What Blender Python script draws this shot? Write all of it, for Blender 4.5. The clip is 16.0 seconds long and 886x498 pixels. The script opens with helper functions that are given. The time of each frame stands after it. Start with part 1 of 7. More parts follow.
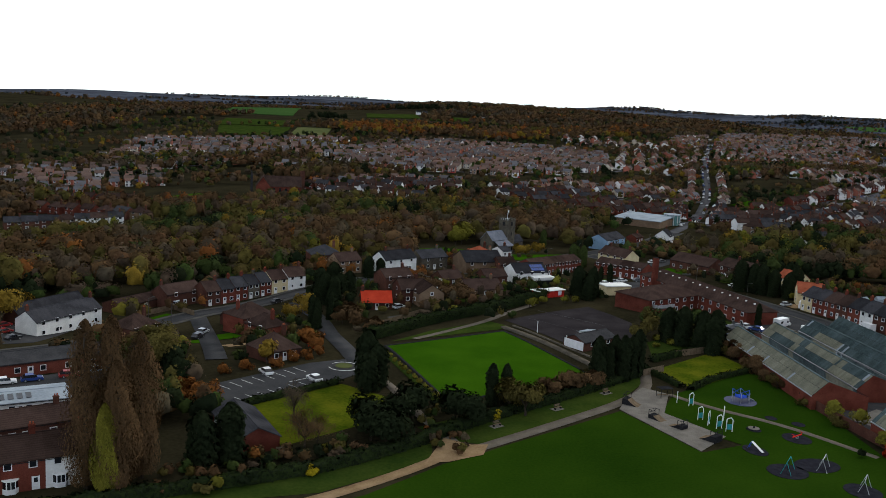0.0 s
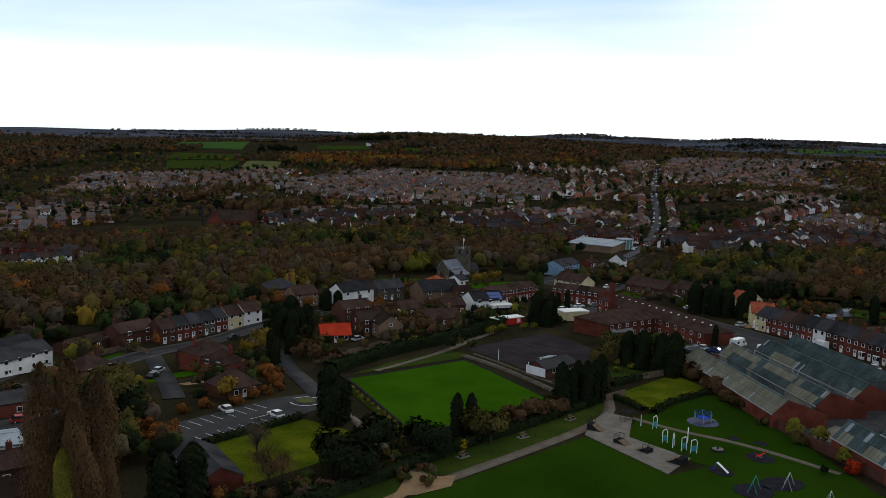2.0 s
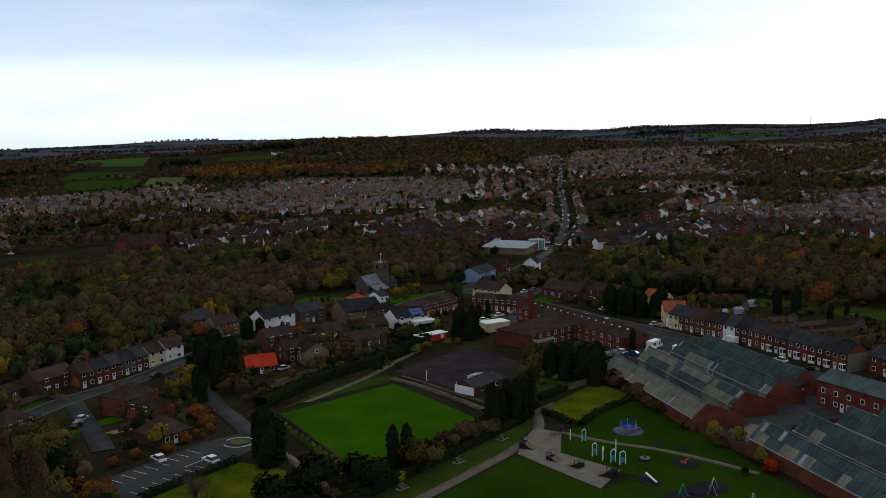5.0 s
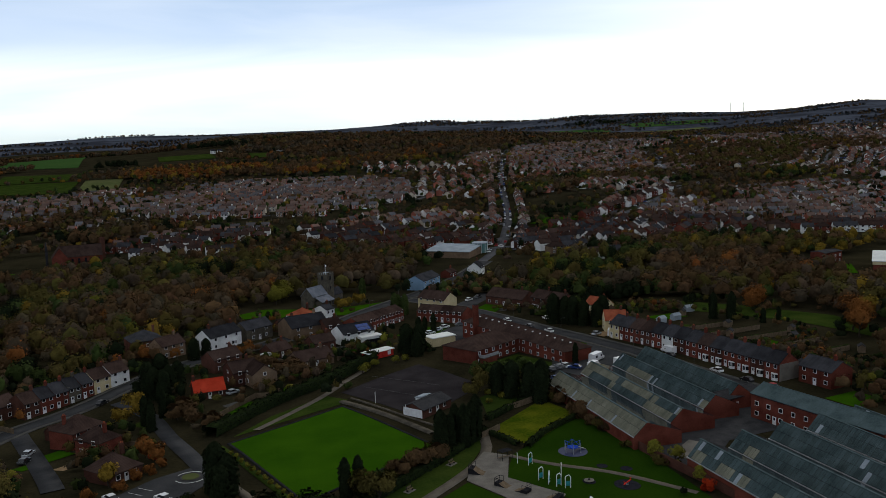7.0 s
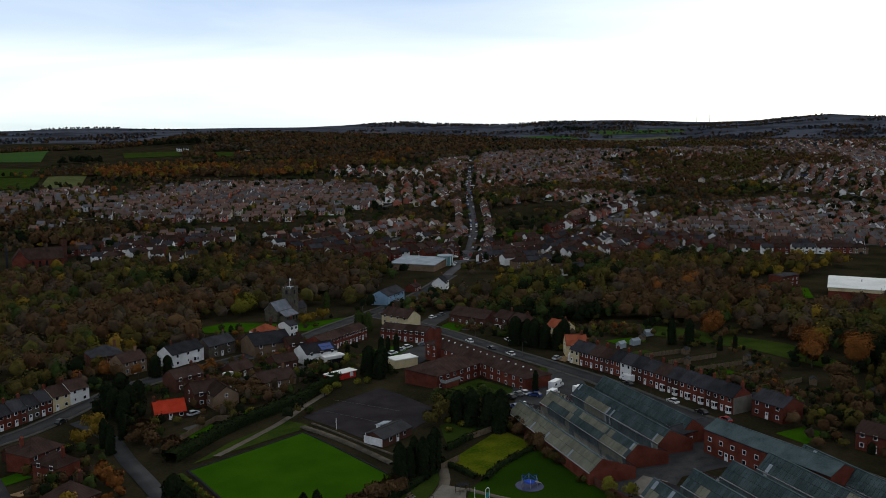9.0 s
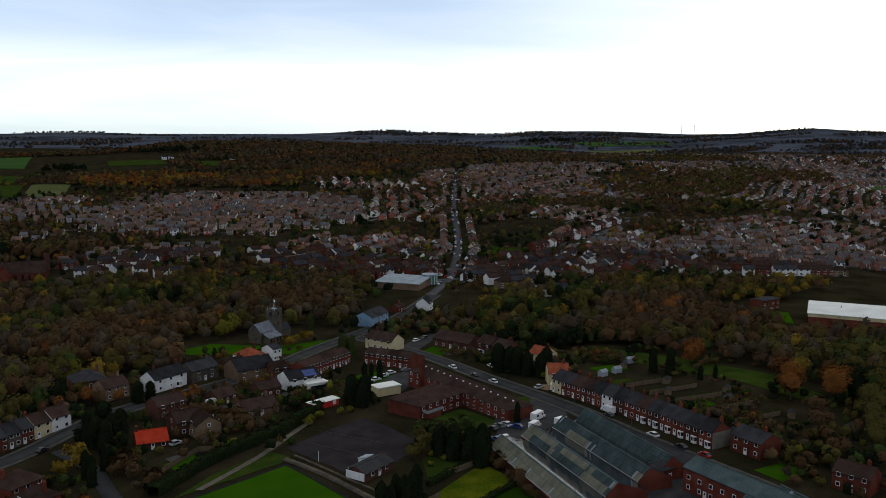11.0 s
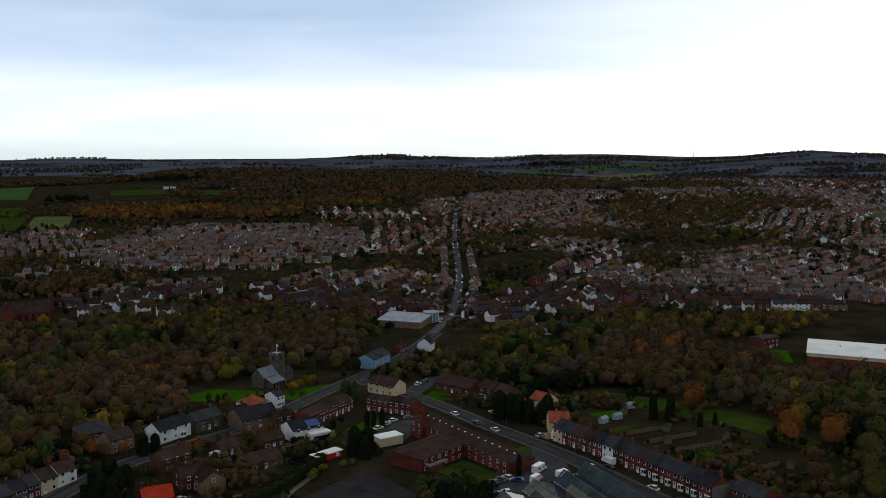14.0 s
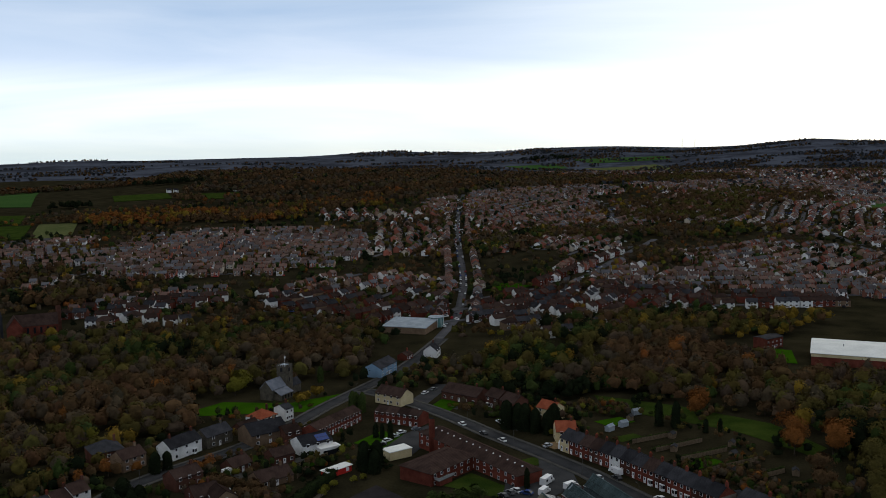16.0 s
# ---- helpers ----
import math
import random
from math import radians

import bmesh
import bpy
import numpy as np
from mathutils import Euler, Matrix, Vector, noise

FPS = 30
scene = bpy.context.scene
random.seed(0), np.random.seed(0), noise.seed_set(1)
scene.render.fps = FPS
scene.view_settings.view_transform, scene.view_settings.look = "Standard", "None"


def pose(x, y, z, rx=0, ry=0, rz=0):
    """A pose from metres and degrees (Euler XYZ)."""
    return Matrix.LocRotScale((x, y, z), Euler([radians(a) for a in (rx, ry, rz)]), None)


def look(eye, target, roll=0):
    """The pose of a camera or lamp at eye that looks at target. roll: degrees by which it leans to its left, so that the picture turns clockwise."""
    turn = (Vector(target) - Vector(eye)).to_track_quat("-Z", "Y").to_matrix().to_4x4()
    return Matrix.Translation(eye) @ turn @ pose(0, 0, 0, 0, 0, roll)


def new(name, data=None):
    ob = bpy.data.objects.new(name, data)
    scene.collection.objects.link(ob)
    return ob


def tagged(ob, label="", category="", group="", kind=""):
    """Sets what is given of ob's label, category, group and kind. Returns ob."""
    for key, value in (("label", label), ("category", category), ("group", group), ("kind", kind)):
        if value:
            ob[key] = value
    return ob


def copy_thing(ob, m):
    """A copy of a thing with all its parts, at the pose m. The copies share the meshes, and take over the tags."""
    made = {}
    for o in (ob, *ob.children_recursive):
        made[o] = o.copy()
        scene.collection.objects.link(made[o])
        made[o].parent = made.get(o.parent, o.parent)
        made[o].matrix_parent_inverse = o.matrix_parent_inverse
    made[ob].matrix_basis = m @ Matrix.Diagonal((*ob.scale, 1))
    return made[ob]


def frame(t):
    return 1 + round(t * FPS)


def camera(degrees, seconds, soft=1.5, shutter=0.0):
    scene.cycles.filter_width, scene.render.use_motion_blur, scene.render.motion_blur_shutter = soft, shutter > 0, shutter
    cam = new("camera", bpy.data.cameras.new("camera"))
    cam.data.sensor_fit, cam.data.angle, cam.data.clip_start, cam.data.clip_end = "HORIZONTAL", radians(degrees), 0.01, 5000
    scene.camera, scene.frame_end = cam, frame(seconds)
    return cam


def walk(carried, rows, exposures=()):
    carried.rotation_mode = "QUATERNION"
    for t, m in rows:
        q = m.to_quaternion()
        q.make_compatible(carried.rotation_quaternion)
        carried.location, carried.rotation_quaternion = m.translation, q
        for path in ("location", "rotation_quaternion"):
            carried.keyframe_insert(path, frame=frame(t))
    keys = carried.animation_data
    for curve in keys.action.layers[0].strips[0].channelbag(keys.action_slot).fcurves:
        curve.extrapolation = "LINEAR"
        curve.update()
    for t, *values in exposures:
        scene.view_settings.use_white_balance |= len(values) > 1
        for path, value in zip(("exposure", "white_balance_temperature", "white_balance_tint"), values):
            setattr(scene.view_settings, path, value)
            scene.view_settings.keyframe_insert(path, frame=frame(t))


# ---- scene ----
cam = camera(51.9, 16.0, soft=0.5)
walk(cam, [
    (0.0, look((0.02, 0.00, 59.64), (0.01, 98.79, 44.12), 3.12)),
    (0.5, look((-0.30, -0.00, 59.50), (-0.76, 99.09, 46.08), 2.57)),
    (1.0, look((-0.50, 0.20, 59.59), (-0.51, 99.24, 45.83), 2.24)),
    (1.5, look((-0.83, 0.44, 59.46), (0.98, 99.66, 47.10), 2.85)),
    (2.0, look((-1.55, 0.69, 59.49), (3.49, 99.83, 47.42), 2.00)),
    (2.5, look((-2.08, 0.68, 59.97), (5.83, 99.64, 47.98), 1.03)),
    (3.0, look((-2.65, 0.72, 60.57), (7.42, 99.51, 48.79), 0.22)),
    (3.5, look((-3.04, 0.63, 61.79), (9.09, 99.12, 49.38), 0.04)),
    (4.0, look((-3.46, 0.07, 63.16), (9.51, 98.50, 51.17), -0.16)),
    (6.5, look((-5.13, -3.38, 73.83), (14.05, 93.91, 60.93), -1.87)),
    (7.0, look((-5.14, -4.03, 76.36), (15.64, 92.87, 63.01), -1.81)),
    (7.5, look((-4.89, -4.28, 78.34), (16.60, 92.46, 64.94), -1.87)),
    (8.0, look((-4.93, -4.84, 80.70), (17.89, 91.50, 66.66), -1.05)),
    (8.5, look((-4.76, -5.23, 82.98), (18.87, 90.95, 69.18), -0.62)),
    (9.0, look((-4.88, -5.74, 85.06), (19.51, 90.31, 71.64), -0.07)),
    (11.5, look((-5.06, -7.28, 95.08), (21.10, 88.47, 82.93), 0.65)),
    (12.0, look((-5.34, -8.06, 96.99), (20.75, 87.79, 85.48), 0.01)),
    (12.5, look((-5.31, -8.21, 98.97), (20.60, 87.73, 87.83), 0.56)),
    (13.0, look((-5.60, -8.62, 100.87), (20.55, 87.23, 89.51), 0.11)),
    (13.5, look((-5.74, -9.05, 102.89), (20.26, 86.88, 91.87), 0.61)),
    (14.0, look((-6.00, -9.61, 104.63), (19.98, 86.40, 94.32), 0.41)),
    (14.5, look((-6.27, -10.27, 106.77), (19.51, 85.76, 96.19), -0.66)),
    (15.0, look((-6.59, -10.84, 108.47), (18.89, 85.30, 98.14), -0.94)),
    (15.5, look((-6.67, -11.38, 110.34), (18.82, 84.79, 100.26), -0.70)),
    (16.0, look((-7.18, -11.71, 112.57), (18.48, 84.31, 101.59), -0.74)),
], exposures=[(0.0, 0.95), (1.5, 0.65), (3.5, 0.25), (7.0, 0.22), (9.0, 0.25), (16.0, 0.12)])

# ---- sky and sun: a bright overcast afternoon ----
SUN_UP, SUN_ROUND = radians(18), radians(42)
world = bpy.data.worlds.new("overcast_sky")
scene.world = world
world.use_nodes = True
wn, wl = world.node_tree.nodes, world.node_tree.links
wn.clear()
w_out, w_bg = wn.new("ShaderNodeOutputWorld"), wn.new("ShaderNodeBackground")
w_sky = wn.new("ShaderNodeTexSky")
w_sky.sky_type, w_sky.sun_disc = "NISHITA", False
w_sky.sun_elevation, w_sky.sun_rotation = SUN_UP, SUN_ROUND
w_skys = wn.new("ShaderNodeVectorMath")
w_skys.operation = "SCALE"
w_skys.inputs["Scale"].default_value = 0.07
w_co, w_sep = wn.new("ShaderNodeTexCoord"), wn.new("ShaderNodeSeparateXYZ")
w_grad = wn.new("ShaderNodeValToRGB")
w_grad.color_ramp.elements[0].position, w_grad.color_ramp.elements[0].color = 0.0, (0.80, 0.86, 0.84, 1)
w_grad.color_ramp.elements[1].position, w_grad.color_ramp.elements[1].color = 1.0, (0.46, 0.46, 0.46, 1)
for pos_, col_ in ((0.015, (0.86, 0.93, 0.95, 1)), (0.035, (0.86, 0.94, 1.02, 1)), (0.065, (0.88, 0.96, 1.06, 1)), (0.095, (0.60, 0.71, 0.89, 1)), (0.17, (0.46, 0.57, 0.74, 1)), (0.30, (0.50, 0.52, 0.57, 1))):
    w_grad.color_ramp.elements.new(pos_).color = col_
w_map, w_noise, w_ramp = wn.new("ShaderNodeMapping"), wn.new("ShaderNodeTexNoise"), wn.new("ShaderNodeValToRGB")
w_map.inputs["Scale"].default_value = (1.1, 1.1, 9.0)
w_map.inputs["Rotation"].default_value = (0.03, 0.05, 0.4)
w_noise.inputs["Scale"].default_value, w_noise.inputs["Detail"].default_value = 1.5, 7
w_noise.inputs["Roughness"].default_value, w_noise.inputs["Distortion"].default_value = 0.52, 0.7
w_ramp.color_ramp.elements[0].position, w_ramp.color_ramp.elements[0].color = 0.32, (0.79, 0.89, 0.98, 1)
w_ramp.color_ramp.elements[1].position, w_ramp.color_ramp.elements[1].color = 0.66, (1.12, 1.11, 1.09, 1)
w_mul = wn.new("ShaderNodeVectorMath")
w_mul.operation = "MULTIPLY"
w_dot, w_glow, w_warm = wn.new("ShaderNodeVectorMath"), wn.new("ShaderNodeMapRange"), wn.new("ShaderNodeVectorMath")
w_dot.operation, w_warm.operation = "DOT_PRODUCT", "MULTIPLY_ADD"
w_dot.inputs[1].default_value = (math.sin(SUN_ROUND) * math.cos(SUN_UP), math.cos(SUN_ROUND) * math.cos(SUN_UP), math.sin(SUN_UP))
w_glow.interpolation_type = "SMOOTHSTEP"
w_glow.inputs["From Min"].default_value, w_glow.inputs["From Max"].default_value = 0.86, 1.0
w_warm.inputs[1].default_value = (0.34, 0.31, 0.22)
w_mix = wn.new("ShaderNodeMix")
w_mix.data_type = "RGBA"
w_mix.inputs["Factor"].default_value = 0.93
w_bg.inputs["Strength"].default_value = 1.0
wl.new(w_co.outputs["Generated"], w_sep.inputs[0])
wl.new(w_sep.outputs["Z"], w_grad.inputs[0])
wl.new(w_co.outputs["Generated"], w_map.inputs[0])
wl.new(w_map.outputs[0], w_noise.inputs["Vector"])
wl.new(w_noise.outputs["Fac"], w_ramp.inputs[0])
wl.new(w_grad.outputs[0], w_mul.inputs[0])
wl.new(w_ramp.outputs[0], w_mul.inputs[1])
wl.new(w_sky.outputs[0], w_skys.inputs[0])
wl.new(w_skys.outputs[0], w_mix.inputs["A"])
wl.new(w_co.outputs["Generated"], w_dot.inputs[0])
wl.new(w_dot.outputs["Value"], w_glow.inputs["Value"])
wl.new(w_glow.outputs[0], w_warm.inputs[0])
wl.new(w_mul.outputs[0], w_warm.inputs[2])
wl.new(w_warm.outputs[0], w_mix.inputs["B"])
wl.new(w_mix.outputs["Result"], w_bg.inputs["Color"])
wl.new(w_bg.outputs[0], w_out.inputs[0])
sun = new("sun", bpy.data.lights.new("sun", "SUN"))
sun.data.energy, sun.data.angle, sun.data.color = 0.7, radians(14), (1.0, 0.96, 0.9)
sun.matrix_world = look((60 * math.sin(SUN_ROUND), 60 * math.cos(SUN_ROUND), 60 * math.tan(SUN_UP)), (0, 0, 0))


# ---- materials ----
def surface(name, a, b, scale=0.5, fine=6.0, rough=0.9, bump=0.3, spec=0.0, metal=0.0, per_object=0.0, per_island=0.0, tint=False, reach=0.25):
    """A surface that wanders between two colours at a coarse and a fine scale, with relief of its own grain."""
    m = bpy.data.materials.new(name)
    m.use_nodes = True
    n, l = m.node_tree.nodes, m.node_tree.links
    p = n["Principled BSDF"]
    p.inputs["Roughness"].default_value, p.inputs["Metallic"].default_value = rough, metal
    p.inputs["Specular IOR Level"].default_value = spec
    geo = n.new("ShaderNodeNewGeometry")
    big, small, ramp = n.new("ShaderNodeTexNoise"), n.new("ShaderNodeTexNoise"), n.new("ShaderNodeValToRGB")
    big.inputs["Scale"].default_value, big.inputs["Detail"].default_value = scale, 4
    small.inputs["Scale"].default_value, small.inputs["Detail"].default_value = fine, 3
    l.new(geo.outputs["Position"], big.inputs["Vector"])
    l.new(geo.outputs["Position"], small.inputs["Vector"])
    add = n.new("ShaderNodeMath")
    add.operation = "MULTIPLY_ADD"
    l.new(small.outputs["Fac"], add.inputs[0])
    add.inputs[1].default_value = 0.6
    l.new(big.outputs["Fac"], add.inputs[2])
    ramp.color_ramp.elements[0].position, ramp.color_ramp.elements[0].color = 0.8 - reach, (*a, 1)
    ramp.color_ramp.elements[1].position, ramp.color_ramp.elements[1].color = 0.8 + reach, (*b, 1)
    l.new(add.outputs[0], ramp.inputs[0])
    colour = ramp.outputs[0]
    if tint:
        at, mul = n.new("ShaderNodeAttribute"), n.new("ShaderNodeMix")
        at.attribute_name = "tint"
        mul.data_type, mul.blend_type = "RGBA", "MULTIPLY"
        mul.inputs["Factor"].default_value = 1.0
        l.new(colour, mul.inputs["A"])
        l.new(at.outputs["Color"], mul.inputs["B"])
        colour = mul.outputs["Result"]
    if per_object or per_island:
        hue, rng = n.new("ShaderNodeHueSaturation"), n.new("ShaderNodeMapRange")
        if per_object:
            info = n.new("ShaderNodeObjectInfo")
            l.new(info.outputs["Random"], rng.inputs["Value"])
        else:
            l.new(geo.outputs["Random Per Island"], rng.inputs["Value"])
        k = per_object or per_island
        rng.inputs["To Min"].default_value, rng.inputs["To Max"].default_value = 1 - k, 1 + k
        l.new(rng.outputs[0], hue.inputs["Value"])
        l.new(colour, hue.inputs["Color"])
        colour = hue.outputs[0]
    l.new(colour, p.inputs["Base Color"])
    if bump:
        bm_ = n.new("ShaderNodeBump")
        bm_.inputs["Strength"].default_value, bm_.inputs["Distance"].default_value = bump, 0.05
        l.new(small.outputs["Fac"], bm_.inputs["Height"])
        l.new(bm_.outputs[0], p.inputs["Normal"])
    return m


def courses(m, pitch, axis="Z", depth=0.25):
    """Adds the regular courses of tiles, bricks or sheets to a material, as a darker joint and relief."""
    n, l = m.node_tree.nodes, m.node_tree.links
    p = n["Principled BSDF"]
    tc, wave, mix = n.new("ShaderNodeTexCoord"), n.new("ShaderNodeTexWave"), n.new("ShaderNodeMix")
    wave.bands_direction, wave.wave_profile = axis, "SAW"
    wave.inputs["Scale"].default_value = 0.314 / pitch
    wave.inputs["Distortion"].default_value = 0.3
    l.new(tc.outputs["Object"], wave.inputs["Vector"])
    mix.data_type, mix.blend_type = "RGBA", "MULTIPLY"
    mix.inputs["Factor"].default_value = depth
    src = p.inputs["Base Color"].links[0].from_socket
    l.new(src, mix.inputs["A"])
    l.new(wave.outputs["Color"], mix.inputs["B"])
    l.new(mix.outputs["Result"], p.inputs["Base Color"])
    return m


GROUND = surface("rough_ground", (0.010, 0.0095, 0.0055), (0.030, 0.0255, 0.0135), 0.05, 1.2)
LAWN = surface("mown_lawn", (0.017, 0.055, 0.0022), (0.029, 0.078, 0.0032), 0.08, 3.0, bump=0.15)
FIELD = surface("playing_field", (0.009, 0.026, 0.002), (0.018, 0.042, 0.0032), 0.05, 2.0, bump=0.2)
ROUGH = surface("mossy_grass", (0.028, 0.052, 0.003), (0.088, 0.094, 0.007), 0.16, 1.5, bump=0.4)
VERGE = surface("verge_grass", (0.014, 0.028, 0.005), (0.034, 0.050, 0.009), 0.12, 1.5, bump=0.4)
PASTURE = surface("far_pasture", (0.026, 0.062, 0.016), (0.042, 0.082, 0.022), 0.01, 0.2, bump=0)
STUBBLE = surface("dry_grass", (0.055, 0.070, 0.024), (0.10, 0.105, 0.042), 0.015, 0.2, bump=0)
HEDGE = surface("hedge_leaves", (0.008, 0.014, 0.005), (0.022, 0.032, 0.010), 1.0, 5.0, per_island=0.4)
ASPHALT = surface("asphalt", (0.030, 0.031, 0.033), (0.054, 0.054, 0.055), 0.15, 4.0, rough=0.8)
PALETAR = surface("pale_worn_asphalt", (0.055, 0.055, 0.059), (0.095, 0.094, 0.10), 0.1, 3.0)
DARKTAR = surface("court_tarmac", (0.018, 0.0155, 0.0165), (0.034, 0.030, 0.031), 0.15, 3.0, rough=0.9)
PAVING = surface("pavement_slabs", (0.050, 0.049, 0.046), (0.082, 0.079, 0.072), 0.4, 4.0)
PATH = surface("tarmac_path", (0.085, 0.072, 0.056), (0.13, 0.112, 0.09), 0.3, 3.0)
SAND = surface("worn_sandy_path", (0.16, 0.105, 0.055), (0.25, 0.17, 0.095), 0.3, 3.0)
CONCRETE = surface("concrete", (0.11, 0.10, 0.085), (0.17, 0.155, 0.135), 0.4, 5.0)
RUBBER = surface("safety_rubber", (0.012, 0.012, 0.016), (0.024, 0.024, 0.030), 1, 8.0)
LINE = surface("white_line_paint", (0.42, 0.42, 0.40), (0.62, 0.62, 0.60), 1, 10)
BRICK = courses(surface("red_brick", (0.085, 0.022, 0.015), (0.165, 0.050, 0.034), 0.3, 5.0, per_object=0.2), 0.15, "Z", 0.25)
DBRICK = courses(surface("dark_brick", (0.055, 0.024, 0.018), (0.11, 0.05, 0.036), 0.3, 5.0, per_object=0.25), 0.15, "Z", 0.25)
BUFF = courses(surface("buff_brick", (0.13, 0.085, 0.055), (0.21, 0.145, 0.095), 0.3, 5.0, per_object=0.2), 0.15, "Z", 0.2)
RENDER = surface("white_render", (0.52, 0.52, 0.50), (0.70, 0.70, 0.68), 0.3, 3.0, bump=0.1)
CREAM = surface("cream_render", (0.44, 0.36, 0.20), (0.58, 0.49, 0.30), 0.3, 3.0, bump=0.1)
BLUEW = surface("pale_blue_render", (0.15, 0.25, 0.36), (0.21, 0.32, 0.44), 0.3, 3.0, bump=0.1)
STONE = courses(surface("church_stone", (0.050, 0.044, 0.034), (0.115, 0.10, 0.078), 0.5, 4.0), 0.4, "Z", 0.2)
TILE = courses(surface("brown_roof_tiles", (0.030, 0.019, 0.016), (0.062, 0.040, 0.033), 0.3, 5.0, per_object=0.35), 0.22, "Z", 0.35)
SLATE = courses(surface("slate_roof", (0.023, 0.023, 0.026), (0.048, 0.048, 0.053), 0.3, 5.0, rough=0.6, per_object=0.3), 0.22, "Z", 0.3)
REDTILE = courses(surface("bright_red_roof_tiles", (0.34, 0.030, 0.014), (0.48, 0.055, 0.026), 0.4, 5.0), 0.22, "Z", 0.25)
TERRACOTTA = courses(surface("terracotta_roof_tiles", (0.22, 0.055, 0.028), (0.33, 0.095, 0.05), 0.4, 5.0), 0.22, "Z", 0.3)
SHEET = surface("weathered_roof_sheet", (0.125, 0.126, 0.094), (0.225, 0.220, 0.168), 0.25, 3.0, rough=0.7, per_object=0.12)
SHEETB = surface("blue_grey_roof_sheet", (0.034, 0.052, 0.054), (0.080, 0.108, 0.110), 0.25, 3.0, rough=0.55, per_object=0.17)
METAL = surface("pale_metal_roof", (0.20, 0.23, 0.26), (0.31, 0.35, 0.38), 0.2, 2.0, rough=0.45, bump=0.05)
WHITEROOF = surface("white_metal_roof", (0.60, 0.61, 0.58), (0.74, 0.75, 0.71), 0.1, 1.0, rough=0.5, bump=0.05)
FELT = surface("flat_roof_felt", (0.028, 0.028, 0.03), (0.055, 0.054, 0.055), 0.3, 3)
WHITE = surface("white_paint", (0.60, 0.60, 0.60), (0.74, 0.74, 0.74), 1, 8, rough=0.5, bump=0)
BLACK = surface("black_trim", (0.012, 0.012, 0.013), (0.025, 0.025, 0.027), 1, 8, rough=0.5, bump=0)
STEEL = surface("galvanised_steel", (0.30, 0.31, 0.32), (0.45, 0.46, 0.47), 2, 10, rough=0.4, metal=0.6, bump=0)
WOOD = surface("weathered_timber", (0.09, 0.065, 0.042), (0.16, 0.12, 0.08), 1, 10)
REDP = surface("red_painted_boards", (0.40, 0.022, 0.018), (0.52, 0.04, 0.03), 1, 8, rough=0.6)
BLUEP = surface("blue_play_paint", (0.02, 0.05, 0.32), (0.04, 0.09, 0.45), 1, 8, rough=0.5)
TEAL = surface("teal_play_paint", (0.02, 0.16, 0.17), (0.04, 0.24, 0.25), 1, 8, rough=0.5)
BARK = surface("bark", (0.030, 0.024, 0.018), (0.060, 0.048, 0.036), 2, 10)
LEAF = surface("tree_leaves", (0.75, 0.75, 0.75), (1.25, 1.2, 1.1), 0.35, 2.0, tint=True, per_island=0.09, bump=0)
# distance haze is put into this blue-grey base colour
HAZYLAND = surface("haze_blue_country", (0.030, 0.033, 0.042), (0.066, 0.074, 0.094), 0.006, 0.03, bump=0, reach=0.12)


def glossy(name, colour, rough, metal=0.0, spec=0.5):
    m = bpy.data.materials.new(name)
    m.use_nodes = True
    p = m.node_tree.nodes["Principled BSDF"]
    p.inputs["Base Color"].default_value = (*colour, 1)
    p.inputs["Roughness"].default_value, p.inputs["Metallic"].default_value = rough, metal
    p.inputs["Specular IOR Level"].default_value = spec
    return m


GLASS = glossy("dark_window_glass", (0.012, 0.014, 0.017), 0.08)
SOLAR = glossy("solar_cells", (0.015, 0.045, 0.19), 0.15)
TYRE = glossy("tyre_rubber", (0.015, 0.015, 0.015), 0.8)
PAINTS = [glossy("car_paint_" + n, c, 0.3) for n, c in (("white", (0.68, 0.68, 0.68)), ("silver", (0.38, 0.40, 0.42)), ("black", (0.012, 0.012, 0.014)),
          ("blue", (0.02, 0.05, 0.20)), ("red", (0.28, 0.015, 0.015)), ("grey", (0.09, 0.095, 0.10)), ("pale_blue", (0.20, 0.38, 0.55)))]


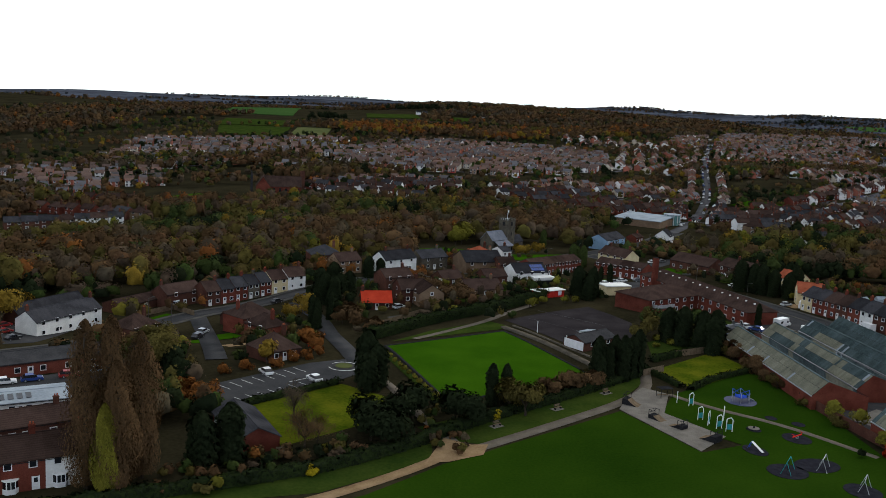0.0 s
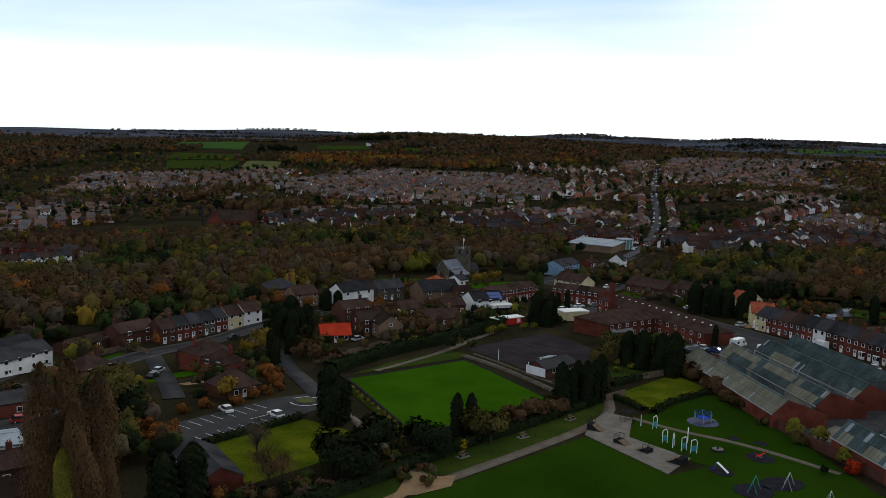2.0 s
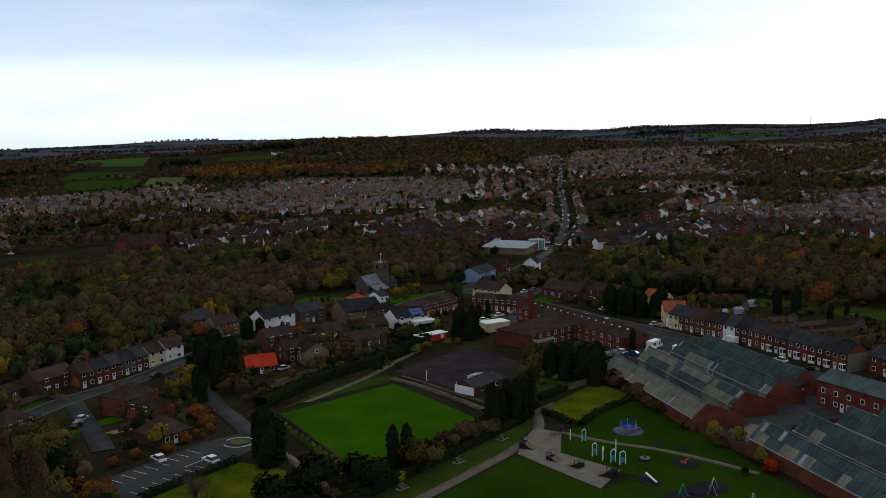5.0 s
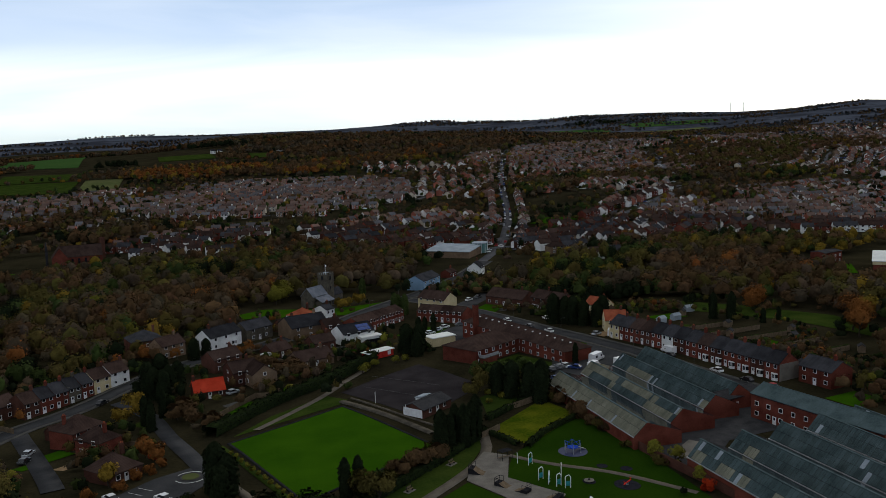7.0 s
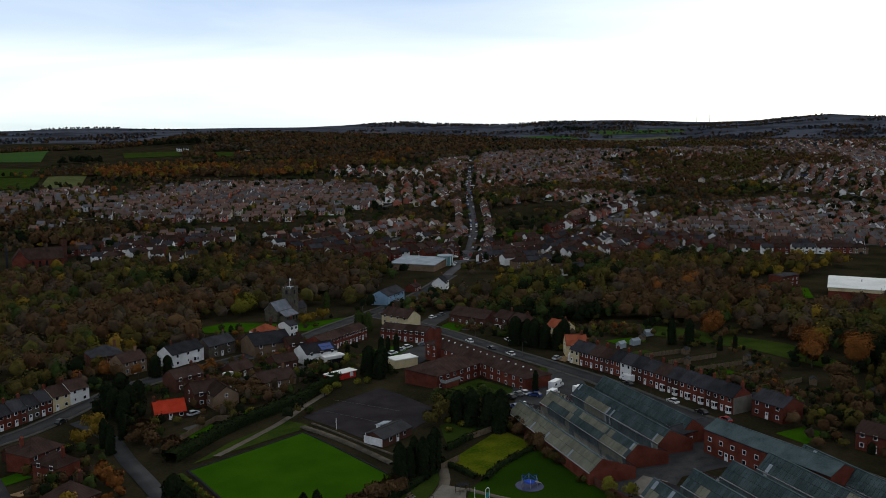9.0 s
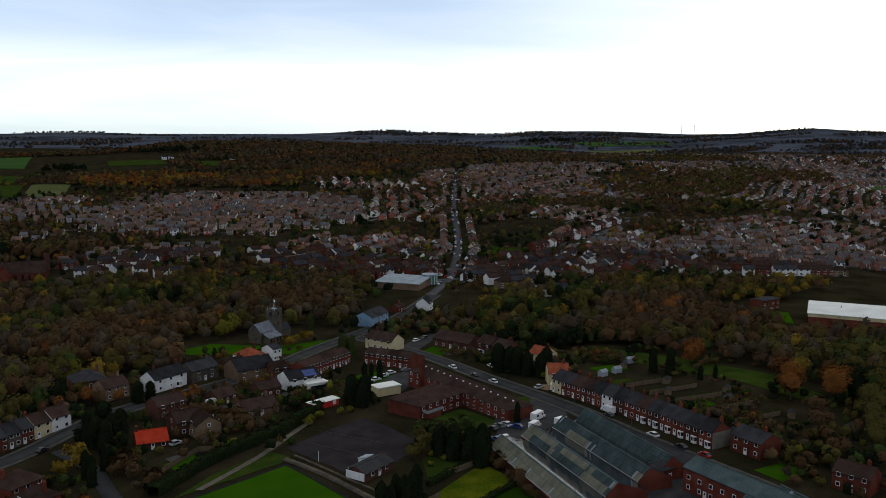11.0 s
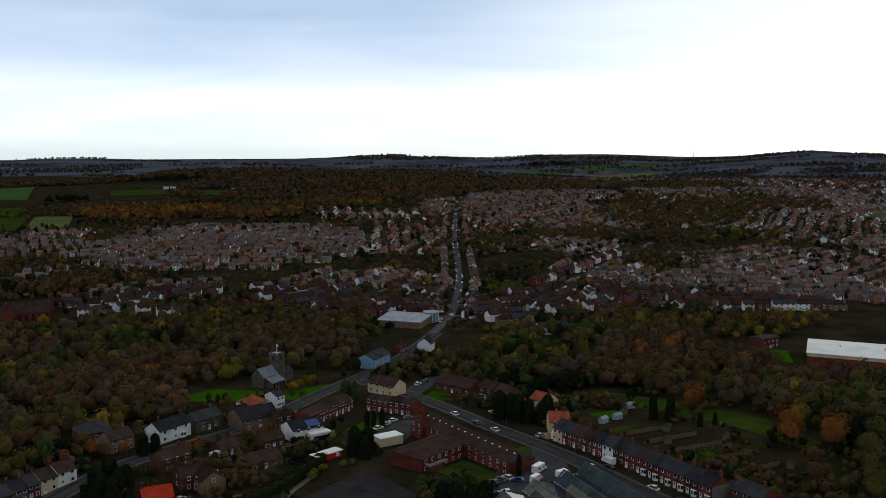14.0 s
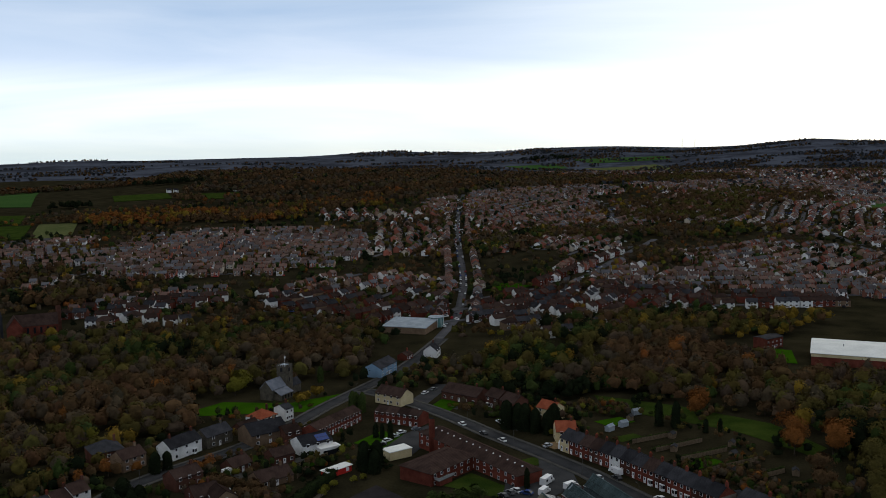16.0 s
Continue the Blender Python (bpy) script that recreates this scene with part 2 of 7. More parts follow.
# ---- mesh helpers ----
class Build:
    """Collects the boxes, prisms and sheets of one part."""

    def __init__(self, m=None):
        self.v, self.f, self.i, self.m = [], [], [], m or Matrix()

    def add(self, verts, faces, mat=0):
        k = len(self.v)
        self.v += [tuple(self.m @ Vector(p)) for p in verts]
        self.f += [tuple(k + j for j in f) for f in faces]
        self.i += [mat] * len(faces)
        return self

    def box(self, x0, x1, y0, y1, z0, z1, mat=0):
        v = [(x, y, z) for z in (z0, z1) for y in (y0, y1) for x in (x0, x1)]
        return self.add(v, [(0, 2, 3, 1), (4, 5, 7, 6), (0, 1, 5, 4), (2, 6, 7, 3), (0, 4, 6, 2), (1, 3, 7, 5)], mat)

    def bar(self, a, b, r=0.04, mat=0, n=6):
        a, b = Vector(a), Vector(b)
        d = (b - a).normalized()
        s = d.orthogonal().normalized()
        t = d.cross(s)
        ring = [s * math.cos(6.2832 * k / n) * r + t * math.sin(6.2832 * k / n) * r for k in range(n)]
        v = [a + p for p in ring] + [b + p for p in ring]
        f = [(k, (k + 1) % n, n + (k + 1) % n, n + k) for k in range(n)] + [tuple(range(n))[::-1], tuple(range(n, 2 * n))]
        return self.add(v, f, mat)

    def prism(self, outline, z0, z1, mat=0):
        n = len(outline)
        v = [(x, y, z0) for x, y in outline] + [(x, y, z1) for x, y in outline]
        f = [tuple(range(n))[::-1], tuple(range(n, 2 * n))] + [(k, (k + 1) % n, n + (k + 1) % n, n + k) for k in range(n)]
        return self.add(v, f, mat)

    def slab(self, quad, thick, mat=0):
        """A plate under a quad given anticlockwise from above."""
        q = [Vector(p) for p in quad]
        nrm = (q[1] - q[0]).cross(q[2] - q[0]).normalized() * thick
        n = len(q)
        return self.add(q + [p - nrm for p in q], [tuple(range(n)), tuple(range(n, 2 * n))[::-1]] + [(k, n + k, n + (k + 1) % n, (k + 1) % n) for k in range(n)], mat)

    def mesh(self, name, mats):
        me = bpy.data.meshes.new(name)
        me.from_pydata(self.v, [], self.f)
        for m in mats:
            me.materials.append(m)
        me.polygons.foreach_set("material_index", self.i)
        me.update()
        return me


def part(name, b, mats, parent=None, label="", m=None):
    """One mesh object, under a thing or a part of it. b: a Build, or a mesh to share."""
    mats = mats if isinstance(mats, (list, tuple)) else [mats]
    ob = new(name, b if isinstance(b, bpy.types.Mesh) else b.mesh(name, mats))
    if parent:
        ob.parent = parent
    if m is not None:
        ob.matrix_basis = m
    return tagged(ob, label)


def thing(name, x, y, yaw=0.0, label="", category="", group="", z=None, kind=""):
    ob = new(name)
    ob.empty_display_size = 0.3
    ob.matrix_basis = pose(x, y, float(height(x, y)) if z is None else z, 0, 0, yaw)
    return tagged(ob, label, category, group, kind)


def smooth(a, b, v):
    u = np.clip((v - a) / (b - a), 0, 1)
    return u * u * (3 - 2 * u)


def height(x, y):
    """Ground height: a flat shelf for the park, a valley behind it, then wooded ridges and far hills."""
    x, y = np.asarray(x, float), np.asarray(y, float)
    r, a = np.hypot(x, y), np.degrees(np.arctan2(x, y))
    z = np.interp(y, (-600, 0, 270, 380, 470, 640, 780, 900, 1130, 1330, 1700), (4, 0, 0, -5, -8, -7.5, -4, 4, 16, 30, 42))
    z = z - 0.055 * np.clip(-x - 40, 0, 600) * smooth(200, 300, y) * (1 - smooth(1300, 1900, y))
    z = z + 14 * np.exp(-((x - 370) ** 2 + (y - 800) ** 2) / 150**2)
    z = z - 5.5 * np.exp(-((x + 70) / 71) ** 2 - ((y - 262) / 54) ** 2) * smooth(205, 250, y - 0.5 * (x + 15))
    z = z - 2.6 * np.exp(-((x + 110) ** 2 + (y - 232) ** 2) / 35**2)
    ridge = np.interp(x, (-1800, -970, -510, -180, -30, 340, 630, 1100), (8, 14, 32, 36, 53, 52, 54, 34))
    z = z + (ridge - z) * smooth(1750, 2150, y)
    z = z + (np.minimum(ridge, 34) - z) * smooth(2300, 2850, r) * smooth(0, 400, y)
    rim = np.interp(a, (-60, -26, -12, -5, 0, 8, 11.7, 17, 21, 30, 33, 37, 42, 60, 180), (20, 24, 62, 68, 72, 80, 96, 92, 106, 102, 106, 128, 112, 100, 70))
    z = z + (rim - z) * smooth(2850, 4600, r)
    z = z + 9 * np.sin(x / 210 + 1) * np.sin(y / 260) * smooth(900, 1700, r)
    return z


def arrays(name, verts, faces, mat, tint=None, normals=None):
    """A large mesh from arrays of points and equal faces."""
    me = bpy.data.meshes.new(name)
    nv, (nf, k) = len(verts), faces.shape
    me.vertices.add(nv)
    me.vertices.foreach_set("co", np.asarray(verts, np.float32).ravel())
    me.loops.add(nf * k)
    me.loops.foreach_set("vertex_index", faces.astype(np.int32).ravel())
    me.polygons.add(nf)
    me.polygons.foreach_set("loop_start", np.arange(0, nf * k, k, dtype=np.int32))
    me.update(calc_edges=True)
    me.materials.append(mat)
    if tint is not None:
        at = me.attributes.new("tint", "FLOAT_COLOR", "POINT")
        at.data.foreach_set("color", np.c_[tint, np.ones(nv)].astype(np.float32).ravel())
    if normals is not None:
        at = me.attributes.new("custom_normal", "FLOAT_VECTOR", "POINT")
        at.data.foreach_set("vector", np.asarray(normals, np.float32).ravel())
        me.update()
    return me


# ---- ground ----
def ground_sheet():
    rad = np.concatenate([np.arange(4, 520, 8), np.arange(520, 1500, 22), np.arange(1500, 4960, 57)])
    ang = np.radians(np.concatenate([np.arange(-76, 76, 1.0), np.arange(76, 284, 6.0)]))
    n, k = len(rad), len(ang)
    x, y = np.outer(rad, np.sin(ang)), np.outer(rad, np.cos(ang))
    v = np.c_[x.ravel(), y.ravel(), height(x, y).ravel()]
    i, j = np.meshgrid(np.arange(n - 1), np.arange(k), indexing="ij")
    j2 = (j + 1) % k
    f = np.stack([i * k + j, i * k + j2, (i + 1) * k + j2, (i + 1) * k + j], -1).reshape(-1, 4)[:, ::-1]
    v = np.vstack([v, [[0, 0, 0]]])
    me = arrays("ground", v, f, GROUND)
    # land past 2750 m takes the colour with the haze painted in
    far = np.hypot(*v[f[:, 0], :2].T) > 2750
    me.materials.append(HAZYLAND)
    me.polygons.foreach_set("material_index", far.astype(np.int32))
    me.polygons.foreach_set("use_smooth", np.ones(len(f), bool))
    bm = bmesh.new()
    bm.from_mesh(me)
    bm.verts.ensure_lookup_table()
    for a in range(k):
        bm.faces.new((bm.verts[len(v) - 1], bm.verts[(a + 1) % k], bm.verts[a]))
    bm.to_mesh(me)
    bm.free()
    return tagged(new("ground", me), "rough grass and garden ground rolling to distant hills", "ground", kind="structure")


def drape(name, pts, mat, lift, label, category, thick=0.0):
    """A patch of ground with this outline, laid on the land."""
    bm = bmesh.new()
    vs = [bm.verts.new((x, y, 0)) for x, y in pts]
    bm.faces.new(vs)
    bmesh.ops.triangulate(bm, faces=bm.faces[:])
    size = max(max(p[0] for p in pts) - min(p[0] for p in pts), max(p[1] for p in pts) - min(p[1] for p in pts))
    for _ in range(6):
        long_ = [e for e in bm.edges if e.calc_length() > max(6, size / 14)]
        if not long_:
            break
        bmesh.ops.subdivide_edges(bm, edges=long_, cuts=1)
        bmesh.ops.triangulate(bm, faces=bm.faces[:])
    for v in bm.verts:
        v.co.z = float(height(v.co.x, v.co.y)) + lift
    for f in bm.faces:
        if f.normal.z < 0:
            f.normal_flip()
    bmesh.ops.recalc_face_normals(bm, faces=bm.faces[:])
    if sum(f.normal.z for f in bm.faces) < 0:
        bmesh.ops.reverse_faces(bm, faces=bm.faces[:])
    if thick:
        ret = bmesh.ops.extrude_edge_only(bm, edges=[e for e in bm.edges if e.is_boundary])
        for v in ret["geom"]:
            if isinstance(v, bmesh.types.BMVert):
                v.co.z -= thick
    me = bpy.data.meshes.new(name)
    bm.to_mesh(me)
    bm.free()
    me.materials.append(mat)
    return tagged(new(name, me), label, category, kind="structure")


def resample(pts, step=4.0):
    p = np.array(pts, float)
    for _ in range(2):
        q = [p[0]]
        for a, b in zip(p[:-1], p[1:]):
            q += [a * 0.75 + b * 0.25, a * 0.25 + b * 0.75]
        p = np.array(q + [p[-1]])
    s = np.r_[0, np.cumsum(np.hypot(*np.diff(p, axis=0).T))]
    t = np.linspace(0, s[-1], max(2, int(s[-1] / step) + 1))
    return np.c_[np.interp(t, s, p[:, 0]), np.interp(t, s, p[:, 1])]


def ribbon(name, pts, width, mat, lift, label, category, thick=0.1, shift=0.0, step=4.0):
    """A road, path or kerb along a line."""
    p = resample(pts, step)
    d = np.gradient(p, axis=0)
    d /= np.hypot(*d.T)[:, None]
    nrm = np.c_[d[:, 1], -d[:, 0]]
    p = p + nrm * shift
    a, b = p - nrm * width / 2, p + nrm * width / 2
    za, zb = height(*a.T) + lift, height(*b.T) + lift
    n = len(p)
    v = np.vstack([np.c_[a, za], np.c_[b, zb], np.c_[a, za - thick], np.c_[b, zb - thick]])
    i = np.arange(n - 1)
    f = np.vstack([np.c_[i, n + i, n + i + 1, i + 1], np.c_[2 * n + i, i, i + 1, 2 * n + i + 1], np.c_[n + i, 3 * n + i, 3 * n + i + 1, n + i + 1]])
    return tagged(new(name, arrays(name, v, f, mat)), label, category, kind="structure")


# ---- leaves, trees, hedges ----
rng = np.random.default_rng(7)


def leaf_sprays(pts, size, tint, out, lean=0.3):
    """Small three-pointed leaf sprays at the points, turned roughly outwards: vertices, faces, tints and the soft normals of the crown."""
    n = len(pts)
    out = out / (np.linalg.norm(out, axis=1)[:, None] + 1e-9)
    face = out + rng.normal(0, lean, (n, 3))
    u = np.cross(face, rng.normal(size=(n, 3)))
    u /= np.linalg.norm(u, axis=1)[:, None] + 1e-9
    w = np.cross(u, face)
    w /= np.linalg.norm(w, axis=1)[:, None] + 1e-9
    s = (size * rng.uniform(0.6, 1.35, n))[:, None]
    k = rng.uniform(0.7, 1.3, n)[:, None]
    v = np.stack([pts - u * s - w * s * 0.45, pts + w * s * k, pts + u * s - w * s * 0.5], 1).reshape(-1, 3)
    soft = out + rng.normal(0, 0.16, (n, 3))
    soft /= np.linalg.norm(soft, axis=1)[:, None]
    return v, np.arange(3 * n).reshape(n, 3), np.repeat(tint, 3, axis=0), np.repeat(soft, 3, axis=0)


def crown_points(n, rx, rz, lobes=7, inner=0.55, low=-0.5):
    """Points spread over the lobes of an uneven crown about the origin."""
    c = rng.normal(size=(lobes, 3))
    c /= np.linalg.norm(c, axis=1)[:, None]
    c *= rng.uniform(0.35, 0.7, (lobes, 1))
    c[:, 2] = np.maximum(c[:, 2], low)
    r = rng.uniform(0.32, 0.55, lobes)
    k = rng.integers(0, lobes, n)
    d = rng.normal(size=(n, 3))
    d /= np.linalg.norm(d, axis=1)[:, None]
    p = c[k] + d * (r[k] * rng.uniform(inner, 1.05, n))[:, None]
    return p * (rx, rx, rz)


# "hazy" is no leaf colour: the blue of distance haze painted into far trees
HUES = {"olive": (0.066, 0.056, 0.017), "gold": (0.150, 0.100, 0.017), "rust": (0.145, 0.058, 0.017), "brown": (0.073, 0.045, 0.023),
        "bare": (0.060, 0.046, 0.031), "green": (0.032, 0.047, 0.014), "dark": (0.011, 0.016, 0.008), "red": (0.30, 0.030, 0.010), "yellow": (0.28, 0.22, 0.012),
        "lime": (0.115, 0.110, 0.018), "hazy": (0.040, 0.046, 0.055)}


def trunk_build(h, r, limbs, spread, top):
    b = Build()
    prev, pr = Vector((0, 0, -0.4)), r
    for k in range(1, 5):
        p = Vector((random.uniform(-1, 1) * r * 0.6, random.uniform(-1, 1) * r * 0.6, h * k / 4))
        b.bar(prev, p, pr * 0.9, n=7)
        prev, pr = p, r * (1 - 0.18 * k)
    for k in range(limbs):
        a = 6.283 * (k + random.random() * 0.7) / limbs
        s = Vector((0, 0, h * random.uniform(0.55, 1.0)))
        e = Vector((math.cos(a) * spread * random.uniform(0.5, 0.9), math.sin(a) * spread * random.uniform(0.5, 0.9), top * random.uniform(0.6, 0.95)))
        mid = s.lerp(e, 0.5) + Vector((0, 0, 0.08 * top))
        b.bar(s, mid, r * 0.4, n=5)
        b.bar(mid, e, r * 0.2, n=4)
        for _ in range(2):
            q = mid + Vector((random.uniform(-1, 1), random.uniform(-1, 1), random.uniform(0.3, 1))) * spread * 0.4
            b.bar(mid, q, r * 0.12, n=4)
    return b


PROTO = {}


def tree(kind, x, y, h, hue, label, w=None, group="", z=None):
    """A tree of its own: broad, conifer, poplar, bare or bush."""
    rx = w if w else h * {"broad": 0.36, "conifer": 0.2, "poplar": 0.13, "bare": 0.36, "bush": 0.6}[kind]
    key = (kind, hue, round(h / 4), round(rx))
    yaw = random.uniform(0, 360)
    if key in PROTO:
        ob, h0 = PROTO[key]
        s = h / h0
        return tagged(copy_thing(ob, pose(x, y, float(height(x, y)) if z is None else z, 0, 0, yaw) @ Matrix.Scale(s, 4)), label, group=group)
    ob = thing("tree" if kind != "bush" else "bush", x, y, yaw, label, "tree" if kind != "bush" else "bush", group, z)
    c = np.array(HUES[hue])
    if kind == "broad":
        part("trunk", trunk_build(h * 0.35, 0.035 * h, 6, rx * 0.8, h * 0.8), BARK, ob)
        n = int(900 + 36 * h * rx)
        p = crown_points(n, rx * 1.15, h * 0.42, 11) + (0, 0, h * 0.6)
        size = 0.3
    elif kind == "bush":
        part("stem", trunk_build(h * 0.3, 0.06 * h, 4, rx * 0.5, h * 0.7), BARK, ob)
        n = int(300 + 130 * rx * h)
        p = crown_points(n, rx * 1.2, h * 0.62, 7) + (0, 0, h * 0.5)
        p[:, 2] = np.maximum(p[:, 2], 0.05)
        size = 0.2
    elif kind == "conifer":
        part("trunk", trunk_build(h * 0.8, 0.022 * h, 3, rx * 0.3, h * 0.9), BARK, ob)
        n = int(600 + 75 * h * rx)
        t = rng.uniform(0, 1, n) ** 0.8
        a, edge = rng.uniform(0, 6.283, n), np.minimum(1, 5 * (1 - t)) ** 0.6
        bumpy = 0.78 + 0.22 * np.sin(a * 5 + t * 17) * np.sin(t * 23 + a * 2)
        r = rx * edge * bumpy * rng.uniform(0.65, 1.0, n) * (1 - 0.28 * t)
        p = np.c_[r * np.cos(a), r * np.sin(a), 0.15 + t * (h - 0.3)]
        size = 0.34
    elif kind == "poplar":
        part("trunk", trunk_build(h * 0.85, 0.02 * h, 5, rx * 0.6, h), BARK, ob)
        n = 24000
        t = rng.uniform(0, 1, n)
        a = rng.uniform(0, 6.283, n)
        r = rx * (np.sin(np.pi * np.clip(t * 0.86 + 0.14, 0, 1)) ** 0.6) * np.sqrt(rng.uniform(0.05, 1, n)) * (0.8 + 0.2 * np.sin(a * 3 + t * 9))
        p = np.c_[r * np.cos(a), r * np.sin(a), h * (0.04 + 0.96 * t)]
        size = 0.15
    else:
        part("trunk", trunk_build(h * 0.4, 0.03 * h, 9, rx, h * 0.9), BARK, ob)
        n = int(1400 + 60 * h * rx)
        p = crown_points(n, rx * 1.15, h * 0.44, 12, 0.2) + (0, 0, h * 0.58)
        size = 0.1
    tint = np.tile(c, (n, 1)) * rng.uniform(0.75, 1.25, (n, 1))
    if kind in ("broad", "bush"):
        face = p - (0, 0, h * 0.42)
    elif kind == "conifer":
        face = p * (1, 1, 0.02) + (0, 0, 0.25 * rx)
    else:
        face = p * (1, 1, 0.05) + (0, 0, 0.4 * rx)
    v, f, tv, soft = leaf_sprays(p, size, tint, face)
    if kind in ("poplar", "bare"):
        v = v.reshape(-1, 3, 3)
        mid = v.mean(1, keepdims=True)
        v = (mid + (v - mid) * (0.6, 0.6, 1.5)).reshape(-1, 3)
    crown = new("crown", arrays("crown", v, f, LEAF, tv, soft))
    crown.parent = ob
    PROTO[key] = (ob, h)
    return ob


BLOCKED = []  # circles of houses, roads and clearings that woods keep clear of


def clear_of(x, y, pad=0.0):
    ok = np.ones(len(x), bool)
    for cx, cy, r in BLOCKED:
        ok &= (x - cx) ** 2 + (y - cy) ** 2 > (r + pad) ** 2
    return ok


def with_cores(v, f, tv, soft, x, y, z, w, h, col):
    """Adds to each crown the dense mass of twigs inside it: a lumpy dome under the outer sprays."""
    n = len(x)
    el, az = np.radians([-25.0, 12.0, 45.0]), np.arange(8) * 0.7854
    d = np.array([(math.cos(a) * math.cos(e), math.sin(a) * math.cos(e), math.sin(e)) for e in el for a in az] + [(0, 0, 1)])
    f0 = [q for r in (0, 8) for k in range(8) for q in ((r + k, r + (k + 1) % 8, r + 8 + (k + 1) % 8), (r + k, r + 8 + (k + 1) % 8, r + 8 + k))]
    f0 = np.array(f0 + [(16 + k, 16 + (k + 1) % 8, 24) for k in range(8)])
    lump = rng.uniform(0.6, 1.15, (n, 25, 1))
    p = d[None] * lump * np.stack([w, w, h], -1)[:, None] + np.stack([x, y, z], -1)[:, None]
    nrm = d[None] + rng.normal(0, 0.22, (n, 25, 3))
    nrm /= np.linalg.norm(nrm, axis=2)[..., None]
    f1 = len(v) + np.arange(n)[:, None, None] * 25 + f0[None]
    return np.vstack([v, p.reshape(-1, 3)]), np.vstack([f, f1.reshape(-1, 3)]), np.vstack([tv, np.repeat(col, 25, axis=0)]), np.vstack([soft, nrm.reshape(-1, 3)])


def wood(name, cx, cy, rx, ry, yaw, step, hues, h, leaves, size, label, hole=(), ragged=0.25):
    """A stretch of woodland: hundreds of crowns, each an uneven cloud of leaf sprays."""
    n = int(math.pi * rx * ry / step**2)
    a, r = rng.uniform(0, 6.283, n), np.sqrt(rng.uniform(0, 1, n))
    r = r * (1 - ragged * (0.5 + 0.5 * np.sin(a * 5 + cx)))
    c, s = math.cos(radians(yaw)), math.sin(radians(yaw))
    lx, ly = rx * r * np.cos(a), ry * r * np.sin(a)
    x, y = cx + lx * c - ly * s, cy + lx * s + ly * c
    ok = clear_of(x, y)
    x, y = x[ok], y[ok]
    n = len(x)
    if n == 0:
        return None
    hh = h * rng.uniform(0.55, 1.3, n)
    w = h * rng.uniform(0.28, 0.58, n)
    names = list(hues)
    # like stands by like: the kinds follow broad drifts with some mixing
    drift = np.sin(x / 21 + cx) * np.sin(y / 27 + 0.7) + 0.7 * np.sin((x - y) / 47 + 2) + rng.normal(0, 0.45, n)
    rank = np.argsort(np.argsort(drift)) / n
    share = np.cumsum([hues[k] for k in names]) / sum(hues.values())
    pick = np.minimum(np.searchsorted(share, rank), len(names) - 1)
    col = np.array([HUES[k] for k in names])[pick] * rng.uniform(0.7, 1.15, (n, 1)) * rng.uniform(0.94, 1.06, (n, 3))
    k = int(leaves * 1.7)
    d = rng.normal(size=(n, k, 3))
    d /= np.linalg.norm(d, axis=2)[..., None]
    d[..., 2] = np.abs(d[..., 2]) - 0.2 * (rng.uniform(size=(n, k)) < 0.3)
    az = np.arctan2(d[..., 1], d[..., 0])
    lump = 0.74 + 0.26 * np.sin(az * 3 + rng.uniform(0, 6, (n, 1))) * np.sin(d[..., 2] * 5 + rng.uniform(0, 6, (n, 1)))
    rad = rng.uniform(0.62, 1.12, (n, k)) * lump
    p = d * rad[..., None] * np.stack([w, w, hh * 0.48], -1)[:, None, :]
    p += np.stack([x, y, height(x, y) + hh * 0.5], -1)[:, None, :]
    v, f, tv, soft = leaf_sprays(p.reshape(-1, 3), size * 0.74, np.repeat(col, k, axis=0), (d + (0, 0, 0.1)).reshape(-1, 3))
    v, f, tv, soft = with_cores(v, f, tv, soft, x, y, height(x, y) + hh * 0.46, w * 0.7, hh * 0.36, col)
    return tagged(new(name, arrays(name, v, f, LEAF, tv, soft)), label, "woodland", kind="stuff")


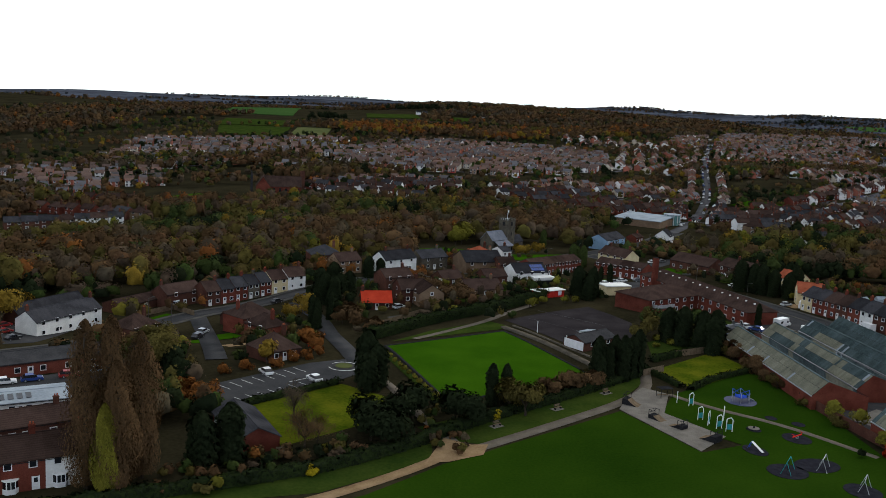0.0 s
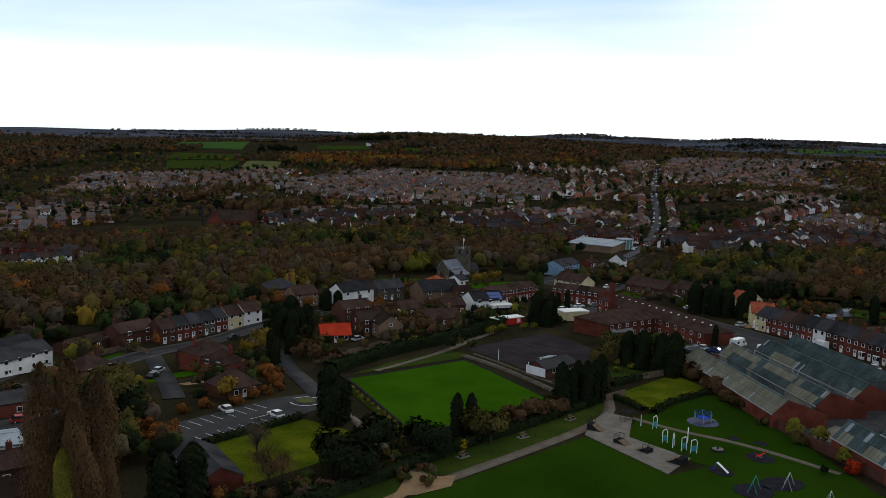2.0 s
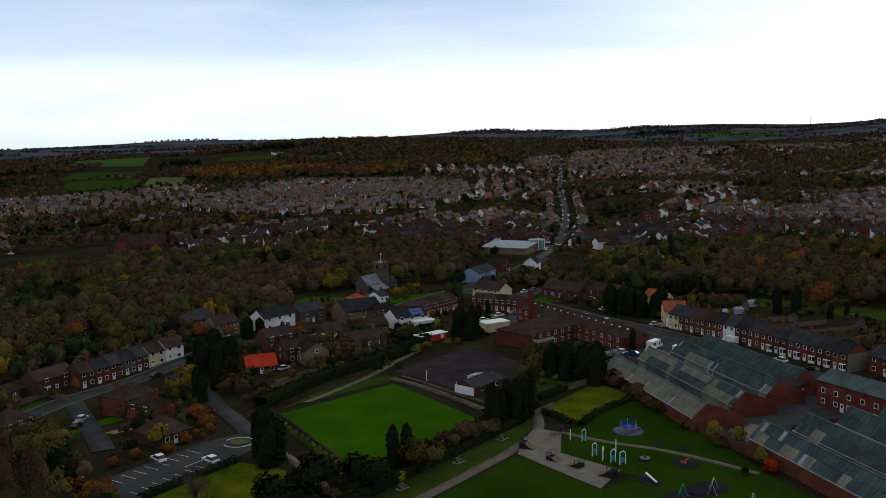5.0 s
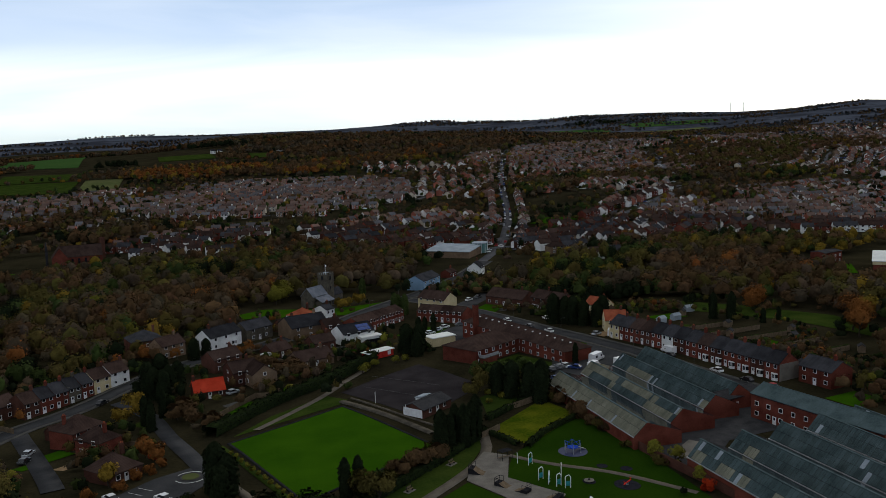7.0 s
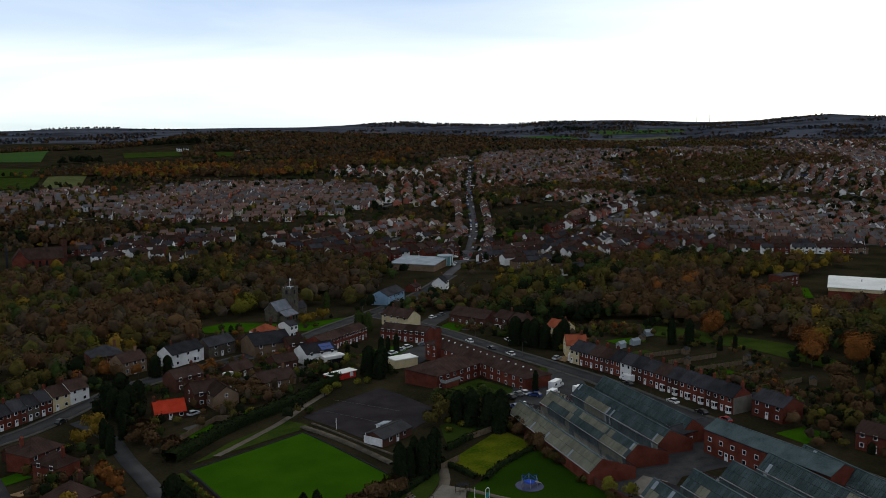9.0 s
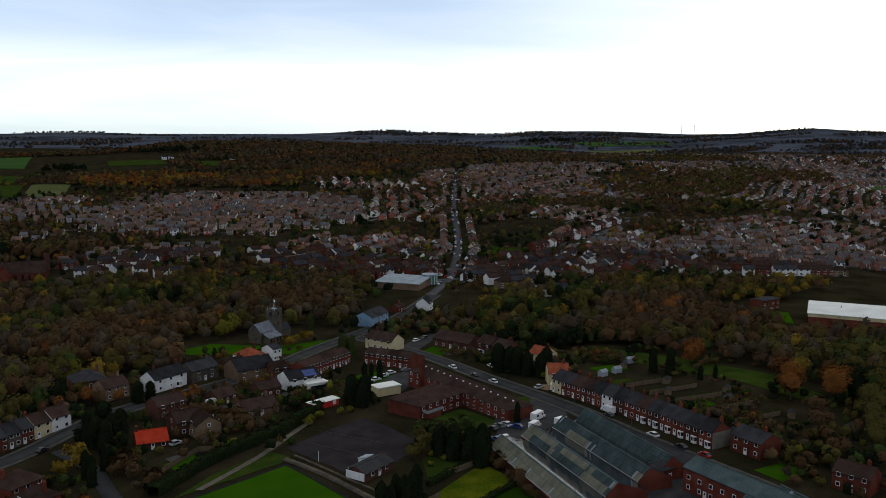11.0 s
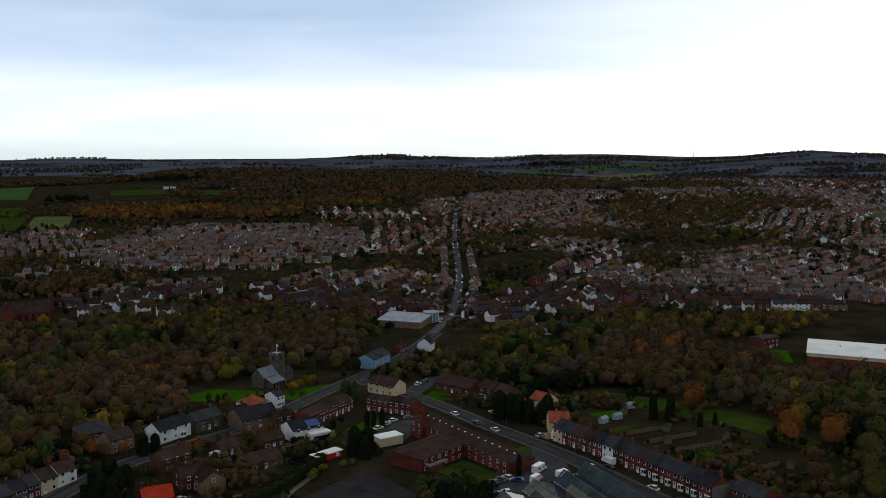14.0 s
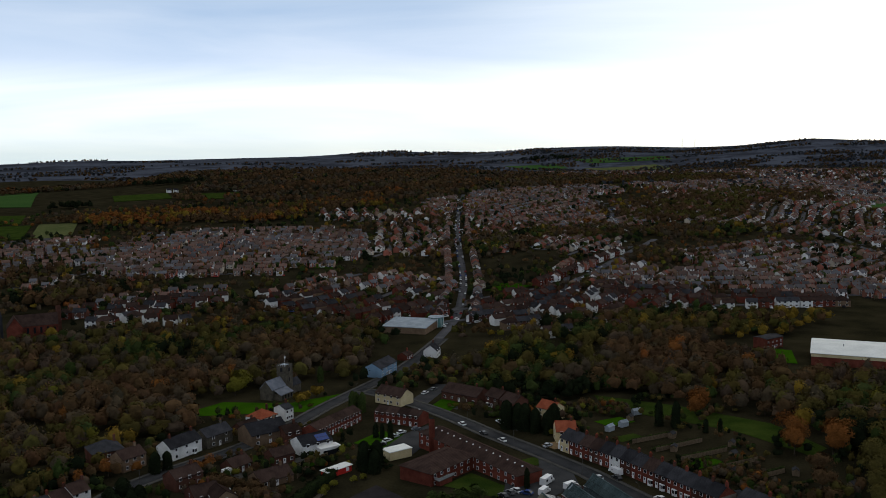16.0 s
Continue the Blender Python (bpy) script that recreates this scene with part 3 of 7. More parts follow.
def hedge(pts, w, h, label, hue="dark", step=0.5):
    """A clipped hedge: a solid core of stems, clothed in leaf sprays."""
    line = resample(pts, 2.0)
    ob = thing("hedge", line[0][0], line[0][1], 0, label, "hedge", z=0)
    ob.matrix_basis = Matrix()
    d = np.gradient(line, axis=0)
    d /= np.hypot(*d.T)[:, None]
    nrm = np.c_[d[:, 1], -d[:, 0]]
    n, z = len(line), height(*line.T)
    hh = h * (0.9 + 0.12 * np.sin(np.arange(n) * 1.7) + 0.08 * np.sin(np.arange(n) * 0.6))
    a, b = line - nrm * w * 0.42, line + nrm * w * 0.42
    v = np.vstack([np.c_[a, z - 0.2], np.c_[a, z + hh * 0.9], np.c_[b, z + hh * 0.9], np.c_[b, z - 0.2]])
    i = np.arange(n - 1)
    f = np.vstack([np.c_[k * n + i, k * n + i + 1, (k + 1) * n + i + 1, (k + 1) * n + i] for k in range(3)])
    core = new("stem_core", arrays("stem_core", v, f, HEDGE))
    core.parent = ob
    m = int(n * 2 * (2 * h + w) / 0.16)
    k, t = rng.integers(0, n, m), rng.uniform(-1, 1, m)
    side = rng.uniform(0, 2 * h + w, m)
    off = np.where(side < h, -w / 2, np.where(side > h + w, w / 2, side - h - w / 2))
    up = np.where(side < h, side, np.where(side > h + w, side - h - w, h)) * hh[k] / h
    p = np.c_[line[k] + d[k] * t[:, None] + nrm[k] * off[:, None], z[k] + up] + rng.normal(0, 0.1, (m, 3))
    way = nrm[k] * np.clip(off / (0.5 * w), -1, 1)[:, None]
    face = np.c_[way, np.where((side > h) & (side < h + w), 1.2, 0.35)]
    vv, ff, tv, soft = leaf_sprays(p, 0.26, np.tile(HUES[hue], (m, 1)) * rng.uniform(0.7, 1.5, (m, 1)), face, 0.5)
    foliage = new("foliage", arrays("foliage", vv, ff, LEAF, tv, soft))
    foliage.parent = ob
    return ob


# ---- houses ----
WIN = {}


def window_meshes(w, h):
    key = (round(w, 1), round(h, 1))
    if key not in WIN:
        t = 0.13
        f = Build().box(-w / 2, w / 2, -0.06, 0.03, 0, h)
        p = Build().box(-w / 2 + t, w / 2 - t, -0.075, -0.05, t, h - t)
        WIN[key] = f.mesh("window", [WHITE]), p.mesh("pane", [GLASS])
    return WIN[key]


def window(parent, m, w=1.2, h=1.2, pane=True):
    a, b = window_meshes(w, h)
    ob = part("window", a, WHITE, parent, m=m)
    if pane:
        part("pane", b, GLASS, ob)
    return ob


def door(parent, m, mat=None, w=0.95, h=2.05):
    b = Build().box(-w / 2, w / 2, -0.07, 0.02, 0, h, 0).box(-w / 2 + 0.2, w / 2 - 0.2, -0.085, -0.06, h * 0.55, h - 0.2, 1)
    b.box(-w / 2 - 0.08, -w / 2, -0.09, 0.02, 0, h + 0.08, 2).box(w / 2, w / 2 + 0.08, -0.09, 0.02, 0, h + 0.08, 2)
    return part("door", b, [mat or WHITE, GLASS, WHITE], parent, m=m)


def bay(parent, m, w=2.2):
    b = Build().prism([(-w / 2, 0), (-w / 2 + 0.5, -0.7), (w / 2 - 0.5, -0.7), (w / 2, 0)], 0, 0.8, 0)
    b.prism([(-w / 2 + 0.05, 0), (-w / 2 + 0.52, -0.66), (w / 2 - 0.52, -0.66), (w / 2 - 0.05, 0)], 0.8, 2.0, 1)
    for s in (-1, 1):
        b.box(s * (w / 2 - 0.5) - 0.07, s * (w / 2 - 0.5) + 0.07, -0.74, -0.6, 0.75, 2.0, 0)
    b.box(-0.05, 0.05, -0.74, -0.6, 0.8, 2.0, 0)
    b.prism([(-w / 2 - 0.1, 0), (-w / 2 + 0.45, -0.85), (w / 2 - 0.45, -0.85), (w / 2 + 0.1, 0)], 2.0, 2.2, 0)
    return part("bay_window", b, [WHITE, GLASS], parent, m=m)


def chimney(parent, x, y, z, mat, h=1.3, pots=2):
    b = Build().box(x - 0.45, x + 0.45, y - 0.32, y + 0.32, z - 1.2, z + h, 0).box(x - 0.52, x + 0.52, y - 0.39, y + 0.39, z + h - 0.22, z + h - 0.05, 0)
    for k in range(pots):
        px = x + (k - (pots - 1) / 2) * 0.4
        b.bar((px, y, z + h - 0.05), (px, y, z + h + 0.4), 0.12, 1, 8)
    return part("chimney", b, [mat, TERRACOTTA], parent)


def roof_build(w, d, eaves, rise, hip, over, end):
    b = Build()
    y, x = d / 2 + over, w / 2 + end
    dz = rise * over / (d / 2)
    e = eaves - dz
    top = eaves + rise
    k = min(d / 2, w / 2 - 0.3) if hip else 0
    rx = x - (k + over if hip else 0)
    b.slab([(-x, -y, e), (x, -y, e), (rx, 0, top), (-rx, 0, top)], 0.16)
    b.slab([(x, y, e), (-x, y, e), (-rx, 0, top), (rx, 0, top)], 0.16)
    if hip:
        b.slab([(x, -y, e), (x, y, e), (rx, 0, top)], 0.16)
        b.slab([(-x, y, e), (-x, -y, e), (-rx, 0, top)], 0.16)
    b.box(-rx, rx, -0.13, 0.13, top - 0.1, top + 0.07)
    return b


def wall_build(w, d, eaves, rise, hip, m=None):
    b = Build(m)
    t = eaves - 0.17
    b.box(-w / 2, w / 2, -d / 2, d / 2, -1.5, t)
    if not hip:
        r = t + rise - 0.03
        b.add([(-w / 2, -d / 2, t), (w / 2, -d / 2, t), (w / 2, d / 2, t), (-w / 2, d / 2, t), (-w / 2, 0, r), (w / 2, 0, r)],
              [(0, 1, 5, 4), (2, 3, 4, 5), (1, 2, 5), (3, 0, 4)])
    return b


def house(x, y, yaw, w, d, label, wall=BRICK, roof=TILE, eaves=5.0, rise=2.4, hip=False, cols=3, storeys=2, over=0.3, end=0.15, chims=((0.3, 0),), name="house",
          category="house", group="", doors=(0.0,), back=True, sides=False, bays=(), ww=1.2, wh=1.25, doormat=None, block=True, z=None):
    """A house with its front towards its own -y."""
    ob = thing(name, x, y, yaw, label, category, group, z)
    part("wall", wall_build(w, d, eaves, rise, hip), wall, ob)
    part("roof", roof_build(w, d, eaves, rise, hip, over, end), roof, ob)
    for s in (-1, 1):
        gy, gz = s * (d / 2 + over + 0.05), eaves - 0.22 - rise * over / (d / 2)
        part("gutter", Build().bar((-w / 2, gy, gz), (w / 2, gy, gz), 0.06), BLACK, ob)
    for cx, cy in chims:
        chimney(ob, cx * w, cy * d, eaves + rise * (1 - abs(cy) * 2), wall if wall not in (RENDER, CREAM) else DBRICK)
    for s in range(storeys):
        zz = 0.95 + s * 2.6
        for k in range(cols):
            px = -w / 2 + w * (k + 0.5) / cols
            if s == 0 and any(abs(px - dx * w) < 1.1 for dx in doors):
                continue
            if s == 0 and any(abs(px - bx * w) < 1.4 for bx in bays):
                continue
            window(ob, pose(px, -d / 2, zz), ww, wh)
        if back:
            for k in range(max(1, cols - 1)):
                window(ob, pose(-w / 2 + w * (k + 0.5) / max(1, cols - 1), d / 2, zz, 0, 0, 180), ww, wh)
        if sides:
            for sx in (-1, 1):
                window(ob, pose(sx * w / 2, 0, zz, 0, 0, 90 * sx), 1.0, 1.1)
    for dx in doors:
        door(ob, pose(dx * w, -d / 2, 0.1), doormat)
    for bx in bays:
        bay(ob, pose(bx * w, -d / 2, 0.05))
    if block:
        BLOCKED.append((x, y, max(w, d) * 0.55 + 2))
    return ob


def fronted(a, b, d, label, **k):
    """A house whose front wall runs from a to b, as one faces it from left to right."""
    yaw = math.degrees(math.atan2(b[1] - a[1], b[0] - a[0]))
    w = math.hypot(b[0] - a[0], b[1] - a[1])
    c = Vector(((a[0] + b[0]) / 2, (a[1] + b[1]) / 2, 0)) + pose(0, 0, 0, 0, 0, yaw) @ Vector((0, d / 2, 0))
    return house(c.x, c.y, yaw, w, d, label, **k)


# ---- vehicles ----
CARS = {}


def car(x, y, yaw, paint, label, kind="car", lift=0.12):
    key = (kind, paint.name)
    m = pose(x, y, float(height(x, y)) + lift, 0, 0, yaw)
    BLOCKED.append((x, y, 3))
    if key in CARS:
        return tagged(copy_thing(CARS[key], m), label)
    ob = thing(kind, x, y, yaw, label, kind)
    ob.matrix_basis = m
    l, w, h, hood, cab = {"car": (4.2, 1.75, 1.45, 1.1, 0.9), "van": (5.6, 1.95, 2.2, 1.0, 0.1), "motorhome": (6.8, 2.15, 2.65, 1.0, 0.1), "caravan": (5.4, 2.2, 2.5, 0.15, 0.2)}[kind]
    y2 = w / 2
    belt = 0.9 if kind == "car" else 1.15
    pts = [(-l / 2, 0.3), (l / 2, 0.3), (l / 2 + 0.03, 0.62), (l / 2 - 0.15, belt - 0.08), (l / 2 - hood, belt), (-l / 2 + 0.1, belt), (-l / 2, 0.7)]
    b = Build()
    n = len(pts)
    b.add([(px, s * y2 * (0.93 if pz < 0.4 else 1.0), pz) for s in (-1, 1) for px, pz in pts],
          [tuple(range(n)), tuple(range(n, 2 * n))[::-1]] + [(k, n + k, n + (k + 1) % n, (k + 1) % n) for k in range(n)])
    part("body", b, paint, ob)
    c0, c1, t0, t1 = -l / 2 + cab * 0.2, l / 2 - hood, -l / 2 + cab, l / 2 - hood - (0.75 if kind == "car" else 0.55)
    yy = y2 * (0.82 if kind == "car" else 0.95)
    g = Build()
    v = [(c0, -y2 * 0.97, belt), (c1, -y2 * 0.97, belt), (c1, y2 * 0.97, belt), (c0, y2 * 0.97, belt), (t0, -yy, h), (t1, -yy, h), (t1, yy, h), (t0, yy, h)]
    g.add(v, [(4, 5, 6, 7), (0, 1, 5, 4), (1, 2, 6, 5), (2, 3, 7, 6), (3, 0, 4, 7)])
    part("cabin", g, GLASS if kind == "car" else paint, ob)
    r = Build().box(t0 - 0.05, t1 + 0.05, -yy - 0.02, yy + 0.02, h - 0.02, h + 0.05)
    part("roof", r, paint, ob)
    if kind != "car":
        q = Build()
        q.add([(c1 + 0.02, -y2 * 0.85, belt + 0.1), (c1 + 0.02, y2 * 0.85, belt + 0.1), (t1 + 0.16, y2 * 0.85, h - 0.5), (t1 + 0.16, -y2 * 0.85, h - 0.5)], [(0, 1, 2, 3)])
        part("windscreen", q, GLASS, ob)
        for s in (-1, 1):
            part("side_window", Build().box(t1 - 0.9, t1 - 0.05, s * y2 * 0.97 - 0.03, s * y2 * 0.97 + 0.03, belt + 0.15, h - 0.75), GLASS, ob)
            if kind in ("motorhome", "caravan"):
                part("side_window", Build().box(-l / 4 - 0.7, -l / 4 + 0.5, s * y2 * 0.97 - 0.03, s * y2 * 0.97 + 0.03, belt + 0.2, h - 0.6), GLASS, ob)
    for px in ((-0.3, 0.31) if kind != "caravan" else (0.0,)):
        for s in (-1, 1):
            wh = Build().bar((px * l, s * (y2 - 0.2), 0.31), (px * l, s * (y2 + 0.01), 0.31), 0.31, 0, 14).bar((px * l, s * (y2 - 0.02), 0.31), (px * l, s * (y2 + 0.02), 0.31), 0.18, 1, 10)
            part("wheel", wh, [TYRE, STEEL], ob)
    for s in (-1, 1):
        part("headlight", Build().box(l / 2 - 0.14, l / 2 + 0.02, s * y2 * 0.7 - 0.16, s * y2 * 0.7 + 0.16, 0.62, 0.76), WHITE, ob)
    CARS[key] = ob
    return ob


# ---- land: lawns, paths, roads ----
ground_sheet()
drape("playing_field", [(-60, 60), (120, 60), (110, 120), (84, 150), (70, 165), (58, 163), (49, 158), (38, 179), (24, 166), (14, 157), (7, 150), (2, 146), (-3, 140), (-10, 132), (-20, 125)], FIELD, 0.05,
      "dark green mown playing field", "lawn")
drape("park_lawn", [(10, 156), (40, 187), (47, 200), (47, 207), (-3, 163), (3, 157)], VERGE, 0.05, "strip of park grass beside the path", "lawn")
drape("play_lawn", [(52, 192), (45, 176), (58, 163), (84, 150), (82, 185), (76, 214), (58, 198)], FIELD, 0.06, "grass of the playground", "lawn")
drape("lower_verge", [(-60, 117), (-17, 132), (0, 147), (0, 157), (-19, 139), (-45, 128), (-70, 122)], VERGE, 0.05, "mown verge under the hedge", "lawn")
drape("bowling_green", [(-13.1, 221.1), (17.8, 243.5), (36, 203), (3, 178)], LAWN, 0.1, "bright green closely mown bowling green", "lawn", 0.1)
drape("garden_lawn", [(-36, 171), (-20, 187), (-10, 180), (-12, 164), (-26, 150)], ROUGH, 0.06, "mossy yellow-green lawn behind a hedge", "lawn")
drape("walled_lawn", [(50, 209), (72, 231), (77, 216), (58, 197)], ROUGH, 0.06, "mossy lawn enclosed by hedges", "lawn")
drape("shrub_lawn", [(54, 222), (56, 238), (72, 250), (70, 234)], VERGE, 0.06, "small garden lawn", "lawn")
drape("top_lawn", [(-12.2, 227.1), (-2, 244), (14, 258), (20, 250), (17, 246)], VERGE, 0.06, "grass terrace above the bowling green", "lawn")
drape("sports_court", [(19, 259), (47, 283), (60, 250), (37, 225)], DARKTAR, 0.08, "dark tarmac sports court", "court", 0.1)
drape("church_lawn", [(-24, 404), (0, 425), (30, 412), (60, 424), (40, 392), (24, 396)], LAWN, 0.12, "green churchyard lawn", "lawn")
drape("row_lawn", [(48, 336), (62, 350), (72, 338), (56, 322)], LAWN, 0.1, "front lawn of the brick row", "lawn")
drape("inn_lawn", [(90.5, 382.5), (102, 398), (106, 384), (96, 370)], LAWN, 0.1, "small bright lawn by the inn", "lawn")
drape("care_home_lawn", [(68, 274), (81, 284), (89, 264), (82, 258)], VERGE, 0.1, "lawn in front of the brick care home", "lawn")
drape("meadow", [(170, 378), (196, 345), (216, 305), (214, 268), (203, 262), (196, 300), (165, 352)], VERGE, 0.15, "rough meadow behind the terrace", "lawn")
drape("left_green", [(-212, 640), (-185, 675), (-160, 650), (-190, 625)], LAWN, 0.3, "small green among the trees", "lawn")
drape("upper_green", [(95, 850), (112, 905), (128, 890), (112, 840)], LAWN, 0.4, "green open space among houses", "lawn")
drape("road_green", [(215, 690), (235, 712), (262, 694), (240, 680)], LAWN, 0.3, "grass island at the junction", "lawn")

ribbon("park_path", [(7, 153), (14, 159.5), (26, 171), (39, 184), (47, 195), (49, 207)], 2.6, PATH, 0.11, "grey tarmac park path", "path", 0.05)
ribbon("sandy_path", [(-60, 98), (-30, 120), (-15, 131), (-2, 144), (3, 151), (8, 154)], 2.4, SAND, 0.12, "worn sandy footpath", "path", 0.05)
drape("path_junction", [(2, 158), (7, 155.5), (10, 156), (9, 151), (3, 147), (-1, 146)], SAND, 0.14, "worn sandy path junction", "path")
ribbon("green_path", [(4, 156), (-3, 170), (-8, 184), (-15, 198), (-18, 204)], 2.2, PATH, 0.1, "path beside the bowling green", "path", 0.05)
ribbon("terrace_path", [(-6.1, 231.2), (4, 245), (14, 258), (21, 270), (30, 284)], 2.2, PATH, 0.1, "path above the bowling green", "path", 0.05)
ribbon("play_path", [(51, 192), (58, 184), (70, 176), (82, 160)], 1.6, PATH, 0.1, "narrow playground path", "path", 0.05)
drape("skate_pad", [(38, 180), (41, 188), (46, 196), (51, 192), (47, 179), (56, 167), (49, 158.5)], CONCRETE, 0.13, "pale concrete skate park", "skate park", 0.1)

ROADS = {
    "pub_road": ([(-150, 130), (-118, 176), (-100.5, 205.1), (-89, 232.6), (-83.7, 254.5), (-73.9, 271.4), (-60.3, 281.7), (-47, 299.9), (-37.4, 312), (-18.3, 327.2), (-2, 338), (23, 364), (41, 394), (67, 428), (101, 473), (138, 539)], 6.5),
    "long_hill_road": ([(136, 539), (166, 600), (185, 657), (210, 730), (252, 896), (326, 1161), (427, 1474)], 6.4),
    "side_road": ([(-73.9, 270.2), (-61.5, 237.2), (-50.3, 201.1)], 5.0),
    "lane": ([(-18, 203), (-23.2, 218.2), (-29.6, 242.4), (-35.4, 263.9), (-47.8, 284.4)], 4.5),
    "terrace_road": ([(152, 150), (140, 196), (132, 221), (126, 241), (121, 263), (116, 284), (111, 303), (104, 326), (96, 360), (88, 386), (76, 412), (67, 428)], 6.5),
    "valley_road": ([(185, 657), (230, 673), (262, 680), (300, 692), (375, 767), (430, 830), (480, 900)], 6.5),
    "hill_road": ([(138, 1000), (200, 980), (262, 930)], 5.5),
    "far_street": ([(520, 1090), (560, 1180), (585, 1290)], 6.0),
    "east_road": ([(640, 620), (660, 720), (700, 860), (760, 1000)], 6.5),
}
for rname, (rpts, rw) in ROADS.items():
    ribbon(rname, rpts, rw, PALETAR if rname in ("long_hill_road", "valley_road", "far_street", "east_road") else ASPHALT, 0.16, "worn grey asphalt road", "road", 0.1)
    if rname not in ("far_street", "east_road", "hill_road", "long_hill_road", "valley_road", "side_road", "lane"):
        for s in (-1, 1):
            ribbon("pavement", rpts, 1.6, PAVING, 0.26, "narrow pavement with a kerb beside the road", "pavement", 0.2, s * (rw / 2 + 0.8))
    for px, py in resample(rpts, 6):
        BLOCKED.append((px, py, 6.5))
drape("car_park", [(-47, 181), (-29, 201), (-19, 207), (-15, 202), (-17, 195), (-21, 189), (-37, 171), (-44, 167)], ASPHALT, 0.15, "grey asphalt car park", "car park", 0.1)
drape("care_home_yard", [(86, 263), (93, 280), (106, 283), (112, 300), (117, 283), (112, 262), (96, 251), (82, 243)], ASPHALT, 0.13, "car park of the care home", "car park", 0.1)
drape("row_yard", [(52, 316), (70, 342), (82, 352), (86, 340), (66, 312)], ASPHALT, 0.13, "parking yard beside the brick row", "car park", 0.1)
drape("inn_yard", [(82, 393), (106, 428), (112, 422), (89, 385)], ASPHALT, 0.13, "inn car park", "car park", 0.1)
drape("pub_yard", [(-120.1, 203.5), (-103.2, 225.4), (-100.9, 263.2), (-116.8, 266), (-130.3, 239.7)], ASPHALT, 0.13, "yard beside the white pub", "car park", 0.1)
drape("garage_yard", [(-96, 168), (-70.4, 193), (-62, 184), (-88, 160)], ASPHALT, 0.13, "parking yard of the garage", "car park", 0.1)


DARKLINE = surface("worn_court_paint", (0.07, 0.07, 0.07), (0.12, 0.12, 0.12), 1, 10)


def mark(a, b, w=0.12, lift=0.19, name="bay_line", paint=LINE):
    ribbon(name, [a, b], w, paint, lift, "white painted parking line", "road marking", 0.01, 0, 1.5)


for k in range(8):
    t = k / 8
    ax, ay = -36.5 + 14.5 * t, 171.5 + 16 * t
    mark((ax, ay), (ax - 3.4, ay + 2.6))
    bx, by = -45 + 15 * t, 181.5 + 17 * t
    mark((bx, by), (bx + 3.2, by - 2.6))
mark((-33, 178), (-30.5, 180.6), 0.2)
mark((-31, 186), (-27, 190), 0.2)
for q0, q1 in ((20, 160), (200, 340)):
    ribbon("roundabout_line", [(-21 + 3.4 * math.cos(radians(q)), 199.5 + 3.4 * math.sin(radians(q))) for q in range(q0, q1, 14)], 0.25, LINE, 0.2, "white painted arc round the roundabout", "road marking", 0.01, 0, 0.7)
rb = thing("roundabout", -21, 199.5, 0, "small raised roundabout planted with tired grass", "roundabout", kind="structure")
part("kerb", Build().prism([(2.2 * math.cos(k * 0.2618), 2.2 * math.sin(k * 0.2618)) for k in range(24)], 0, 0.3), PAVING, rb)
part("planting", Build().prism([(1.9 * math.cos(k * 0.2618), 1.9 * math.sin(k * 0.2618)) for k in range(24)], 0.3, 0.42), STUBBLE, rb)

# bowling green surround: ditch boards and a low wall
for a, b in (((-13.1, 221.1), (17.8, 243.5)), ((17.8, 243.5), (36, 203)), ((36, 203), (3, 178)), ((3, 178), (-13.1, 221.1))):
    ribbon("green_edging", [a, b], 0.7, BLACK, 0.2, "dark timber edging board of the bowling green", "edging", 0.3)
ribbon("rockery_wall", [(18, 248.5), (30, 227), (37, 212)], 1.6, STONE, 0.5, "broken stone rockery beside the court", "wall", 0.6)
ribbon("rockery_wall", [(21, 251), (32, 229), (40, 216)], 0.5, STONE, 0.35, "low stone wall beside the court", "wall", 0.5)
for a, b in (((-15.1, 219.5), (1, 177.5)),):
    ribbon("flower_border", [a, b], 1.5, VERGE, 0.22, "flower border along the bowling green", "border", 0.2)
mark((30, 273), (48, 254), 0.1, 0.12, "court_line", DARKLINE)
mark((26, 262), (40, 245), 0.1, 0.12, "court_line", DARKLINE)

# ---- near houses ----
fronted((-106.8, 235), (-97.4, 256), 8, "long white-rendered pub with a slate roof", wall=RENDER, roof=SLATE, eaves=4.8, rise=2.6, cols=5, chims=((-0.48, 0), (0.48, 0)), doors=(-0.15,))
fronted((-117, 246), (-107, 268), 6, "dark grey low range behind the pub", wall=DBRICK, roof=SLATE, eaves=4.0, rise=2.2, cols=4, storeys=1, chims=())
fronted((-95.7, 267.3), (-86.9, 284.8), 8, "low brown-brick garage building by the pub yard", wall=DBRICK, roof=TILE, eaves=2.8, rise=1.4, cols=3, storeys=1, chims=())
house(-79.5, 232, 62, 10, 8, "brown hip-roofed brick house by the main road", wall=DBRICK, roof=TILE, hip=True, eaves=4.8, rise=2.6)
fronted((-85, 277), (-76.9, 287.8), 8, "brown-brick house with a white gabled bay", wall=DBRICK, roof=TILE, eaves=4.6, rise=2.4, cols=2, chims=((-0.45, 0),), bays=(-0.25,))
units = [("dark-brick end terrace house", DBRICK, TILE, 0.06), ("red-brick terrace house with white windows", BRICK, SLATE, 0.17), ("red-brick terrace house with white windows", BRICK, SLATE, 0.3),
         ("grey stone-faced terrace house", STONE, SLATE, 0.43), ("red-brick terrace house with a dark roof", BRICK, SLATE, 0.56), ("cream-rendered terrace house with white windows", CREAM, TILE, 0.7), ("white-rendered end terrace house", RENDER, TILE, 0.86)]
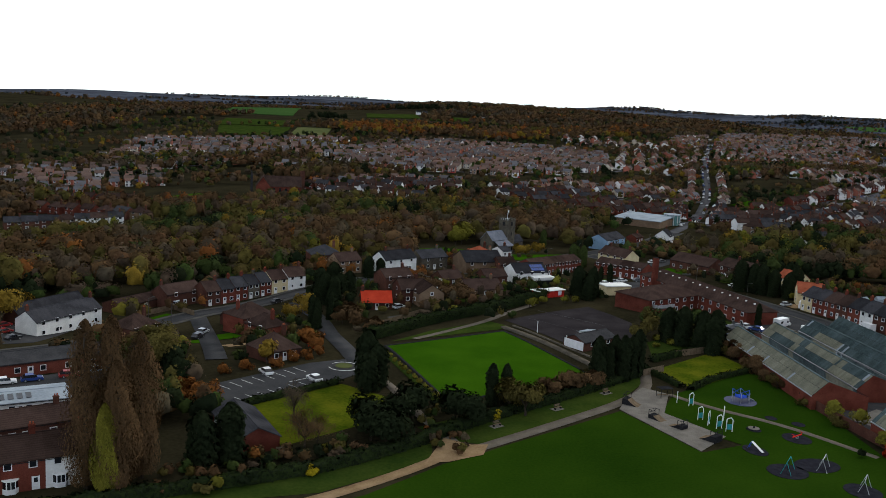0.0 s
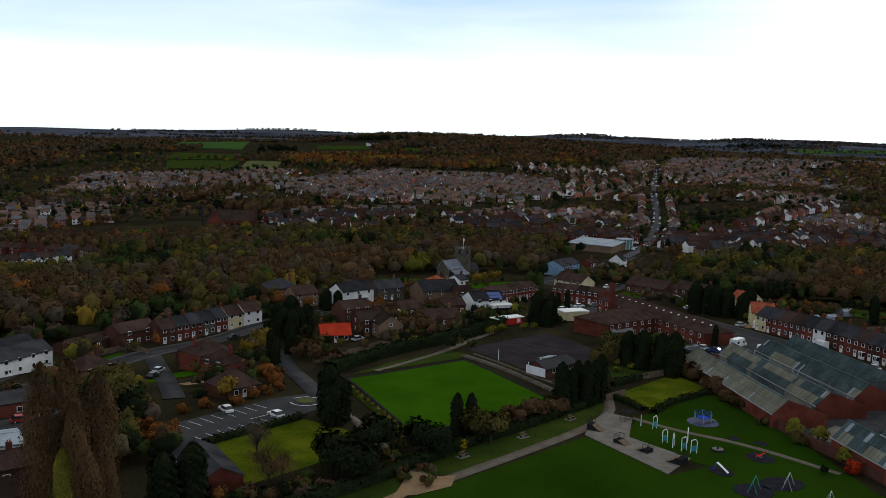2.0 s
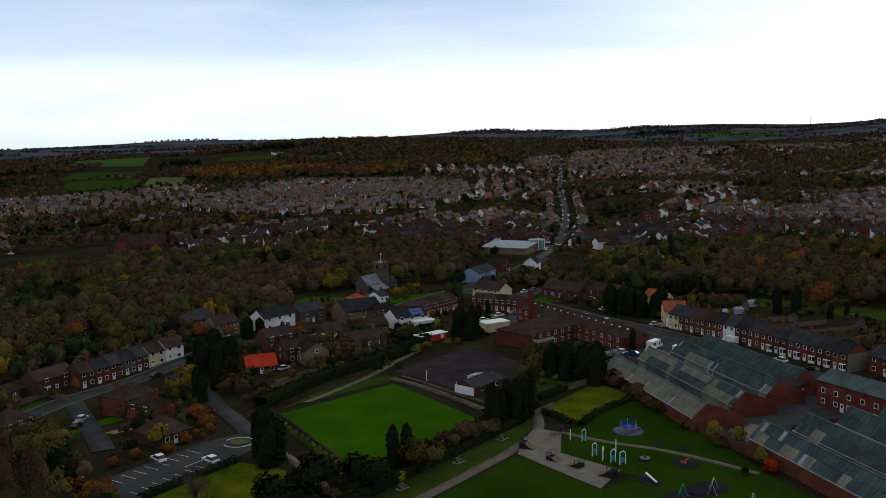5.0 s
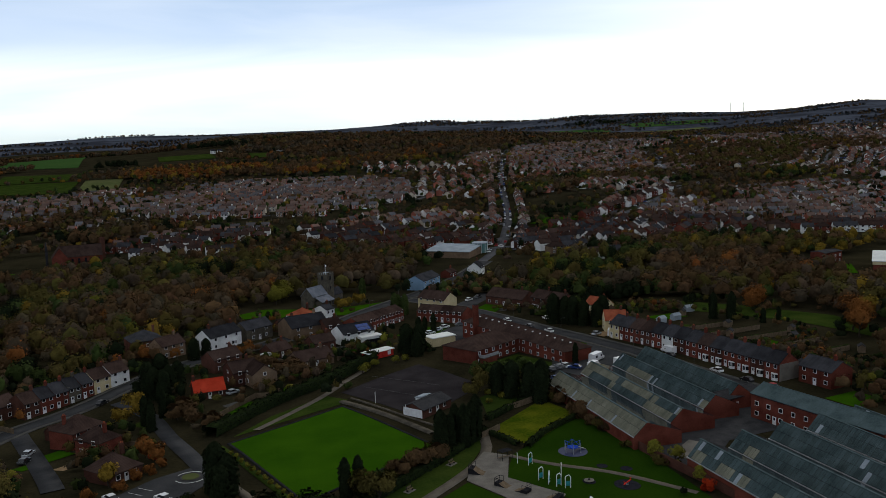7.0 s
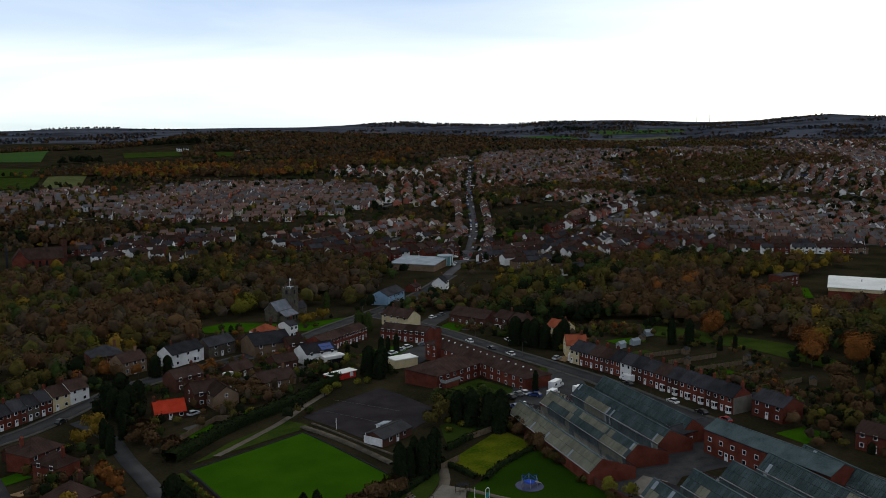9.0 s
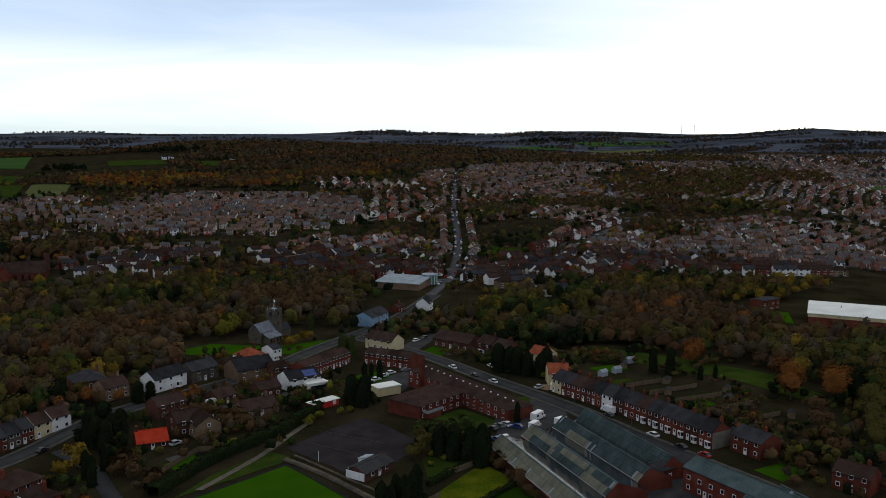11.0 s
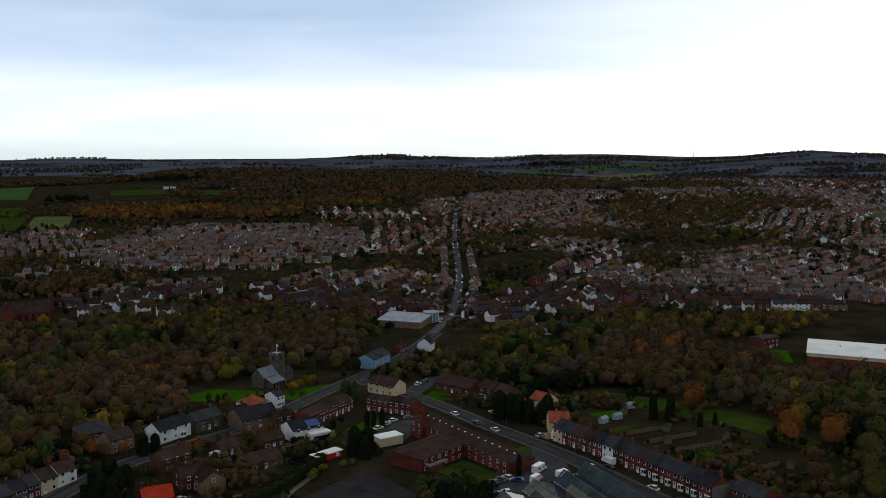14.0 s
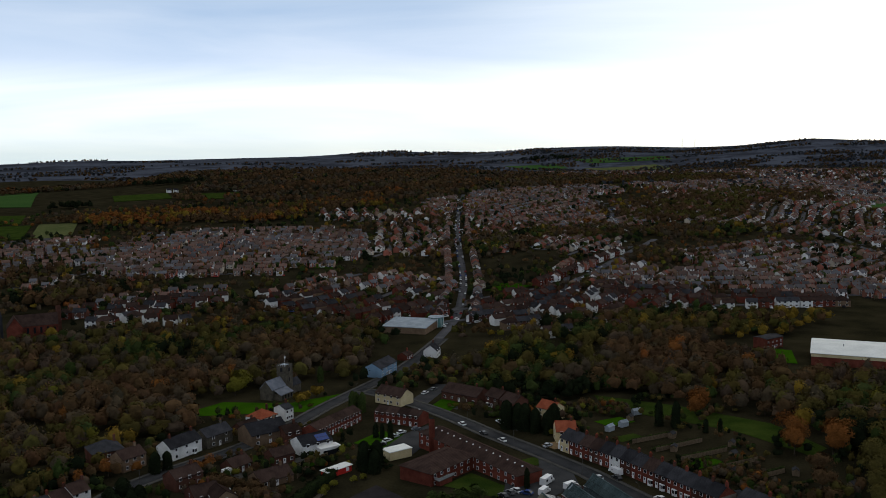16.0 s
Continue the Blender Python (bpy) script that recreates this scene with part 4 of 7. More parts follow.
A0, A1 = Vector((-73.8, 281.1)), Vector((-46.5, 306.3))
cut = [0, 0.14, 0.27, 0.4, 0.52, 0.64, 0.81, 1.0]
for k, (lab, wm, rm, _) in enumerate(units):
    a, b = A0.lerp(A1, cut[k]), A0.lerp(A1, cut[k + 1])
    fronted(a, b, 8.5, lab, wall=wm, roof=rm, eaves=4.9, rise=2.5, cols=2, end=0, doors=(-0.25,), chims=((0.47, 0),), group="terrace by the pub road")
house(-53.2, 248.7, 50, 11, 9, "large red-brick house with hipped brown roofs", wall=BRICK, roof=TILE, hip=True, eaves=5.0, rise=3.0, cols=3, chims=((-0.3, 0.1),))
house(-45.7, 234.1, -40, 9, 7, "red-brick house wing with a hipped brown roof", wall=BRICK, roof=TILE, hip=True, eaves=4.6, rise=2.6, cols=2)
house(-38.2, 206, 45, 9, 9, "brick bungalow with a steep brown hipped roof", wall=DBRICK, roof=TILE, hip=True, eaves=2.8, rise=3.2, cols=2, storeys=1)
house(-60.4, 257.9, 40, 5, 4, "small brick garage with a brown roof", wall=DBRICK, roof=TILE, eaves=2.4, rise=1.6, cols=1, storeys=1, chims=(), name="garage", category="garage")
house(-33.2, 153.8, 118, 16, 7.6, "long red-brick hall with a plain dark slate roof", wall=BRICK, roof=SLATE, eaves=2.6, rise=1.9, cols=5, storeys=1, chims=(), name="hall", category="hall", doors=(0.3,))
house(-87, 186, 37, 30, 9, "long low dark-roofed workshop", wall=BRICK, roof=FELT, eaves=3.2, rise=1.4, cols=6, storeys=1, chims=(), name="workshop", category="workshop")
shop = house(-77, 161.5, 30, 17, 9, "white low shop building with a pale sheet roof and rooflights", wall=RENDER, roof=METAL, eaves=2.8, rise=0.7, cols=6, storeys=1, chims=(), name="shop", category="shop")
for k in range(6):
    part("rooflight", Build().slab([(-6.4 + 1.5 * k, -3.4, 3.12), (-5.5 + 1.5 * k, -3.4, 3.12), (-5.5 + 1.5 * k, -1.2, 3.46), (-6.4 + 1.5 * k, -1.2, 3.46)], 0.05), GLASS, shop, "dark glazed rooflight")
house(-72, 147, 36, 26, 7.5, "long dark tiled roof of a brick row", wall=DBRICK, roof=TILE, eaves=3.2, rise=1.9, cols=6, storeys=1)
for k in range(4):
    a = Vector((-75, 118)).lerp(Vector((-51.5, 132)), k / 4)
    b = Vector((-75, 118)).lerp(Vector((-51.5, 132)), (k + 1) / 4)
    fronted(a, b, 8, "red-brick row house with white bay windows", wall=BRICK if k < 3 else RENDER, roof=TILE, eaves=5.0, rise=2.6, cols=2, end=0, doors=(0.3,), bays=(-0.2,), group="brick row at the park")
fronted((-23.9, 272.5), (-14.7, 274.3), 8, "small house with a bright red tiled roof", wall=DBRICK, roof=REDTILE, eaves=2.7, rise=2.6, cols=3, storeys=1, hip=False, chims=((-0.45, 0),), over=0.5)
house(-9.9, 288.4, 20, 9, 10, "brown-brick gabled house with white windows", wall=DBRICK, roof=TILE, eaves=4.6, rise=2.6, cols=2, chims=((0.2, 0),), sides=True)
house(-4.2, 283, 110, 9, 8, "brown-brick gabled wing of a house", wall=BUFF, roof=TILE, eaves=4.4, rise=2.6, cols=2, chims=(), sides=True)
house(-45.5, 344.6, 20, 12, 11, "stone-built house with a hipped slate roof", wall=DBRICK, roof=SLATE, hip=True, eaves=6.0, rise=3.0, cols=3)
house(-36.5, 335, 40, 10, 8, "brown-brick house behind dark conifers", wall=BUFF, roof=TILE, eaves=5.0, rise=2.6)
fronted((-21.2, 335.7), (-10, 346.7), 8, "white-rendered semi-detached house with gables", wall=RENDER, roof=SLATE, eaves=5.2, rise=2.8, cols=3, chims=((-0.3, 0), (0.4, 0)), bays=(0.25,))
fronted((-8, 347.6), (2, 356), 8, "grey-rendered house with a slate roof", wall=STONE, roof=SLATE, eaves=5.0, rise=2.6, cols=2)
house(8, 368, 40, 10, 7, "low brown-brick bungalow by the road", wall=DBRICK, roof=TILE, eaves=2.8, rise=2.4, cols=3, storeys=1)
house(14, 353, 22, 16, 13, "large brown-brick building with a dark slate roof", wall=BUFF, roof=SLATE, eaves=5.0, rise=3.4, cols=3)
house(24, 349, 20, 7, 9, "brick house with a brown roof", wall=DBRICK, roof=TILE, eaves=4.6, rise=2.2, cols=2)
house(15, 376, 40, 10, 9, "white house with a terracotta hipped roof", wall=RENDER, roof=TERRACOTTA, hip=True, eaves=5.0, rise=2.6, cols=3)
house(25, 384, 40, 5, 7, "tall white-rendered house with a slate roof", wall=RENDER, roof=SLATE, eaves=5.6, rise=1.6, cols=2)
house(2, 318, 40, 9, 7, "low brown-brick house by the road", wall=DBRICK, roof=TILE, eaves=2.8, rise=2.4, cols=3, storeys=1)
house(13, 300, 25, 13, 9, "brown-roofed bungalow with a white conservatory", wall=BUFF, roof=TILE, eaves=2.8, rise=2.6, cols=3, storeys=1)
house(18, 322, 25, 9, 7, "brown-brick chalet house with small windows", wall=DBRICK, roof=TILE, eaves=3.6, rise=2.2, cols=3, storeys=1)
house(-16.5, 308.4, 35, 11, 8, "brown-roofed brick house among trees", wall=DBRICK, roof=TILE, eaves=4.6, rise=2.4, cols=3)

solar_house = house(31, 331, 22, 13, 10, "white-rendered modern house with solar panels", wall=RENDER, roof=SLATE, eaves=4.6, rise=2.6, cols=3, chims=())
part("extension", Build().box(-1, 7.5, -9, -5.02, -1.2, 2.7, 0).box(-1.1, 7.6, -9.1, -4.9, 2.7, 3.3, 0).box(0, 6.5, -9.06, -8.9, 0.3, 2.2, 1), [RENDER, GLASS], solar_house, "white flat-roofed extension with wide glazing")
for i in range(5):
    for j in range(2):
        q = Build()
        x0, yy = 0.2 + i * 1.05, (-1.3 - j * 1.65)
        q.slab([(x0, yy - 1.5, 7.36 + (yy - 1.5) * 0.52), (x0 + 0.98, yy - 1.5, 7.36 + (yy - 1.5) * 0.52), (x0 + 0.98, yy, 7.36 + yy * 0.52), (x0, yy, 7.36 + yy * 0.52)], 0.06)
        part("solar_panel", q, SOLAR, solar_house, "dark blue solar panel")

kiosk = thing("pavilion", 36, 300, 32, "red-boarded pavilion with a white flat roof", "pavilion")
part("wall", Build().box(-5.5, 5.5, -1.8, 1.8, -0.5, 2.3), REDP, kiosk)
part("roof", Build().box(-5.9, 5.9, -2.2, 2.2, 2.3, 2.5), WHITEROOF, kiosk)
for k in (-3.6, -1.2, 1.2, 3.6):
    part("shutter", Build().box(k - 0.7, k + 0.7, -1.86, -1.78, 0.6, 2.0), REDP if k < 2 else WHITE, kiosk)
BLOCKED.append((36, 300, 8))

hut = house(39.5, 231, 41, 12.5, 7, "low brick bowls hut with a grey felt roof", wall=DBRICK, roof=FELT, eaves=2.5, rise=1.3, cols=2, storeys=1, chims=(), name="bowls_hut", category="hut")
part("end_panel", Build().box(-6.32, -6.26, -3.2, 3.2, 0.1, 2.3), WHITE, hut, "white painted end wall")
part("lean_to", Build().box(2.5, 6.2, 3.52, 6.0, -0.5, 2.2, 0).slab([(2.3, 3.5, 2.75), (6.4, 3.5, 2.75), (6.4, 6.3, 2.2), (2.3, 6.3, 2.2)][::-1], -0.08, 1), [RENDER, METAL], hut, "pale sheet-roofed lean-to")

for k in range(7):
    a, b = Vector((35, 343)).lerp(Vector((57, 369)), k / 7), Vector((35, 343)).lerp(Vector((57, 369)), (k + 1) / 7)
    fronted(a, b, 8, "red-brick modern terrace house with a brown roof", wall=BRICK, roof=TILE, eaves=4.8, rise=2.0, cols=2, end=0, doors=(-0.25,), chims=(), group="brick row by the lawn")
for k in range(4):
    a, b = Vector((62, 366)).lerp(Vector((78, 350)), k / 4), Vector((62, 366)).lerp(Vector((78, 350)), (k + 1) / 4)
    fronted(a, b, 8, "red-brick modern terrace house facing the yard", wall=BRICK, roof=TILE, eaves=4.6, rise=2.0, cols=2, end=0, doors=(-0.25,), chims=(), group="brick row by the yard")
fronted((69, 400), (78.5, 387.5), 9, "cream-rendered inn with dark timber and a brown roof", wall=CREAM, roof=TILE, eaves=4.8, rise=3.0, cols=4, name="inn", category="inn", chims=((-0.3, 0), (0.4, 0)))
fronted((81.5, 450.5), (93.5, 466), 10, "hall with a pale blue gable front", wall=BLUEW, roof=SLATE, eaves=5.4, rise=2.6, cols=4, name="hall", category="hall", chims=())
house(104, 492, 50, 8, 6, "small red-brick lodge by the road", wall=BRICK, roof=TILE, eaves=3.0, rise=1.6, cols=3, storeys=1)
house(120.5, 494, 62, 9, 8, "white gabled cottage by the road", wall=RENDER, roof=SLATE, eaves=4.4, rise=3.2, cols=2)
fronted((100, 395.5), (112.5, 379.5), 12, "long brown-brick clubhouse with a dark roof", wall=DBRICK, roof=TILE, eaves=4.0, rise=3.0, cols=5, storeys=1)
house(121, 373, -65, 9, 9, "brick villa with bay windows", wall=DBRICK, roof=TILE, eaves=5.4, rise=2.8, cols=2, bays=(-0.25,))
house(124.5, 362, -65, 9, 9, "brick villa with bay windows", wall=DBRICK, roof=TILE, eaves=5.4, rise=2.8, cols=2, bays=(0.25,))
house(135, 345, -60, 9, 8, "pale yellow rendered house among conifers", wall=CREAM, roof=TERRACOTTA, eaves=5.2, rise=2.6, cols=2)
house(128, 312, -15, 8, 9, "cream gabled house with a terracotta roof", wall=CREAM, roof=TERRACOTTA, eaves=4.8, rise=3.0, cols=2, sides=True)

# long brick terrace across the road from the factory
T0, T1 = Vector((120.5, 299)), Vector((142.5, 226))
for k in range(14):
    a, b = T0.lerp(T1, k / 14), T0.lerp(T1, (k + 1) / 14)
    wm, lab = ((CREAM, "cream-rendered terrace house with a slate roof") if k == 0 else (RENDER, "pale-rendered terrace house with a slate roof") if k == 5 else (BRICK if k % 3 else DBRICK, "red-brick terrace house with white sills and a slate roof"))
    h_ = fronted(a, b, 8, lab, wall=wm, roof=SLATE if k not in (2, 3, 8) else TILE, eaves=5.3, rise=2.8, cols=2, end=0, doors=(-0.28,), bays=(0.2,) if k > 7 else (), chims=((0.47, 0),), group="long brick terrace")
    if k == 13:
        part("end_wall", Build().box(2.83, 2.9, -4.0, 4.0, -0.5, 5.1), CONCRETE, h_, "grey rendered end wall")
    part("back_wing", wall_build(3.0, 5, 3.6, 1.2, False, pose(0.8, 6.5, 0, 0, 0, 90)), BRICK, h_)
    part("back_wing_roof", Build(pose(0.8, 6.5, 0, 0, 0, 90)).slab([(-1.5, -2.7, 3.45), (1.5, -2.7, 3.45), (1.5, 0, 4.75), (-1.5, 0, 4.75)], 0.12).slab([(1.5, 2.7, 3.45), (-1.5, 2.7, 3.45), (-1.5, 0, 4.75), (1.5, 0, 4.75)], 0.12), SLATE, h_)
house(154, 221, -73, 11, 9, "red-brick detached house with a dark roof", wall=BRICK, roof=SLATE, eaves=5.0, rise=2.4, cols=3)
house(164, 190, -60, 10, 8, "red-brick house beyond the factory", wall=BRICK, roof=TILE, eaves=4.8, rise=2.4, cols=3)

# ---- brick care home: long wing, cross wing and chimney ----
def wing(home, x0, y0, dirx, diry, length, depth, n, eaves=5.2, rise=2.6):
    """A two-storey range of the care home from a front corner; its windows are parts of the wing."""
    yaw = math.degrees(math.atan2(diry, dirx))
    o = pose(x0, y0, 0, 0, 0, yaw) @ pose(length / 2, depth / 2, 0)
    depth = abs(depth)
    w_ = part("wing", wall_build(length, depth, eaves, rise, True), BRICK, home, m=home.matrix_basis.inverted() @ pose(0, 0, -1.0) @ o)
    part("wing_roof", roof_build(length, depth, eaves, rise, True, 0.4, 0.4), TILE, w_)
    for s in range(2):
        for k in range(n):
            px = -length / 2 + length * (k + 0.5) / n
            for side in (-1, 1):
                window(w_, pose(px, side * depth / 2, 0.9 + 2.55 * s, 0, 0, 0 if side < 0 else 180), 1.2, 1.2)
    for k in range(n if n > 10 else 0):
        part("skylight", Build().box(-length / 2 + length * (k + 0.5) / n - 0.25, -length / 2 + length * (k + 0.5) / n + 0.25, 1.2, 1.7, eaves + rise * 0.66, eaves + rise * 0.8), WHITE, w_)
    BLOCKED.append((float(o.translation.x), float(o.translation.y), length * 0.5))
    return w_


home = thing("care_home", 85, 290, 0, "two-storey red-brick care home with brown hipped roofs", "care home", z=0)
wing(home, 91, 264.5, -0.33, 0.944, 60, -11, 15)
wing(home, 64.3, 274.5, 0.82, 0.572, 25, 14.5, 7)
part("boiler_chimney", Build(home.matrix_basis.inverted() @ pose(74, 312, 0)).box(-0.9, 0.9, -0.9, 0.9, -2, 11.5, 0).box(-1.0, 1.0, -1.0, 1.0, 10.2, 10.6, 0).box(-0.7, 0.7, -0.7, 0.7, 11.5, 11.7, 1), [BRICK, BLACK], home, "square brick boiler chimney")
part("balcony", Build(home.matrix_basis.inverted() @ pose(64.3, 274.5, -1, 0, 0, 34.9)).box(1.5, 9, -2.2, 0, 2.5, 2.75, 0).box(1.5, 9, -2.25, -2.15, 2.75, 3.7, 1).box(1.5, 1.6, -2.2, 0, 2.75, 3.7, 1).box(2, 8.5, -2.0, 0, 0, 2.5, 2), [CONCRETE, STEEL, BRICK], home, "railed balcony over a brick porch")
part("yard_canopy", Build(home.matrix_basis.inverted() @ pose(60.5, 312, -1, 0, 0, 20)).box(-5, 5, -3, 3, 2.2, 2.5, 0).box(-4.8, 4.8, -2.8, 2.8, -1, 2.2, 1), [WHITEROOF, CREAM], home, "white flat-roofed store")

# ---- church ----
LEAD = surface("pale_church_slate", (0.10, 0.11, 0.13), (0.18, 0.19, 0.22), 0.4, 4.0)
church = thing("church", 30, 432, 48, "old stone church with a square tower and slate roofs", "church")
church.scale = (0.8, 0.8, 0.96)
part("tower", Build().box(-3.4, 3.4, -3.4, 3.4, -2, 15, 0).box(-3.7, 3.7, -3.7, 3.7, 11.5, 11.9, 0).box(-3.6, 3.6, -3.6, 3.6, 14.6, 15.0, 0), STONE, church, "square weathered stone tower")
for k in range(4):
    mm = pose(0, 0, 0, 0, 0, 90 * k)
    cr = Build(mm)
    for j in (-3.2, -1.6, 0, 1.6):
        cr.box(j - 0.1, j + 0.9, -3.6, -3.2, 15, 15.9)
    part("parapet", cr, STONE, church)
    part("louvre", Build(mm).box(-0.8, 0.8, -3.46, -3.38, 12.2, 14.2), BLACK, church)
    part("louvre", Build(mm).box(-0.5, 0.5, -3.46, -3.38, 7.2, 9.0), BLACK, church)
part("tower_roof", Build().box(-3.2, 3.2, -3.2, 3.2, 15.0, 15.3), METAL, church, "pale lead tower roof")
part("flagpole", Build().bar((0, 0, 15), (0, 0, 20), 0.12).box(0.1, 1.2, -0.03, 0.03, 18.6, 19.5), WHITE, church)
nav = pose(-10.5, 1, 0)
part("nave", wall_build(14, 9, 6, 4, False, nav), STONE, church)
part("nave_roof", Build(nav).slab([(-7.2, -4.9, 5.7), (7, -4.9, 5.7), (7, 0, 10), (-7.2, 0, 10)], 0.2).slab([(7, 4.9, 5.7), (-7.2, 4.9, 5.7), (-7.2, 0, 10), (7, 0, 10)], 0.2), LEAD, church, "pale weathered slate roof")
ais = pose(-9.5, -6, 0)
part("aisle", Build(ais).box(-6, 6, -2.5, 2.5, -2, 3.4), STONE, church)
part("aisle_roof", Build(ais).slab([(-6.3, -2.9, 3.2), (6.2, -2.9, 3.2), (6.2, 2.5, 5.4), (-6.3, 2.5, 5.4)], 0.2), LEAD, church)
part("chancel", wall_build(9, 6, 4, 3, False, pose(8, 0, 0)), STONE, church)
part("chancel_roof", Build(pose(8, 0, 0)).slab([(-4.6, -3.3, 3.8), (4.7, -3.3, 3.8), (4.7, 0, 7), (-4.6, 0, 7)], 0.2).slab([(4.7, 3.3, 3.8), (-4.6, 3.3, 3.8), (-4.6, 0, 7), (4.7, 0, 7)], 0.2), SLATE, church)
for k in range(4):
    part("lancet_window", Build(ais).box(-4.6 + 2.8 * k, -3.6 + 2.8 * k, -2.56, -2.48, 0.8, 2.6), GLASS, church)
BLOCKED.append((26, 430, 18))

# ---- chapel in the trees ----
chapel = thing("chapel", -118, 655, 12, "dark brick Victorian chapel with steep gables and a spirelet", "chapel")
part("nave", wall_build(26, 11, 8, 7, False), BRICK, chapel)
part("nave_roof", roof_build(26, 11, 8, 7, False, 0.3, 0.3), TILE, chapel)
part("cross_gable", wall_build(14, 10, 8, 7, False, pose(-14, -3, 0, 0, 0, 90)), BRICK, chapel)
part("cross_roof", Build(pose(-14, -3, 0, 0, 0, 90)).slab([(-7.3, -5.3, 7.7), (7.3, -5.3, 7.7), (7.3, 0, 15), (-7.3, 0, 15)], 0.2).slab([(7.3, 5.3, 7.7), (-7.3, 5.3, 7.7), (-7.3, 0, 15), (7.3, 0, 15)], 0.2), TILE, chapel)
part("spirelet", Build(pose(-22, 0, 0)).box(-0.8, 0.8, -0.8, 0.8, 0, 13).add([(-1, -1, 13), (1, -1, 13), (1, 1, 13), (-1, 1, 13), (0, 0, 19)], [(0, 1, 4), (1, 2, 4), (2, 3, 4), (3, 0, 4)]), SLATE, chapel, "slate pointed spirelet")
part("bell_turret", Build(pose(14, 2, 0)).box(-1.6, 1.6, -1.6, 1.6, 0, 19), DBRICK, chapel)
for k in range(6):
    part("arched_window", Build().box(-11 + 4.2 * k, -9.6 + 4.2 * k, -5.56, -5.48, 2.5, 6.5), GLASS, chapel)
BLOCKED += [(-118, 650, 24), (-118, 632, 10)]

# ---- shop with a pale roof and glazed drum, and the white works ----
market = thing("supermarket", 126, 573, 57, "low supermarket with a pale grey roof and glazed corner", "supermarket")
part("wall", Build().box(-13, 12, -15, 15, -2, 4.2), BUFF, market)
part("roof", Build().slab([(-13.6, -15.6, 4.4), (12.6, -15.6, 6.0), (12.6, 15.6, 6.0), (-13.6, 15.6, 4.4)], 0.4), METAL, market)
dr = [(15 + 5 * math.cos(k * 0.5236), -13 + 5 * math.sin(k * 0.5236)) for k in range(12)]
part("glazed_corner", Build().prism(dr, -2, 6.4), glossy("green_glazing", (0.10, 0.20, 0.19), 0.2), market, "glazed round stair corner")
part("corner_roof", Build().prism([(15 + (a - 15) * 1.12, -13 + (b + 13) * 1.12) for a, b in dr], 6.4, 6.9), METAL, market)
for k in range(12):
    part("mullion", Build().bar((dr[k][0], dr[k][1], -2), (dr[k][0], dr[k][1], 6.4), 0.2, 0, 5), WHITE, market)
BLOCKED.append((128, 574, 25))
works = thing("works", 336, 402, -38, "long industrial shed with a white roof and brick walls", "works")
part("wall", Build().box(-22, 60, -20, 20, -3, 5.0), BRICK, works)
part("cladding", Build().box(-22.2, 60.2, -20.2, 20.2, 5.0, 7.0), CREAM, works)
part("roof", Build().slab([(-22.6, -20.6, 7.0), (60.6, -20.6, 7.0), (60.6, 0, 8.6), (-22.6, 0, 8.6)], 0.3).slab([(60.6, 20.6, 7.0), (-22.6, 20.6, 7.0), (-22.6, 0, 8.6), (60.6, 0, 8.6)], 0.3), WHITEROOF, works, "white sheet-metal roof")
for k in range(3):
    part("roof_duct", Build().bar((-6 + 22 * k, -4, 7.9), (-6 + 22 * k, -4, 9.6), 0.3, 0, 8), STEEL, works)
BLOCKED += [(298, 388, 16), (312, 376, 18), (330, 362, 18), (350, 346, 18), (330, 412, 34), (360, 380, 34), (385, 362, 30)]
house(316, 452, 20, 16, 9, "brick works building with a grey flat roof", wall=BRICK, roof=FELT, eaves=6.5, rise=0.6, cols=4, name="workshop", category="workshop", chims=())
drape("works_lawn", [(290, 420), (312, 452), (322, 438), (302, 405)], LAWN, 0.2, "lawn beside the works", "lawn")


